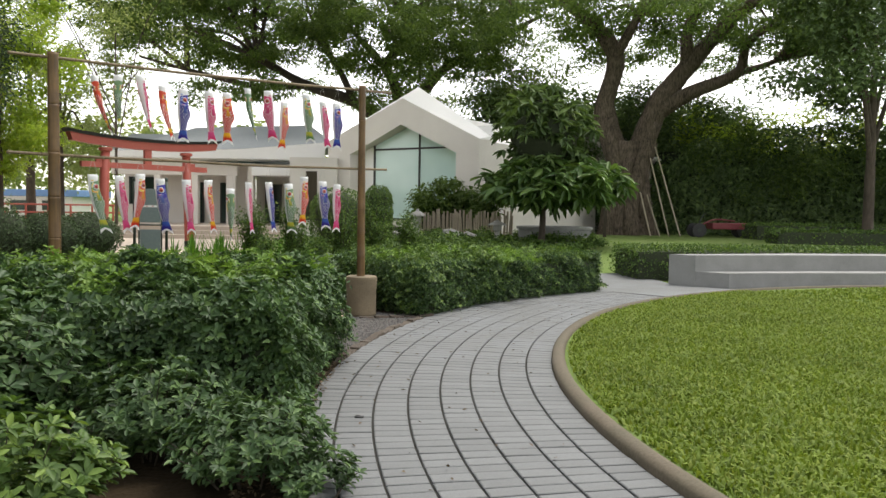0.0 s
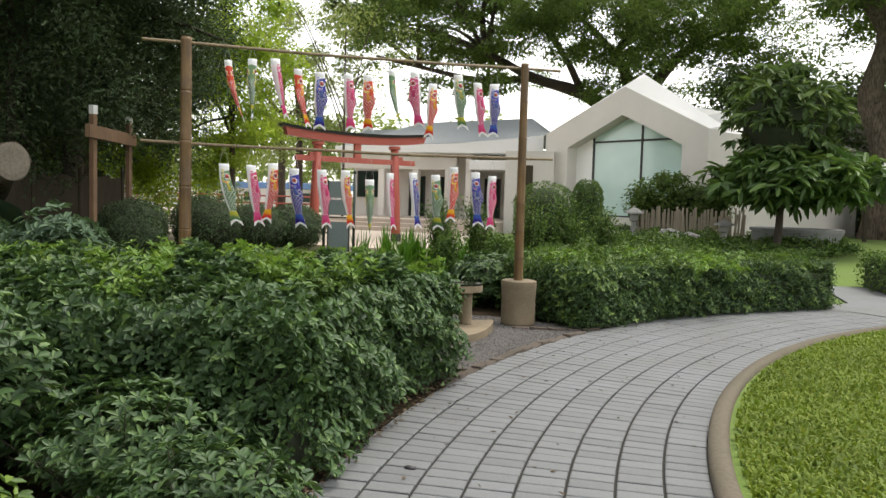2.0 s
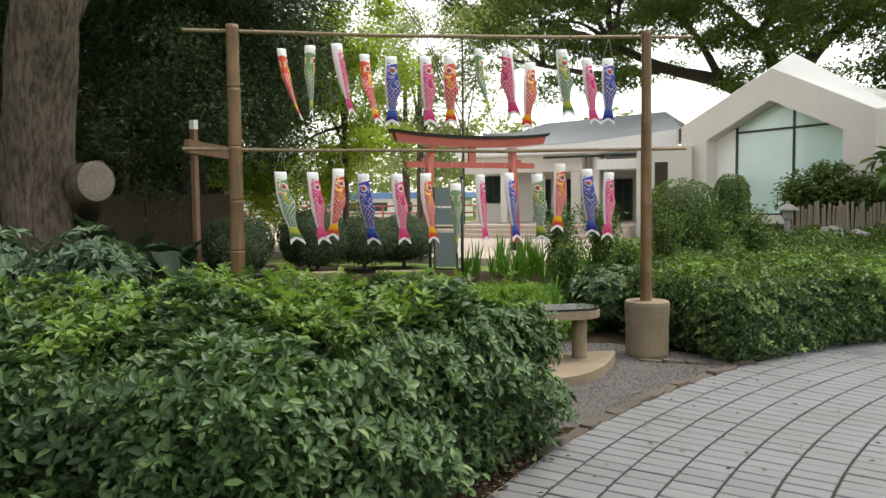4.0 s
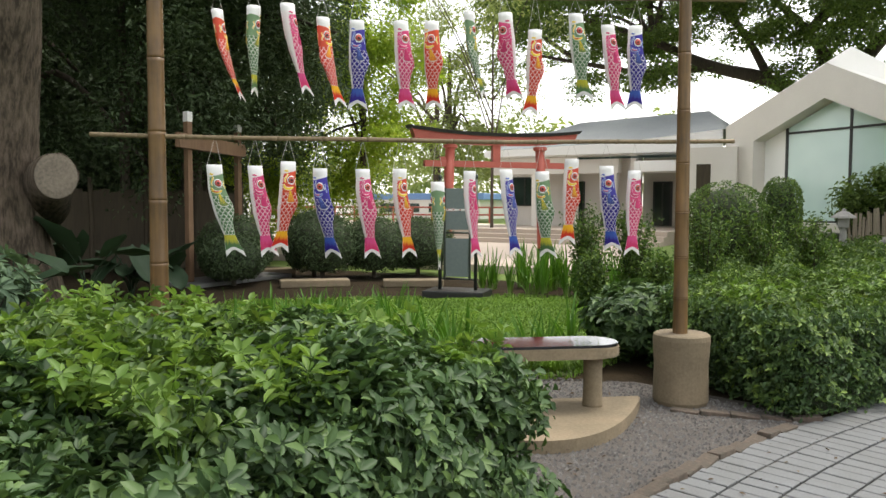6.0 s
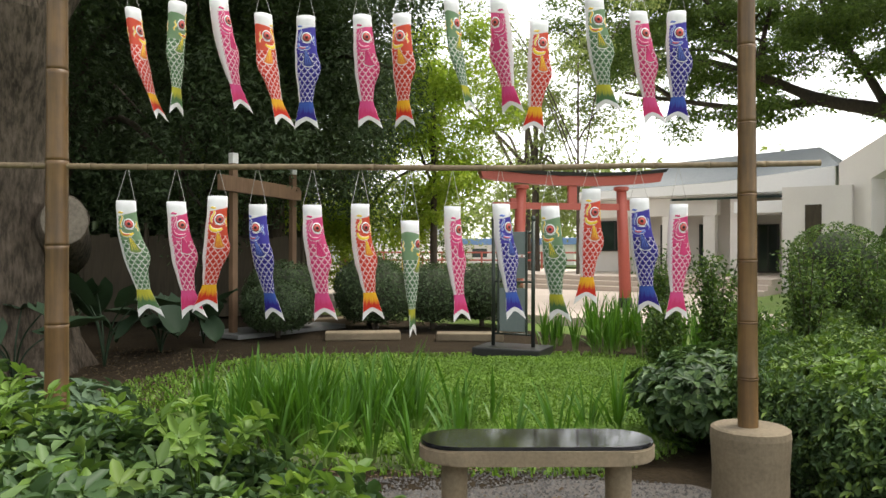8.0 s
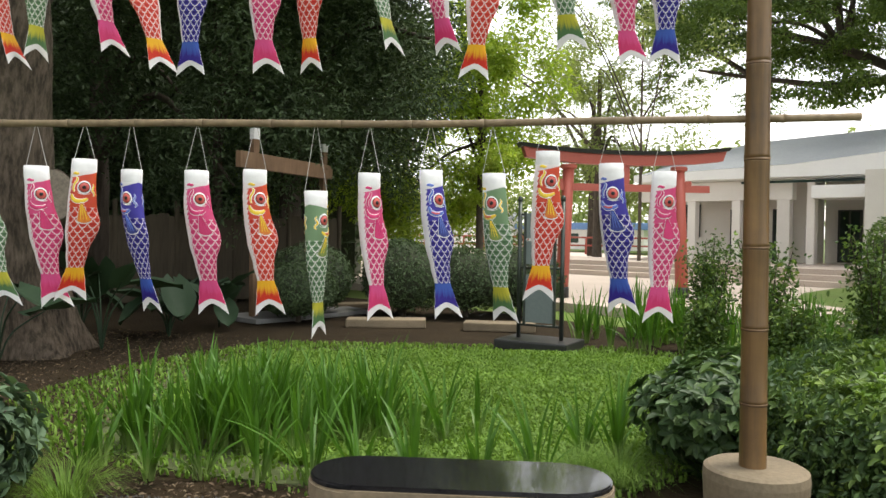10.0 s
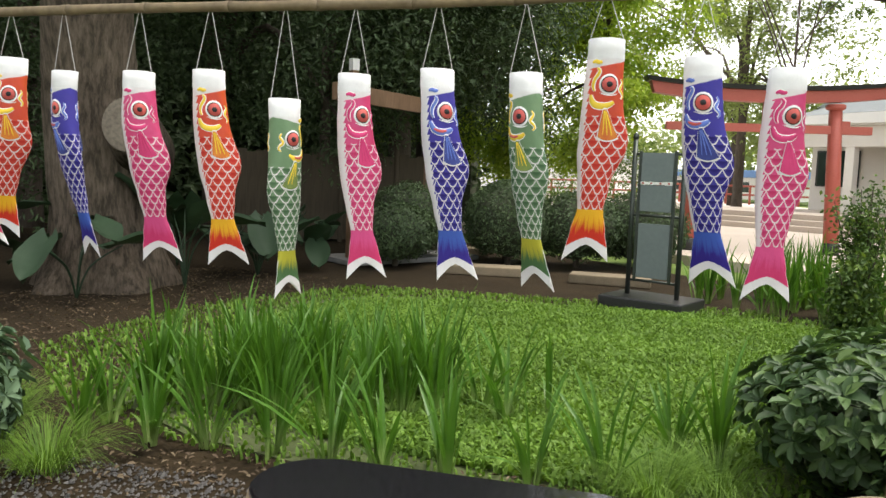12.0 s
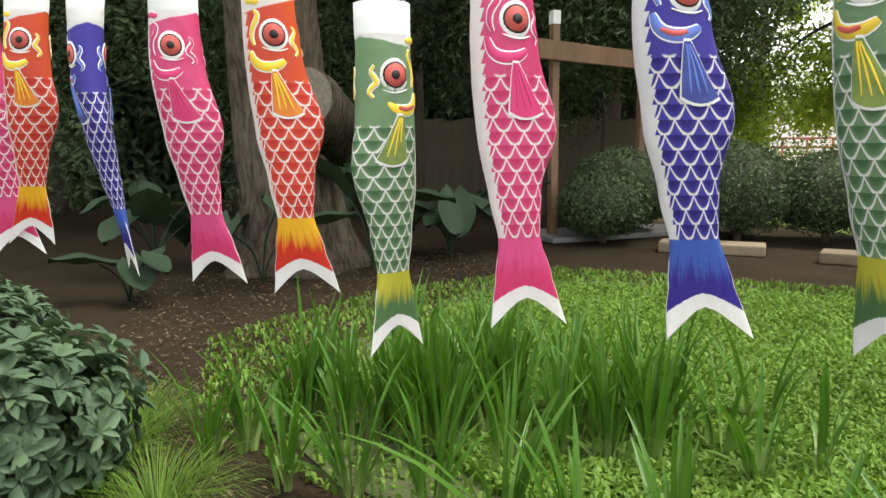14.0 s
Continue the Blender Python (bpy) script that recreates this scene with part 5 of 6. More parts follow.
# ---- shrubs ----
def shrub(name, x, y, z, radii, n, mat, label, size=(0.05, 0.026), shape="ball", core=0.82, cat="shrub", group=""):
    root = empty(name, x, y, z)
    c = np.array([0, 0, radii[2]])
    pts, nrm = ball_points(c, radii, n, shell=0.86, low=-0.85)
    bumpy = 1 + 0.09 * np.array([noise.noise(Vector(p) * 2.6 + Vector((x, y, 0))) for p in pts])[:, None]
    pts = c + (pts - c) * bumpy
    if shape == "column":
        k = np.clip((pts[:, 2] - radii[2]) / radii[2], -1, 1)
        f = np.where(k < 0.35, 1.0, np.sqrt(np.maximum(1 - ((k - 0.35) / 0.65) ** 2, 0.02)))
        rr = np.hypot(pts[:, 0], pts[:, 1]) + 1e-6
        want = f * radii[0] * RNG.uniform(0.9, 1.02, len(pts))
        pts[:, 0] *= want / rr
        pts[:, 1] *= want / rr
    leaf_mesh("leaves", pts, nrm, size[0], size[1], mat, root)
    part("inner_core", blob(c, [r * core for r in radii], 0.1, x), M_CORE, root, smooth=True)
    if shape != "column":
        part("stem", tube([(0, 0, -0.05), (0.02, 0, radii[2] * 0.6)], [0.05, 0.04], 8), M_BARK, root)
    return tagged(root, label, cat, group)


for x, y, r, h in ((-10.55, 16.15, 0.78, 0.62), (-10.0, 15.5, 0.62, 0.46), (-9.3, 17.2, 0.72, 0.66), (-8.75, 18.2, 0.75, 0.6), (-9.9, 17.7, 0.68, 0.68), (-8.3, 19.2, 0.8, 0.6)):
    shrub("round_shrub", x, y, 0.06, (r, r, h), 5200, M_DARKLEAF, "rounded clipped dark green shrub under the trees", (0.055, 0.03), group="rounded shrubs")
shrub("cone_shrub", -1.62, 23.9, 0.22, (0.44, 0.44, 0.98), 6000, M_HEDGE2, "neatly clipped bullet-shaped green shrub", (0.06, 0.032), "column")
shrub("cone_shrub", -2.72, 23.3, 0.2, (0.85, 0.8, 0.92), 6500, M_HEDGE2, "clipped leafy green shrub with a flat top", (0.06, 0.032), "column")


def airy_shrub(x, y, h, label):
    root = empty("airy_shrub", x, y, 0)
    P, N = [], []
    for k in range(16):
        a, tl = RNG.uniform(0, 6.28), RNG.uniform(0.03, 0.24)
        top = Vector((math.cos(a) * tl * h, math.sin(a) * tl * h, h * RNG.uniform(0.65, 1.05)))
        part("stem", limb([(0, 0, 0), tuple(top * 0.5 + Vector((0, 0, 0.1))), tuple(top)], 0.012, 0.004, 5), M_BARK, root)
        m = 230
        t = RNG.uniform(0.08, 1.02, (m, 1))
        P.append(np.array(top) * t + RNG.normal(0, 0.07, (m, 3)))
        N.append(RNG.normal(0, 1, (m, 3)) + np.array([0, 0, 0.6]))
    leaf_mesh("leaves", np.concatenate(P), np.concatenate(N), 0.055, 0.03, M_HEDGE2, root)
    return tagged(root, label, "shrub", "airy shrubs")


for x, y, h in ((-3.95, 17.3, 1.45), (-2.9, 16.3, 1.4), (-2.0, 17.0, 1.5), (-1.3, 17.3, 1.45), (-0.6, 17.8, 1.3), (-3.4, 15.9, 0.85), (-2.3, 15.4, 0.8)):
    airy_shrub(x, y, h, "airy upright shrub with small glossy leaves")


def rosette_bush(x, y, radii, n, mat, label, size):
    root = empty("rosette_bush", x, y, 0)
    c = np.array([0, 0, radii[2]])
    pts, nrm = ball_points(c, radii, n, shell=0.55, low=-0.9)
    bumpy = 1 + 0.28 * np.array([noise.noise(Vector(p) * 3.4 + Vector((x, y, 0))) for p in pts])[:, None]
    pts = c + (pts - c) * bumpy
    whorls("foliage", pts, nrm + np.array([0, 0, 0.7]), size[0], size[1], mat, root, 8, 0.35)
    part("inner_core", blob(c * 0.8, [r * 0.48 for r in radii], 0.3, x), M_CORE, root, smooth=True)
    for k in range(7):
        t = 0.9 * k
        part("stem", tube([(0, 0, -0.02), (0.4 * radii[0] * math.cos(t), 0.4 * radii[1] * math.sin(t), radii[2]), (0.75 * radii[0] * math.cos(t), 0.75 * radii[1] * math.sin(t), radii[2] * 1.5)], [0.012, 0.009, 0.004], 6), M_BARK, root)
    return tagged(root, label, "shrub")


rosette_bush(-4.55, 8.95, (0.62, 0.55, 0.36), 430, M_BLUELEAF, "loose bluish-green bush with leaves in rosettes beside the grass tufts", (0.095, 0.045))
rosette_bush(-1.85, 12.75, (0.55, 0.8, 0.38), 520, M_HEDGE, "loose dark green bush at the end of the hedge", (0.09, 0.042))
rosette_bush(-4.95, 7.95, (0.6, 0.45, 0.64), 380, M_BLUELEAF, "upright bluish-green bush behind the hedge by the bamboo pole", (0.11, 0.036))
rosette_bush(-6.1, 7.8, (0.7, 0.5, 0.7), 380, M_BLUELEAF, "tall loose bluish-green bush behind the hedge", (0.12, 0.042))
rosette_bush(-6.0, 8.7, (0.6, 0.45, 0.34), 300, M_BLUELEAF, "low bluish-green bush on the shaded soil", (0.11, 0.038))
SHOOTS = [(-2.0, 7.2), (-1.75, 6.8), (-2.6, 7.5), (-1.6, 7.6), (-3.1, 7.3), (-2.3, 6.5), (-2.2, 7.9), (-2.9, 8.0), (-1.9, 8.1), (-3.6, 7.8), (-1.5, 7.1), (-2.5, 7.0), (-1.35, 7.9), (-3.3, 6.9), (-3.4, 6.2)] + [(-2.6 + RNG.uniform(-1.3, 1.1), 7.4 + RNG.uniform(-0.8, 0.7)) for _ in range(22)] + [(-3.3 + RNG.uniform(-1.2, 0.9), 6.6 + RNG.uniform(-0.7, 0.8)) for _ in range(26)] + [(-0.55 + RNG.uniform(-0.3, 2.2), 12.2 + RNG.uniform(-0.2, 2.2)) for _ in range(26)] + [(-1.0 + RNG.uniform(-0.3, 0.6), 11.7 + RNG.uniform(0, 0.9)) for _ in range(6)]
for k, (x, y) in enumerate(SHOOTS):
    low = 0.82 if y < 10 else 0.62
    root = empty("leafy_shoot", x, y, low)
    P, N = [], []
    for q in range(9):
        a = RNG.uniform(0, 6.28)
        tip = np.array([math.cos(a) * RNG.uniform(0.04, 0.24), math.sin(a) * RNG.uniform(0.04, 0.24), RNG.uniform(0.05, 0.22)])
        part("shoot_stem", tube([(0, 0, -0.12), tuple(tip * 0.6), tuple(tip)], [0.004, 0.003, 0.002], 5), M_LIME, root)
        for t in (1.0, 0.75, 0.5):
            P.append(tip * t)
            N.append(tip * (1, 1, 0) * 2 + np.array([0, 0, 0.8]) + RNG.normal(0, 0.25, 3))
    young = k < 14 or (k > 15 and k % 2 == 0)
    whorls("leaves", P, N, 0.055, 0.027, M_LIME if young else M_HEDGE2, root, 6, 0.5)
    tagged(root, "fresh light-green leafy shoot above the hedge" if young else "loose leafy shoot standing above the hedge", "shoot", "hedge shoots")
def sprig_bush(x, y, radii, n, mat, label, size=(0.075, 0.034)):
    """A loose young bush: upright sprigs with leaves in rosettes at their tips."""
    root = empty("young_bush", x, y, 0)
    tips, nrm = [], []
    for k in range(n):
        a, q = RNG.uniform(0, 6.283), math.sqrt(RNG.uniform(0, 1))
        top = Vector((radii[0] * q * math.cos(a), radii[1] * q * math.sin(a), radii[2] * (1.15 - 0.55 * q * q) * RNG.uniform(0.75, 1.15)))
        foot = Vector((top.x * 0.45, top.y * 0.45, 0))
        if k % 4 == 0:
            part("stem", tube([foot, foot.lerp(top, 0.6) + Vector((0, 0, 0.03)), top], [0.006, 0.004, 0.002], 5), M_BARK, root)
        for t in (1.0, 0.82, 0.62, 0.42):
            tips.append(tuple(foot.lerp(top, t)))
            nrm.append((math.cos(a) * q * 0.6, math.sin(a) * q * 0.6, 0.8))
    whorls("leaves", tips, nrm, size[0], size[1], mat, root, 7, 0.5)
    return tagged(root, label, "shrub")


sprig_bush(-1.2, 4.75, (0.45, 0.45, 0.36), 110, M_HEDGE, "leafy green bush spilling onto the path edge", (0.055, 0.025))
sprig_bush(-0.82, 4.5, (0.24, 0.3, 0.2), 40, M_HEDGE, "small leafy bush at the edge of the paving", (0.045, 0.021))
sprig_bush(-2.2, 4.1, (0.55, 0.42, 0.44), 110, M_HEDGE2, "fresh green young bush before the hedge", (0.065, 0.03))
sprig_bush(-3.5, 4.1, (0.8, 0.5, 0.6), 130, M_HEDGE2, "fresh green bush beside the start of the path", (0.065, 0.03))
sprig_bush(-2.8, 4.85, (0.7, 0.45, 0.86), 170, M_HEDGE, "tall leafy bush rising out of the hedge", (0.07, 0.034))
sprig_bush(-1.9, 5.1, (0.6, 0.42, 0.46), 130, M_HEDGE, "low dark foliage in the hollow of the hedge", (0.055, 0.025))


# fine tufts of grass by the gravel
def tuft(x, y, n, L, label):
    root = empty("grass_tuft", x, y, 0)
    bm = bmesh.new()
    for k in range(n):
        if k and k % (n // 10) == 0:
            part("blade_fan", bm, M_BLADE2, root)
            bm = bmesh.new()
        a = RNG.uniform(0, 0.63) + 0.63 * (k // (n // 10))
        d = Vector((math.cos(a), math.sin(a), 0))
        s = Vector((-d.y, d.x, 0)) * 0.0022
        p0 = d * RNG.uniform(0, 0.12)
        hh, out = L * RNG.uniform(0.4, 0.8), L * RNG.uniform(0.4, 1.0)
        prev = None
        for t in (0, 0.35, 0.7, 1):
            c = p0 + d * out * t + Vector((0, 0, hh * (2 * t - 1.55 * t * t)))
            cur = [bm.verts.new(c - s * (1.1 - t)), bm.verts.new(c + s * (1.1 - t))]
            if prev:
                bm.faces.new((prev[0], prev[1], cur[1], cur[0]))
            prev = cur
    part("blade_fan", bm, M_BLADE2, root)
    return tagged(root, label, "grass tuft", "fine grass tufts")


for x, y in ((-4.75, 9.35), (-5.1, 9.5), (-4.5, 9.1), (-5.35, 9.25), (-2.35, 11.7), (-2.2, 11.95), (-4.2, 9.55), (-4.9, 9.05)):
    tuft(x, y, 360, 0.44, "soft tuft of fine arching grass on the gravel edge")


# broad-leaved plants under the old tree
def broad_plant(x, y, n, size, h, label):
    root = empty("broad_leaf_plant", x, y, 0)
    for k in range(n):
        a = 2.4 * k + RNG.uniform(-0.4, 0.4)
        d = Vector((math.cos(a), math.sin(a), 0))
        hh, out = h * RNG.uniform(0.45, 1.0), h * RNG.uniform(0.25, 0.6)
        tip = d * out + Vector((0, 0, hh))
        stalk = part("stalk", limb([(0, 0, 0), tuple(d * out * 0.3 + Vector((0, 0, hh * 0.6))), tuple(tip)], 0.014, 0.008, 6), M_TARO, root, smooth=True)
        bm = bmesh.new()
        L = size * RNG.uniform(0.75, 1.2)
        fw = (d * 0.75 + Vector((0, 0, RNG.uniform(-0.7, 0.95)))).normalized()
        sd = fw.cross(Vector((0, 0, 1))).normalized()
        up = sd.cross(fw)
        rows = []
        for i in range(9):
            t = i / 8
            w = L * 0.34 * math.sin(math.pi * min(t * 0.93 + 0.07, 1)) ** 0.7
            rows.append([bm.verts.new(tip + fw * L * (t - 0.22 - (0.16 * abs(q) if t < 0.3 else 0)) + sd * w * q + up * (0.12 * L * abs(q) + 0.03 * L * math.sin(9 * t + 3 * q) - 0.16 * L * t * t)) for q in (-1, -0.5, 0, 0.5, 1)])
        for r0, r1 in zip(rows, rows[1:]):
            for q in range(4):
                bm.faces.new((r0[q], r0[q + 1], r1[q + 1], r1[q]))
        part("leaf_blade", bm, M_TARO, root, smooth=True)
    return tagged(root, label, "plant", "broad-leaved plants")


for x, y, n, sz, h in ((-9.0, 10.75, 6, 0.58, 1.0), (-9.3, 12.0, 5, 0.6, 1.0), (-9.9, 13.2, 11, 0.55, 0.75), (-10.4, 14.3, 8, 0.5, 0.75), (-10.1, 9.8, 7, 0.6, 0.9), (-11.3, 12.6, 6, 0.58, 1.05), (-8.6, 9.5, 4, 0.5, 0.5)):
    broad_plant(x, y, n, sz, h, "broad-leaved taro-like plant with large drooping leaves")

# ---- timber frame, fence and slabs on the shady side ----
frame_gate = empty("timber_frame", -10.7, 15.12, 0)
tagged(frame_gate, "brown timber frame with two posts and a cross beam", "frame")
part("post", box(-0.055, 0.055, -0.055, 0.055, 0, 2.98, 0.008), M_TIMBER, frame_gate)
o = part("post", box(-0.055, 0.055, -0.055, 0.055, 0, 3.0, 0.008), M_TIMBER, frame_gate)
o.location = (-0.8, 2.08, 0)
part("post_cap", box(-0.06, 0.06, -0.06, 0.06, 2.98, 3.16, 0.006), M_WHITE, frame_gate, "white metal post cap")
o = part("post_cap", box(-0.06, 0.06, -0.06, 0.06, 3.0, 3.15, 0.006), M_WHITE, frame_gate, "white metal post cap")
o.location = (-0.8, 2.08, 0)
o = part("cross_beam", box(-0.05, 0.05, -0.55, 2.35, 2.48, 2.74, 0.01), M_TIMBER, frame_gate)
o.matrix_basis = pose(0.11, 0.0, 0, 0, 0, 21)
part("footing", box(-0.6, 0.45, -0.25, 2.3, 0, 0.08, 0.015), M_SEAT, frame_gate, "pale concrete footing")
fence = empty("fence", -15.2, 14, 0)
tagged(fence, "brown bamboo board fence at the back of the garden", "fence")
for k in range(26):
    x, y = -14.6 + 0.06 * k, 14.6 + 0.17 * k
    o = part("board", box(-0.095, 0.095, -0.015, 0.015, 0.05, 1.75 + 0.03 * (k % 3), 0.006), M_OLDWOOD, fence)
    o.matrix_basis = pose(x + 15.2, y - 14, 0, 0, 0, 70)
for k in range(5):
    o = part("fence_post", tube([(0, 0, 0), (0, 0, 2.05)], 0.05, 10), M_OLDWOOD, fence)
    o.matrix_basis = pose(0.62 + 0.38 * k, 0.6 + 1.08 * k, 0)
for x, y, L, a in ((-8.73, 16.25, 1.25, 44), (-11.2, 17.4, 1.6, 60), (-7.2, 17.2, 1.1, 35)):
    o = part("stone_slab", box(-L / 2, L / 2, -0.2, 0.2, 0, 0.13, 0.02), M_CONC)
    o.matrix_world = pose(x, y, 0.0, 0, 0, a)
    tagged(o, "long pale concrete slab laid at the lawn edge", "slab", "edge slabs")

# ---- white gabled house ----
HM = pose(-0.99, 30.0, 0.42, 0, 0, -35)
house = empty("gabled_house")
house.matrix_world = HM
tagged(house, "modern beige gabled house with tall green-tinted window", "house")


def gable(u0, u1, eave, peak, v0, v1, base=0.0):
    um = (u0 + u1) / 2
    bm = bmesh.new()
    ring = [(u0, base), (u1, base), (u1, eave), (um, peak), (u0, eave)]
    a = [bm.verts.new((u, v0, z)) for u, z in ring]
    b = [bm.verts.new((u, v1, z)) for u, z in ring]
    for k in range(5):
        bm.faces.new((a[k], a[(k + 1) % 5], b[(k + 1) % 5], b[k]))
    bm.faces.new(a[::-1])
    bm.faces.new(b)
    bmesh.ops.recalc_face_normals(bm, faces=bm.faces[:])
    return bm


def gable_ring(outer, inner, v0, v1):
    """A gable-shaped portal: outer and inner are five (u, z) corners each."""
    bm = bmesh.new()
    A = [bm.verts.new((u, v0, z)) for u, z in outer]
    B = [bm.verts.new((u, v0, z)) for u, z in inner]
    C = [bm.verts.new((u, v1, z)) for u, z in outer]
    D = [bm.verts.new((u, v1, z)) for u, z in inner]
    for k in (1, 2, 3, 4):
        j = (k + 1) % 5
        bm.faces.new((A[k], A[j], B[j], B[k]))
        bm.faces.new((C[k], D[k], D[j], C[j]))
        bm.faces.new((A[k], C[k], C[j], A[j]))
        bm.faces.new((B[k], B[j], D[j], D[k]))
    for k in (0, 1):
        bm.faces.new((A[k], B[k], D[k], C[k]))
    bmesh.ops.recalc_face_normals(bm, faces=bm.faces[:])
    return bm


OUTER = [(-3.85, 0), (3.28, 0), (3.28, 3.55), (-0.12, 5.19), (-3.85, 3.7)]
part("portal_wall", gable_ring(OUTER, [(-2.7, 0.3), (2.32, 0.3), (2.32, 3.08), (-0.18, 4.21), (-2.7, 3.14)], 0, 1.0), M_WALL, house)
part("side_wall", box(2.95, 3.26, 1.01, 11, 0, 3.5), M_WALL, house)
part("side_wall", box(-3.8, -3.45, 1.01, 11, 0, 3.6), M_WALL, house)
part("back_wall", box(-3.44, 2.94, 10.7, 11, 0, 3.5), M_WALL, house)
bm = bmesh.new()
front = [(-3.85, 0.004, 3.705), (-0.12, 0.004, 5.2), (3.3, 0.004, 3.555)]
rear_top = [(-3.85, 1.0, 3.85), (-0.1, 1.0, 5.76), (3.2, 1.0, 3.72)]
low_rear = [(-3.85, 1.0, 3.6), (-0.12, 1.0, 5.1), (3.2, 1.0, 3.45)]
A, B, C = ([bm.verts.new(p) for p in q] for q in (front, rear_top, low_rear))
for k in (0, 1):
    bm.faces.new((A[k], A[k + 1], B[k + 1], B[k]))
    bm.faces.new((B[k], B[k + 1], C[k + 1], C[k]))
bm.faces.new((A[0], B[0], C[0]))
bm.faces.new((A[2], C[2], B[2]))
bmesh.ops.recalc_face_normals(bm, faces=bm.faces[:])
part("portal_roof", bm, M_WHITE, house, "white sloping top of the portal")
bm = bmesh.new()
for q in ([(3.2, 3.5), (-0.1, 4.9), (-0.1, 4.75), (3.2, 3.35)], [(-3.8, 3.6), (-0.105, 4.9), (-0.105, 4.75), (-3.8, 3.45)]):
    a = [bm.verts.new((u, 1.01, z)) for u, z in q]
    b = [bm.verts.new((u, 11.2, z)) for u, z in q]
    for k in range(4):
        bm.faces.new((a[k], a[(k + 1) % 4], b[(k + 1) % 4], b[k]))
    bm.faces.new(a[::-1])
    bm.faces.new(b)
bmesh.ops.recalc_face_normals(bm, faces=bm.faces[:])
part("roof", bm, M_WHITE, house, "white pitched roof")
part("sill", box(-2.69, 2.31, 0.15, 0.6, 0.3, 0.58, 0.01), M_WALL, house)
win = part("window_frame", box(-1.89, -1.8, 0.5, 0.58, 0.58, 3.5), M_BLACK, house, "dark metal window frame")
for a in ((0.3, 0.38, 0.5, 0.58, 0.58, 3.98), (-1.8, 2.31, 0.49, 0.57, 3.3, 3.37), (-1.8, 2.31, 0.5, 0.58, 0.58, 0.64)):
    part("mullion", box(*a), M_BLACK, win)
for outline in ([(-1.8, 0.64), (0.3, 0.64), (0.3, 3.3), (-1.8, 3.3)], [(0.38, 0.64), (2.31, 0.64), (2.31, 3.04), (1.73, 3.3), (0.38, 3.3)],
                [(-1.8, 3.37), (0.3, 3.37), (0.3, 3.95), (-0.18, 4.18), (-1.8, 3.5)], [(0.38, 3.37), (1.6, 3.37), (0.38, 3.91)]):
    bm = bmesh.new()
    a = [bm.verts.new((u, 0.53, z)) for u, z in outline]
    b = [bm.verts.new((u, 0.545, z)) for u, z in outline]
    for k in range(len(a)):
        bm.faces.new((a[k], a[(k + 1) % len(a)], b[(k + 1) % len(a)], b[k]))
    bm.faces.new(a[::-1])
    bm.faces.new(b)
    bmesh.ops.recalc_face_normals(bm, faces=bm.faces[:])
    part("pane", bm, M_GLASS, win)
part("wall_strip", box(-2.69, -1.89, 0.52, 0.68, 0.58, 3.45), M_WHITE, house)
part("interior_wall", box(-3.4, 2.9, 1.6, 1.75, 0, 4.2), M_WHITE, house)
rear = empty("rear_house")
rear.matrix_world = HM @ pose(2.2, 12.5, 0)
tagged(rear, "second white gabled roof standing behind the house", "house")
part("wall", gable(-3.0, 3.0, 3.6, 5.0, 0, 8), M_WALL, rear)
bm = bmesh.new()
for q in ([(3.3, 3.6), (0.0, 5.3), (0.0, 5.12), (3.2, 3.5)], [(-3.3, 3.6), (-0.004, 5.3), (-0.004, 5.12), (-3.2, 3.5)]):
    a = [bm.verts.new((u, -0.3, z)) for u, z in q]
    b = [bm.verts.new((u, 8.2, z)) for u, z in q]
    for k in range(4):
        bm.faces.new((a[k], a[(k + 1) % 4], b[(k + 1) % 4], b[k]))
    bm.faces.new(a[::-1])
    bm.faces.new(b)
bmesh.ops.recalc_face_normals(bm, faces=bm.faces[:])
part("roof", bm, M_WHITE, rear, "white pitched roof")
shed = empty("utility_box", 7.1, 31.5, 0.42)
tagged(shed, "white utility box on a post beside the rain tree", "utility box")
part("post", box(-0.06, 0.06, -0.06, 0.06, 0, 2.2, 0.01), M_OLDWOOD, shed)
part("white_cabinet", box(-0.55, 0.55, -0.2, 0.2, 2.1, 2.72, 0.02), M_WHITE, shed)

# ---- low building with columns ----
wing = empty("low_building", -9, 34, 0.36)
tagged(wing, "long low white building with columns and grey roof", "building")
part("wall", box(-4.4, 1.05, 1.0, 2.3, 0.2, 3.4), M_WALL, wing)
part("porch_wall", box(1.05, 4.2, 2.4, 2.7, 0.2, 3.4), M_WALL, wing)
part("platform", box(-5.0, 4.6, -1.2, 1.0, -0.2, 0.3, 0.02), M_PLAZA, wing)
bm = bmesh.new()
ring = [(-4.5, 3.05), (4.6, 3.05), (4.6, 3.78), (1.0, 3.45), (-4.5, 3.3)]
a = [bm.verts.new((x, -0.9, z)) for x, z in ring]
b = [bm.verts.new((x, -0.7, z)) for x, z in ring]
for k in range(5):
    bm.faces.new((a[k], a[(k + 1) % 5], b[(k + 1) % 5], b[k]))
bm.faces.new(a[::-1])
bm.faces.new(b)
bmesh.ops.recalc_face_normals(bm, faces=bm.faces[:])
part("fascia", bm, M_WHITE, wing)
part("soffit", box(-4.4, 4.5, -0.69, 0.99, 3.0, 3.1), M_WHITE, wing)
part("lintel", box(-4.35, 0.9, -0.6, -0.2, 2.35, 2.99, 0.01), M_WALL, wing)
part("awning", box(1.6, 3.4, -1.1, 0.6, 2.36, 2.75, 0.02), M_WHITE, wing, "white box awning over the porch")
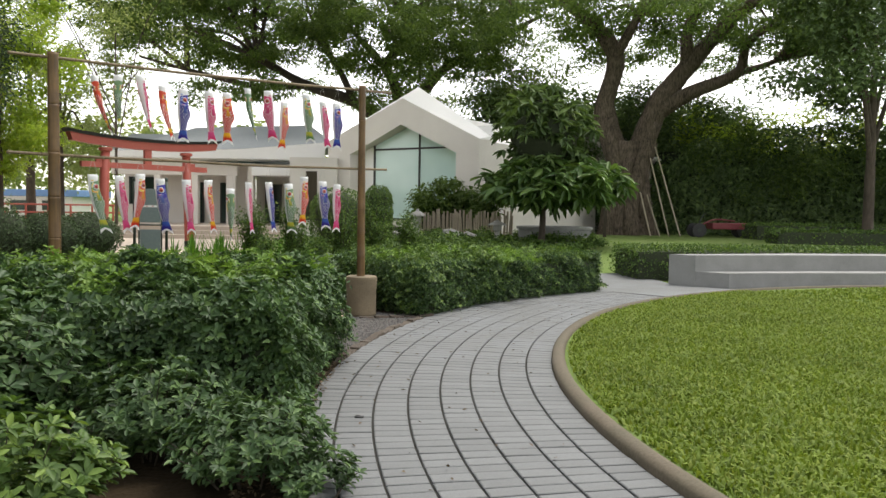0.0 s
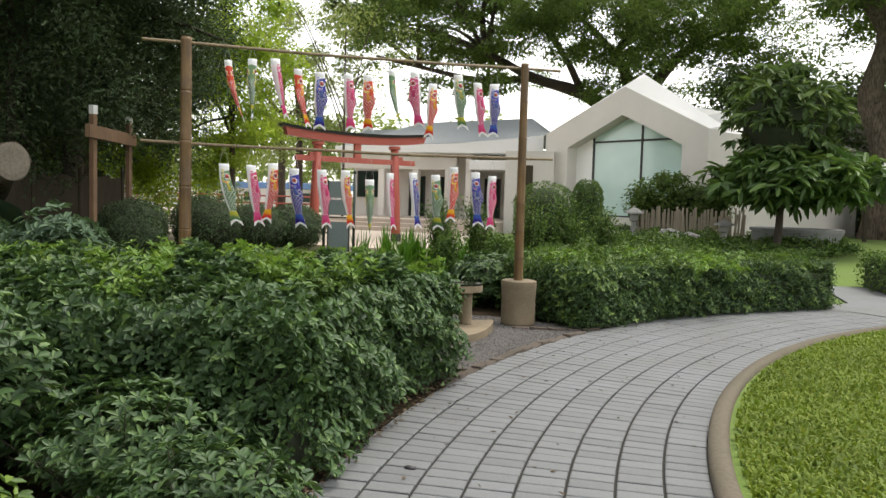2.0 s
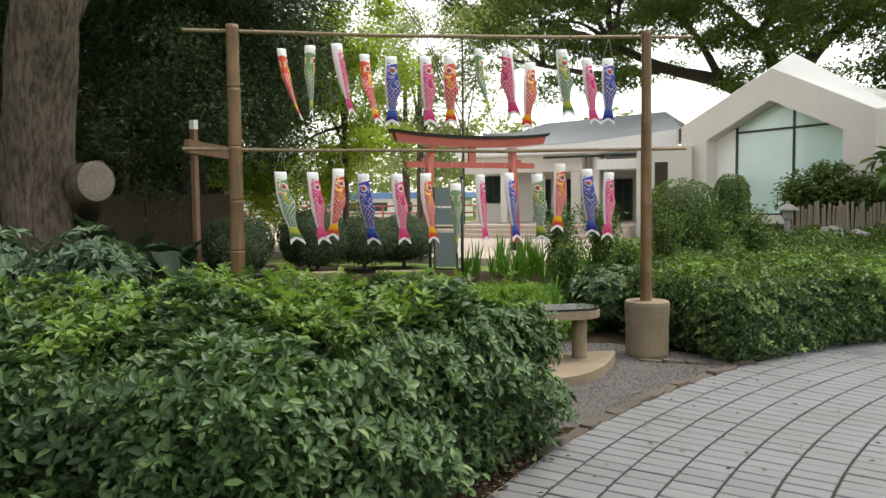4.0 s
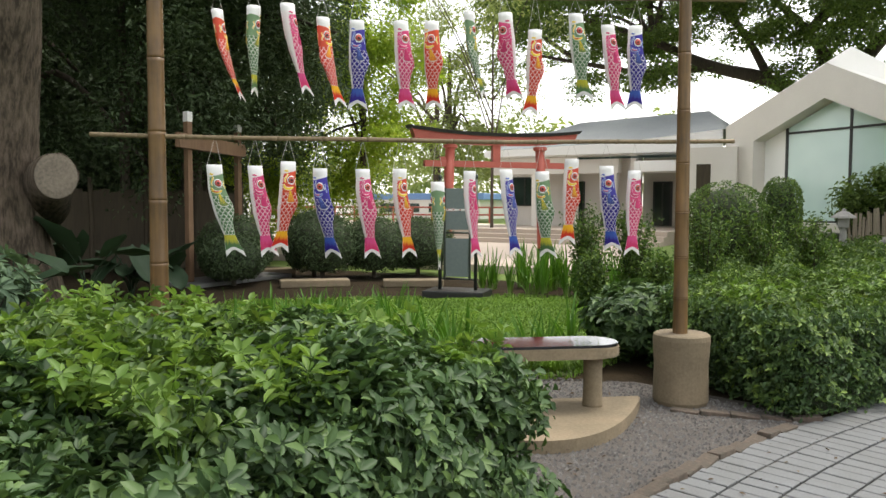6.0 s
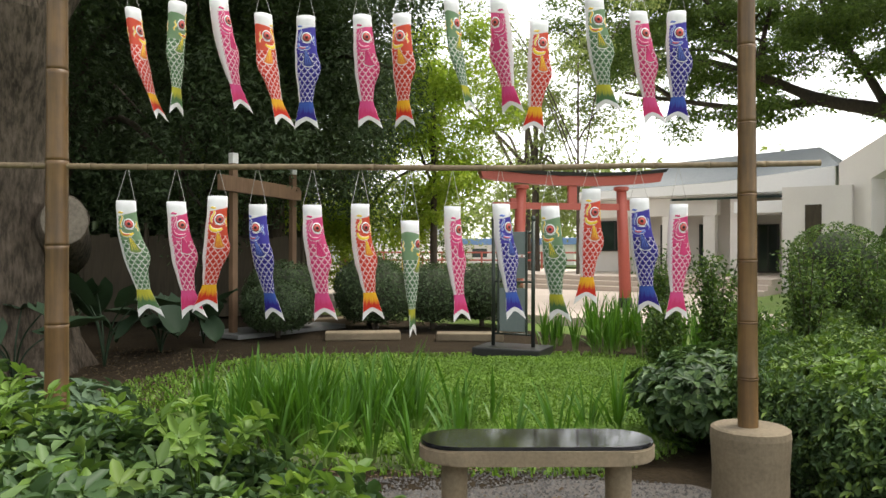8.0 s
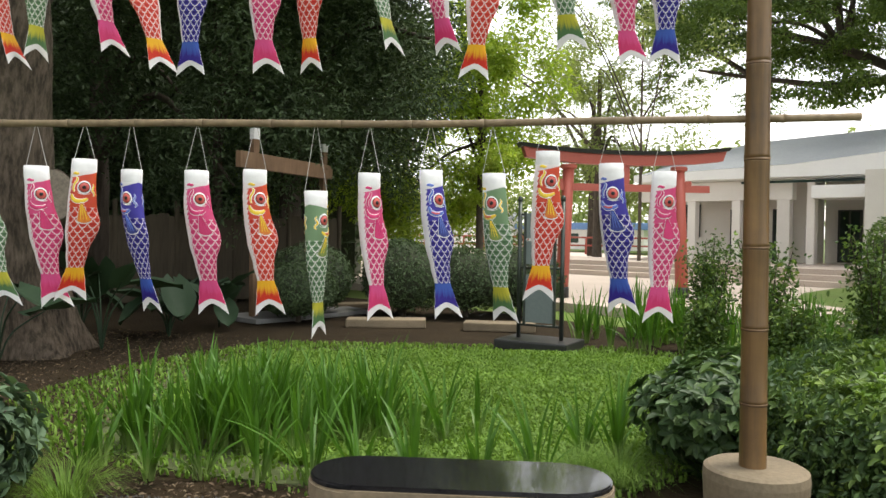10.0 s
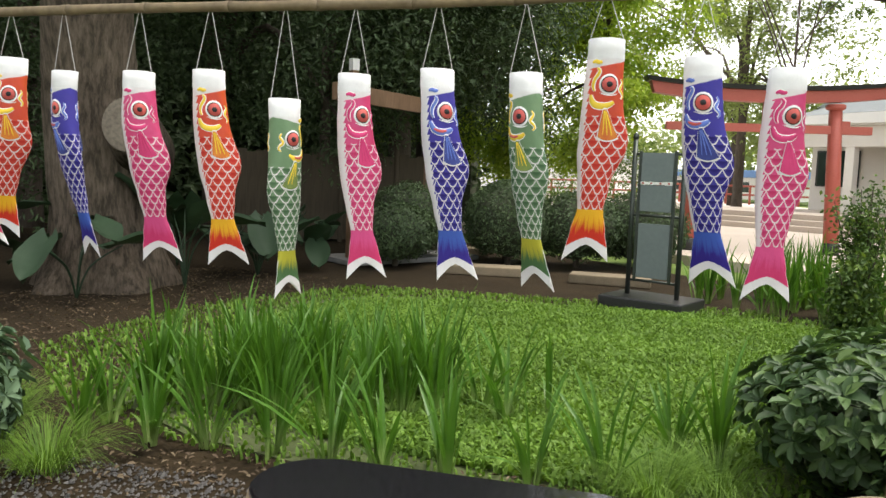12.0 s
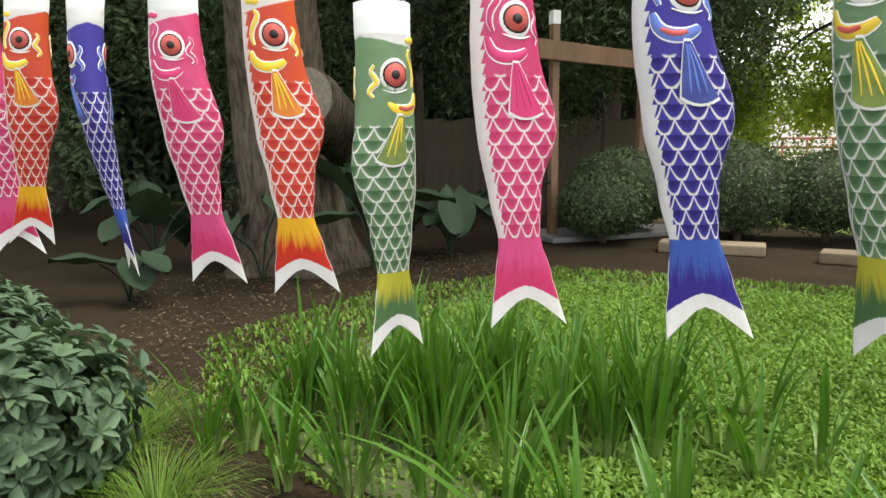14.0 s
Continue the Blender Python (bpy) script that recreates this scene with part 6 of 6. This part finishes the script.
part("clerestory", box(-0.6, 3.3, -0.95, -0.905, 2.86, 2.94), M_DGLASS, wing, "narrow dark strip window")
for x, w in ((-2.45, 0.14), (-0.9, 0.14), (0.62, 0.2), (1.45, 0.12), (3.75, 0.15)):
    part("column", box(x - w, x + w, -0.58, -0.22, 0.3, 2.99, 0.02), M_WALL, wing)
for x, w, z0, z1 in ((-3.5, 0.62, 1.1, 2.3), (-1.3, 0.3, 0.32, 2.1), (0.1, 0.24, 0.32, 2.1), (1.85, 0.3, 0.32, 2.1)):
    y = 0.93 if x < 1 else 2.33
    dr = part("door_frame" if z0 < 1 else "window_frame", box(x - w - 0.08, x + w + 0.08, y, y + 0.068, z0, z1, 0.01), M_BLACK, wing)
    part("pane", box(x - w, x + w, y - 0.03, y - 0.005, z0 + 0.05, z1 - 0.05), M_DGLASS, dr)
    part("rail", box(x - 0.03, x + 0.03, y - 0.05, y - 0.031, z0 + 0.05, z1 - 0.05), M_BLACK, dr)
bm = bmesh.new()
lo = [(-4.3, -0.8, 3.32), (1.0, -0.8, 3.47), (4.7, -0.8, 3.8), (4.9, 6.5, 3.8), (-5.6, 6.5, 3.4)]
hi = [(-2.2, 4.0, 4.78), (0.6, 4.0, 4.9), (3.27, 4.0, 5.0), (3.27, 5.0, 5.0), (-2.2, 5.0, 4.78)]
a, b = [bm.verts.new(p) for p in lo], [bm.verts.new(p) for p in hi]
for k in range(5):
    bm.faces.new((a[k], a[(k + 1) % 5], b[(k + 1) % 5], b[k]))
bm.faces.new(b)
bm.faces.new(a[::-1])
part("roof", bm, M_ROOF, wing, "grey hipped roof")
bm = bmesh.new()
lo = [(-5.6, 1.8, 3.35), (-2.4, 1.8, 3.35), (-2.4, 6.4, 3.35), (-5.6, 6.4, 3.35)]
hi = [(-5.2, 4.0, 4.45), (-2.6, 4.0, 4.45), (-2.6, 4.4, 4.45), (-5.2, 4.4, 4.45)]
a, b = [bm.verts.new(p) for p in lo], [bm.verts.new(p) for p in hi]
for k in range(4):
    bm.faces.new((a[k], a[(k + 1) % 4], b[(k + 1) % 4], b[k]))
bm.faces.new(b)
bm.faces.new(a[::-1])
part("lower_roof", bm, M_ROOF, wing, "lower grey roof")
link = empty("link_wall", -4.6, 31.6, 0.42)
tagged(link, "beige wall joining the gabled house and low building", "wall", kind="structure")
part("wall", box(-1.0, 0.9, 0.0, 0.4, -0.25, 3.0), M_WALL, link)
# Flat dark panel on the wall face, its colour standing for a shaded opening.
part("recess", box(-0.35, 0.1, -0.03, 0.02, 0.5, 2.45), M_OLDWOOD, link)

# ---- planting before the house ----
bed = empty("planter_fence", 1.3, 27.2, 0.42)
tagged(bed, "weathered bamboo fence round a raised planting bed", "fence")
for k in range(48):
    o = part("cane", tube([(0, 0, 0), (RNG.normal(0, 0.03), 0, 0.85 + RNG.uniform(-0.12, 0.2))], 0.034, 7), M_FENCE, bed)
    o.location = (-1.6 + 0.066 * k, 0.25 * math.sin(k * 0.2), 0)
clump_root = empty("house_shrubbery", 1.0, 28.0, 0.45)
tagged(clump_root, "loose green shrubs growing behind the bamboo fence", "shrub")
clumps("leaves", [(RNG.uniform(-1.4, 1.7), RNG.uniform(-0.4, 0.4), RNG.uniform(0.6, 1.95)) for _ in range(46)], M_TREELEAF, clump_root, (0.13, 0.055), 230, 0.42, 0.85)
part("inner_core", blob((-0.2, 0.2, 0.7), (1.5, 0.4, 0.6), 0.2, 3), M_CORE, clump_root)


def ground_cover():
    """Low mixed planting between the hedge and the house, one uneven sheet of leaves."""
    zone = [(-2.6, 16.2), (2.4, 15.9), (3.2, 17.5), (3.3, 21), (5.6, 24.5), (5.4, 27.2), (-0.8, 28.2), (-3.2, 25.4), (-3.4, 20.5)]
    p = scatter(zone, 26000)
    hill = np.clip(0.2 + height_noise(p[:, 0], p[:, 1], 0.9, 0.3, 21.0) + height_noise(p[:, 0], p[:, 1], 3.0, 0.14, 5.0), 0.03, 0.7)
    base = np.array([ground_height(x, y) for x, y in p])
    pts = np.column_stack([p, base + hill * RNG.uniform(0.35, 1.0, len(p))])
    o = leaf_mesh("ground_cover", pts, np.tile([0, -0.3, 1.0], (len(p), 1)) + RNG.normal(0, 0.4, (len(p), 3)), 0.12, 0.05, M_HEDGE2, spread=1.3)
    return tagged(o, "low mixed green planting before the house", "plants", kind="stuff")


ground_cover()
for x, y, r in ((-1.2, 25.4, 0.32), (0.6, 25.2, 0.4), (1.2, 25.6, 0.3), (-1.9, 26.2, 0.35)):
    rock = part("garden_rock", blob((0, 0, r * 0.35), (r, r * 0.8, r * 0.6), 0.5, x * 3, None, 3), M_STONE)
    rock.location = (x, y, ground_height(x, y))
    tagged(rock, "rough grey garden rock among low plants", "rock", "garden rocks")


def lantern(x, y, z, h):
    root = empty("stone_lantern", x, y, z)
    part("base", lathe([(0.2, 0), (0.2, 0.08), (0.12, 0.12)], 16), M_STONE, root)
    part("shaft", lathe([(0.09, 0.1), (0.08, h * 0.5), (0.1, h * 0.55)], 16), M_STONE, root)
    part("light_chamber", box(-0.13, 0.13, -0.13, 0.13, h * 0.55, h * 0.78, 0.01), M_STONE, root)
    part("roof_stone", lathe([(0.3, h * 0.78), (0.27, h * 0.83), (0.12, h * 0.93), (0.05, h * 0.96), (0.05, h), (0.01, h * 1.03)], 6), M_STONE, root)
    return tagged(root, "small grey stone garden lantern", "lantern", "stone lanterns")


lantern(-0.45, 26.9, 0.42, 1.0)
lantern(2.1, 25.0, 0.38, 0.75)

planter = empty("planter", 4.2, 26.6, 0.4)
tagged(planter, "low round grey concrete planter", "planter")
part("wall", lathe([(1.2, 0), (1.22, 0.05), (1.22, 0.42), (1.28, 0.43), (1.28, 0.52), (1.1, 0.52), (1.1, 0.44)], 40), M_SEAT, planter)
ltree = empty("broadleaf_tree", 3.4, 24.4, 0.36)
tagged(ltree, "dense broad-leaved small tree with drooping glossy leaves", "tree")
part("trunk", limb([(0, 0, -0.05), (0.05, 0, 0.9), (0, 0.05, 2.4), (0.05, 0, 4.0)], 0.13, 0.05, 10), M_BARK, ltree, smooth=True)
P, N, P2, N2 = [], [], [], []
for k in range(430):
    if k % 2:
        dd = unit(RNG.normal(0, 1, (1, 3)))[0]
        c = np.array([0.1, 0, 3.5]) + dd * np.array([1.5, 1.3, 1.5]) * RNG.uniform(0.55, 1.0)
    else:
        dd = unit(RNG.normal(0, 1, (1, 3)))[0]
        c = np.array([0.45, -0.1, 1.95]) + dd * np.array([2.35, 1.7, 0.75]) * RNG.uniform(0.6, 1.0)
    m = 13
    out = unit(RNG.normal(0, 1, (m, 3)) + dd * 0.8)
    (P if k % 2 else P2).append(c + out * 0.05)
    (N if k % 2 else N2).append(out * 0.5 + np.array([0, 0, 0.9]))
leaf_mesh("crown", np.concatenate(P), np.concatenate(N), 0.36, 0.12, M_SCREEN, ltree, droop=1.2)
leaf_mesh("lower_crown", np.concatenate(P2), np.concatenate(N2), 0.46, 0.135, M_BROAD, ltree, droop=0.9)
part("inner_core", blob((0.1, 0, 3.4), (1.0, 0.9, 1.1), 0.2, 2), M_CORE, ltree)

# ---- leaning props and cart under the rain tree ----
for k, (x0, x1, hh) in enumerate(((10.4, 9.7, 3.4), (10.9, 9.9, 3.9), (9.6, 9.3, 1.9), (10.0, 9.6, 1.8))):
    o = part("prop_pole", tube([(x0, 33.6, 0.42), (x1, 34.3, 0.42 + hh)], 0.035, 8), M_FENCE)
    tagged(o, "pale wooden pole leaning against the rain tree", "pole", "leaning poles")
cart = empty("garden_cart", 11.9, 33.2, 0.42)
tagged(cart, "dark red garden cart parked under the trees", "cart")
part("tray", box(0.1, 1.6, -0.4, 0.4, 0.35, 0.62, 0.04), M_BIKE, cart)
for x in (-0.45, 1.5):
    for y in (-0.35, 0.35):
        w = part("wheel", tube([(x, y - 0.04, 0.3), (x, y + 0.04, 0.3)], 0.3, 20), M_BLACK, cart)
        part("hub", tube([(x, y - 0.05, 0.3), (x, y + 0.05, 0.3)], 0.08, 12), M_STEEL, w)
part("handlebar", limb([(-0.45, 0, 0.35), (-0.2, 0, 0.9), (0.0, 0.2, 1.0)], 0.025, 0.025, 8), M_STEEL, cart)
part("cross_tube", limb([(-0.4, 0, 0.4), (0.3, 0, 0.75), (1.2, 0, 0.7)], 0.04, 0.03, 8), M_BIKE, cart)

# ---- far things beyond the plaza ----
far = empty("far_pavilion", -34, 58, 0.4)
tagged(far, "distant low pavilion with a blue sheet roof", "pavilion")
part("wall", box(-9, 8, 0, 5, 0, 1.5), M_WHITE, far)
part("roof", box(-9.6, 8.6, -0.6, 5.6, 1.5, 2.0, 0.05), M_BLUE, far)
for k in range(7):
    part("window", box(-8 + 2.3 * k, -6.6 + 2.3 * k, -0.05, 0.02, 0.5, 1.2), M_DGLASS, far)
far2 = empty("far_hall", -44, 52, 0.4)
tagged(far2, "distant pale hall with a low grey roof", "hall")
part("wall", box(-8, 7, 0, 6, 0, 2.3), M_WHITE, far2)
part("roof", box(-8.5, 7.5, -0.6, 6.5, 2.3, 2.8, 0.05), M_ROOF, far2)
rail = empty("red_railing", -24, 44, 0.4)
tagged(rail, "red painted railing in the distance", "railing")
for k in range(16):
    part("baluster", tube([(-8 + k, 0.6 * k - 4, 0), (-8 + k, 0.6 * k - 4, 1.0)], 0.06, 8), M_RED, rail)
for z in (0.5, 0.95):
    part("handrail", tube([(-8, -4, z), (7, 5, z)], 0.05, 8), M_RED, rail)
root = empty("far_shrubbery", -17, 26, 0.15)
tagged(root, "loose light-green shrubbery at the edge of the plaza", "shrubs", kind="stuff")
clumps("leaves", [(-3.2 + 0.22 * k + RNG.normal(0, 0.3), -2.0 + 0.16 * k + RNG.normal(0, 0.5), RNG.uniform(0.3, 2.3)) for k in range(26)], M_TREELEAF, root, (0.12, 0.055), 260, 0.75, 0.8)
root = empty("far_woodland", 0, 70, 0.3)
tagged(root, "hazy green woodland closing the distance", "trees", kind="stuff")
far_c = [(-75 + 1.6 * k + RNG.normal(0, 1), 8 * math.cos(k * 0.06) + RNG.normal(0, 3), RNG.uniform(1, 7)) for k in range(100)]
clumps("leaves", far_c, M_LIGHTLEAF, root, (0.7, 0.35), 170, 3.2, 0.8)
root = empty("boundary_planting", 0, -14, 0)
tagged(root, "dense planting closing the garden behind the path", "trees", kind="stuff")
clumps("leaves", [(-25 + 1.3 * k, RNG.normal(0, 2), RNG.uniform(1, 8)) for k in range(50)], M_DARKLEAF, root, (0.6, 0.3), 160, 2.6, 0.9)

# ---- fallen leaves ----
lp = np.concatenate([scatter(arc(R_OUT + 0.3, 198, 173, 14) + arc(R_OUT - 0.06, 173, 198, 14), 1300), scatter([(-9.5, 9.6), (-4.6, 9.2), (-5.2, 10.2), (-9, 14), (-11, 13)], 3600), scatter([(-4.7, 9.6), (-3.2, 10.9), (-2.5, 11.9), (-2.2, 11.6), (-3.3, 10.3), (-4.3, 9.3)], 500), scatter(arc(R_OUT, 198, 145, 30) + arc(R_IN + 0.1, 145, 198, 30), 130), scatter([(-4.3, 9.3), (-2.2, 11.2), (-1.2, 10.9), (-1.2, 8.6), (-3.0, 8.8)], 300)])
o = leaf_mesh("fallen_leaves", np.column_stack([lp, np.full(len(lp), 0.02)]), np.tile([0, 0, 1.0], (len(lp), 1)), 0.036, 0.016, M_DRY, None, 0.0, 0.5)
tagged(o, "scattered dry brown fallen leaves", "leaves", kind="stuff")
st = scatter([(-1.35, 8.35), (-0.85, 8.75), (-0.5, 9.6), (0.0, 10.5), (-0.45, 11.2), (-1.6, 11.55), (-2.5, 11.35), (-3.3, 10.5), (-4.5, 9.5), (-4.1, 8.7), (-2.5, 8.6)], 16000)
sz = RNG.uniform(0.006, 0.016, len(st))
vv = np.empty((len(st), 4, 3))
for q, off in enumerate(((1, 0, 0), (-0.5, 0.87, 0), (-0.5, -0.87, 0), (0.1, 0.1, 1.0))):
    vv[:, q] = np.column_stack([st, np.full(len(st), 0.0)]) + np.array(off) * sz[:, None] * RNG.uniform(0.6, 1.2, (len(st), 3))
ff = (np.arange(len(st))[:, None, None] * 4 + np.array([[0, 1, 3], [1, 2, 3], [2, 0, 3]])[None]).reshape(-1, 3)
M_STONES = foliage("stone_chips", (0.055, 0.053, 0.051), (0.16, 0.154, 0.148), 0.9, 0.0, (0.24, 0.23, 0.215))
tagged(pydata("gravel_stones", vv.reshape(-1, 3).tolist(), ff.tolist(), M_STONES), "loose grey gravel chips round the bench", "gravel", kind="stuff")

pod = part("fallen_pod", blob((0, 0, 0.008), (0.035, 0.02, 0.012), 0.3, 5, None, 2), M_BLACK)
pod.location = (-0.72, 5.94, 0.008)
tagged(pod, "dark shrivelled seed pod lying on the paving", "pod")

# ---- paving pieces ----
paving = empty("paving", 0, 0, 0)
tagged(paving, "curved path of grey concrete paving blocks", "path", kind="structure")


def paver_mesh(w, d, name="paver"):
    bm = bmesh.new()
    b = 0.006
    lo = [bm.verts.new((sx * w / 2, sy * d / 2, -0.03)) for sx, sy in ((-1, -1), (1, -1), (1, 1), (-1, 1))]
    md = [bm.verts.new((sx * w / 2, sy * d / 2, 0.008)) for sx, sy in ((-1, -1), (1, -1), (1, 1), (-1, 1))]
    hi = [bm.verts.new((sx * (w / 2 - b), sy * (d / 2 - b), 0.012)) for sx, sy in ((-1, -1), (1, -1), (1, 1), (-1, 1))]
    for A, B in ((lo, md), (md, hi)):
        for k in range(4):
            bm.faces.new((A[k], A[(k + 1) % 4], B[(k + 1) % 4], B[k]))
    bm.faces.new(hi)
    me = bpy.data.meshes.new(name)
    bm.to_mesh(me)
    bm.free()
    me.materials.append(M_PAVER)
    return me


RINGS = 8
ring_w = (R_OUT - R_IN) / RINGS
one = paver_mesh(ring_w - 0.016, 0.109)
joined_v, joined_f = [], []
tv = [v.co.copy() for v in one.vertices]
tf = [tuple(p.vertices) for p in one.polygons]
spots = []
for q in range(RINGS):
    r = R_IN + ring_w * (q + 0.5)
    step_a = 0.122 / r
    a = radians(200) - 0.37 * q * step_a
    while a > radians(131):
        spots.append((CX + r * math.cos(a), CY + r * math.sin(a), a))
        a -= step_a
    y = CY + r * math.sin(radians(200)) - 0.115
    x0 = CX + r * math.cos(radians(200))
    while y > -7:
        spots.append((x0, y, math.pi))
        y -= 0.122
picked = [s for s in spots if 4.2 < s[1] < 8.0]
picked = set(id(s) for s in picked[::1][:300]) if len(picked) <= 300 else set(id(s) for s in sorted(picked, key=lambda s: (s[0] - 0.2) ** 2 + (s[1] - 5.2) ** 2)[:300])
for s in spots:
    m = pose(s[0], s[1], RNG.uniform(-0.002, 0.002), RNG.uniform(-0.5, 0.5), RNG.uniform(-0.5, 0.5), math.degrees(s[2]) + RNG.uniform(-0.5, 0.5))
    if id(s) in picked:
        ob = new("paver", one)
        ob.parent = paving
        ob.matrix_basis = m
    else:
        i = len(joined_v)
        joined_v += [tuple(m @ v) for v in tv]
        joined_f += [tuple(i + k for k in f) for f in tf]
o = pydata("further_pavers", joined_v, joined_f, M_PAVER, paving)
o["kind"] = "stuff"
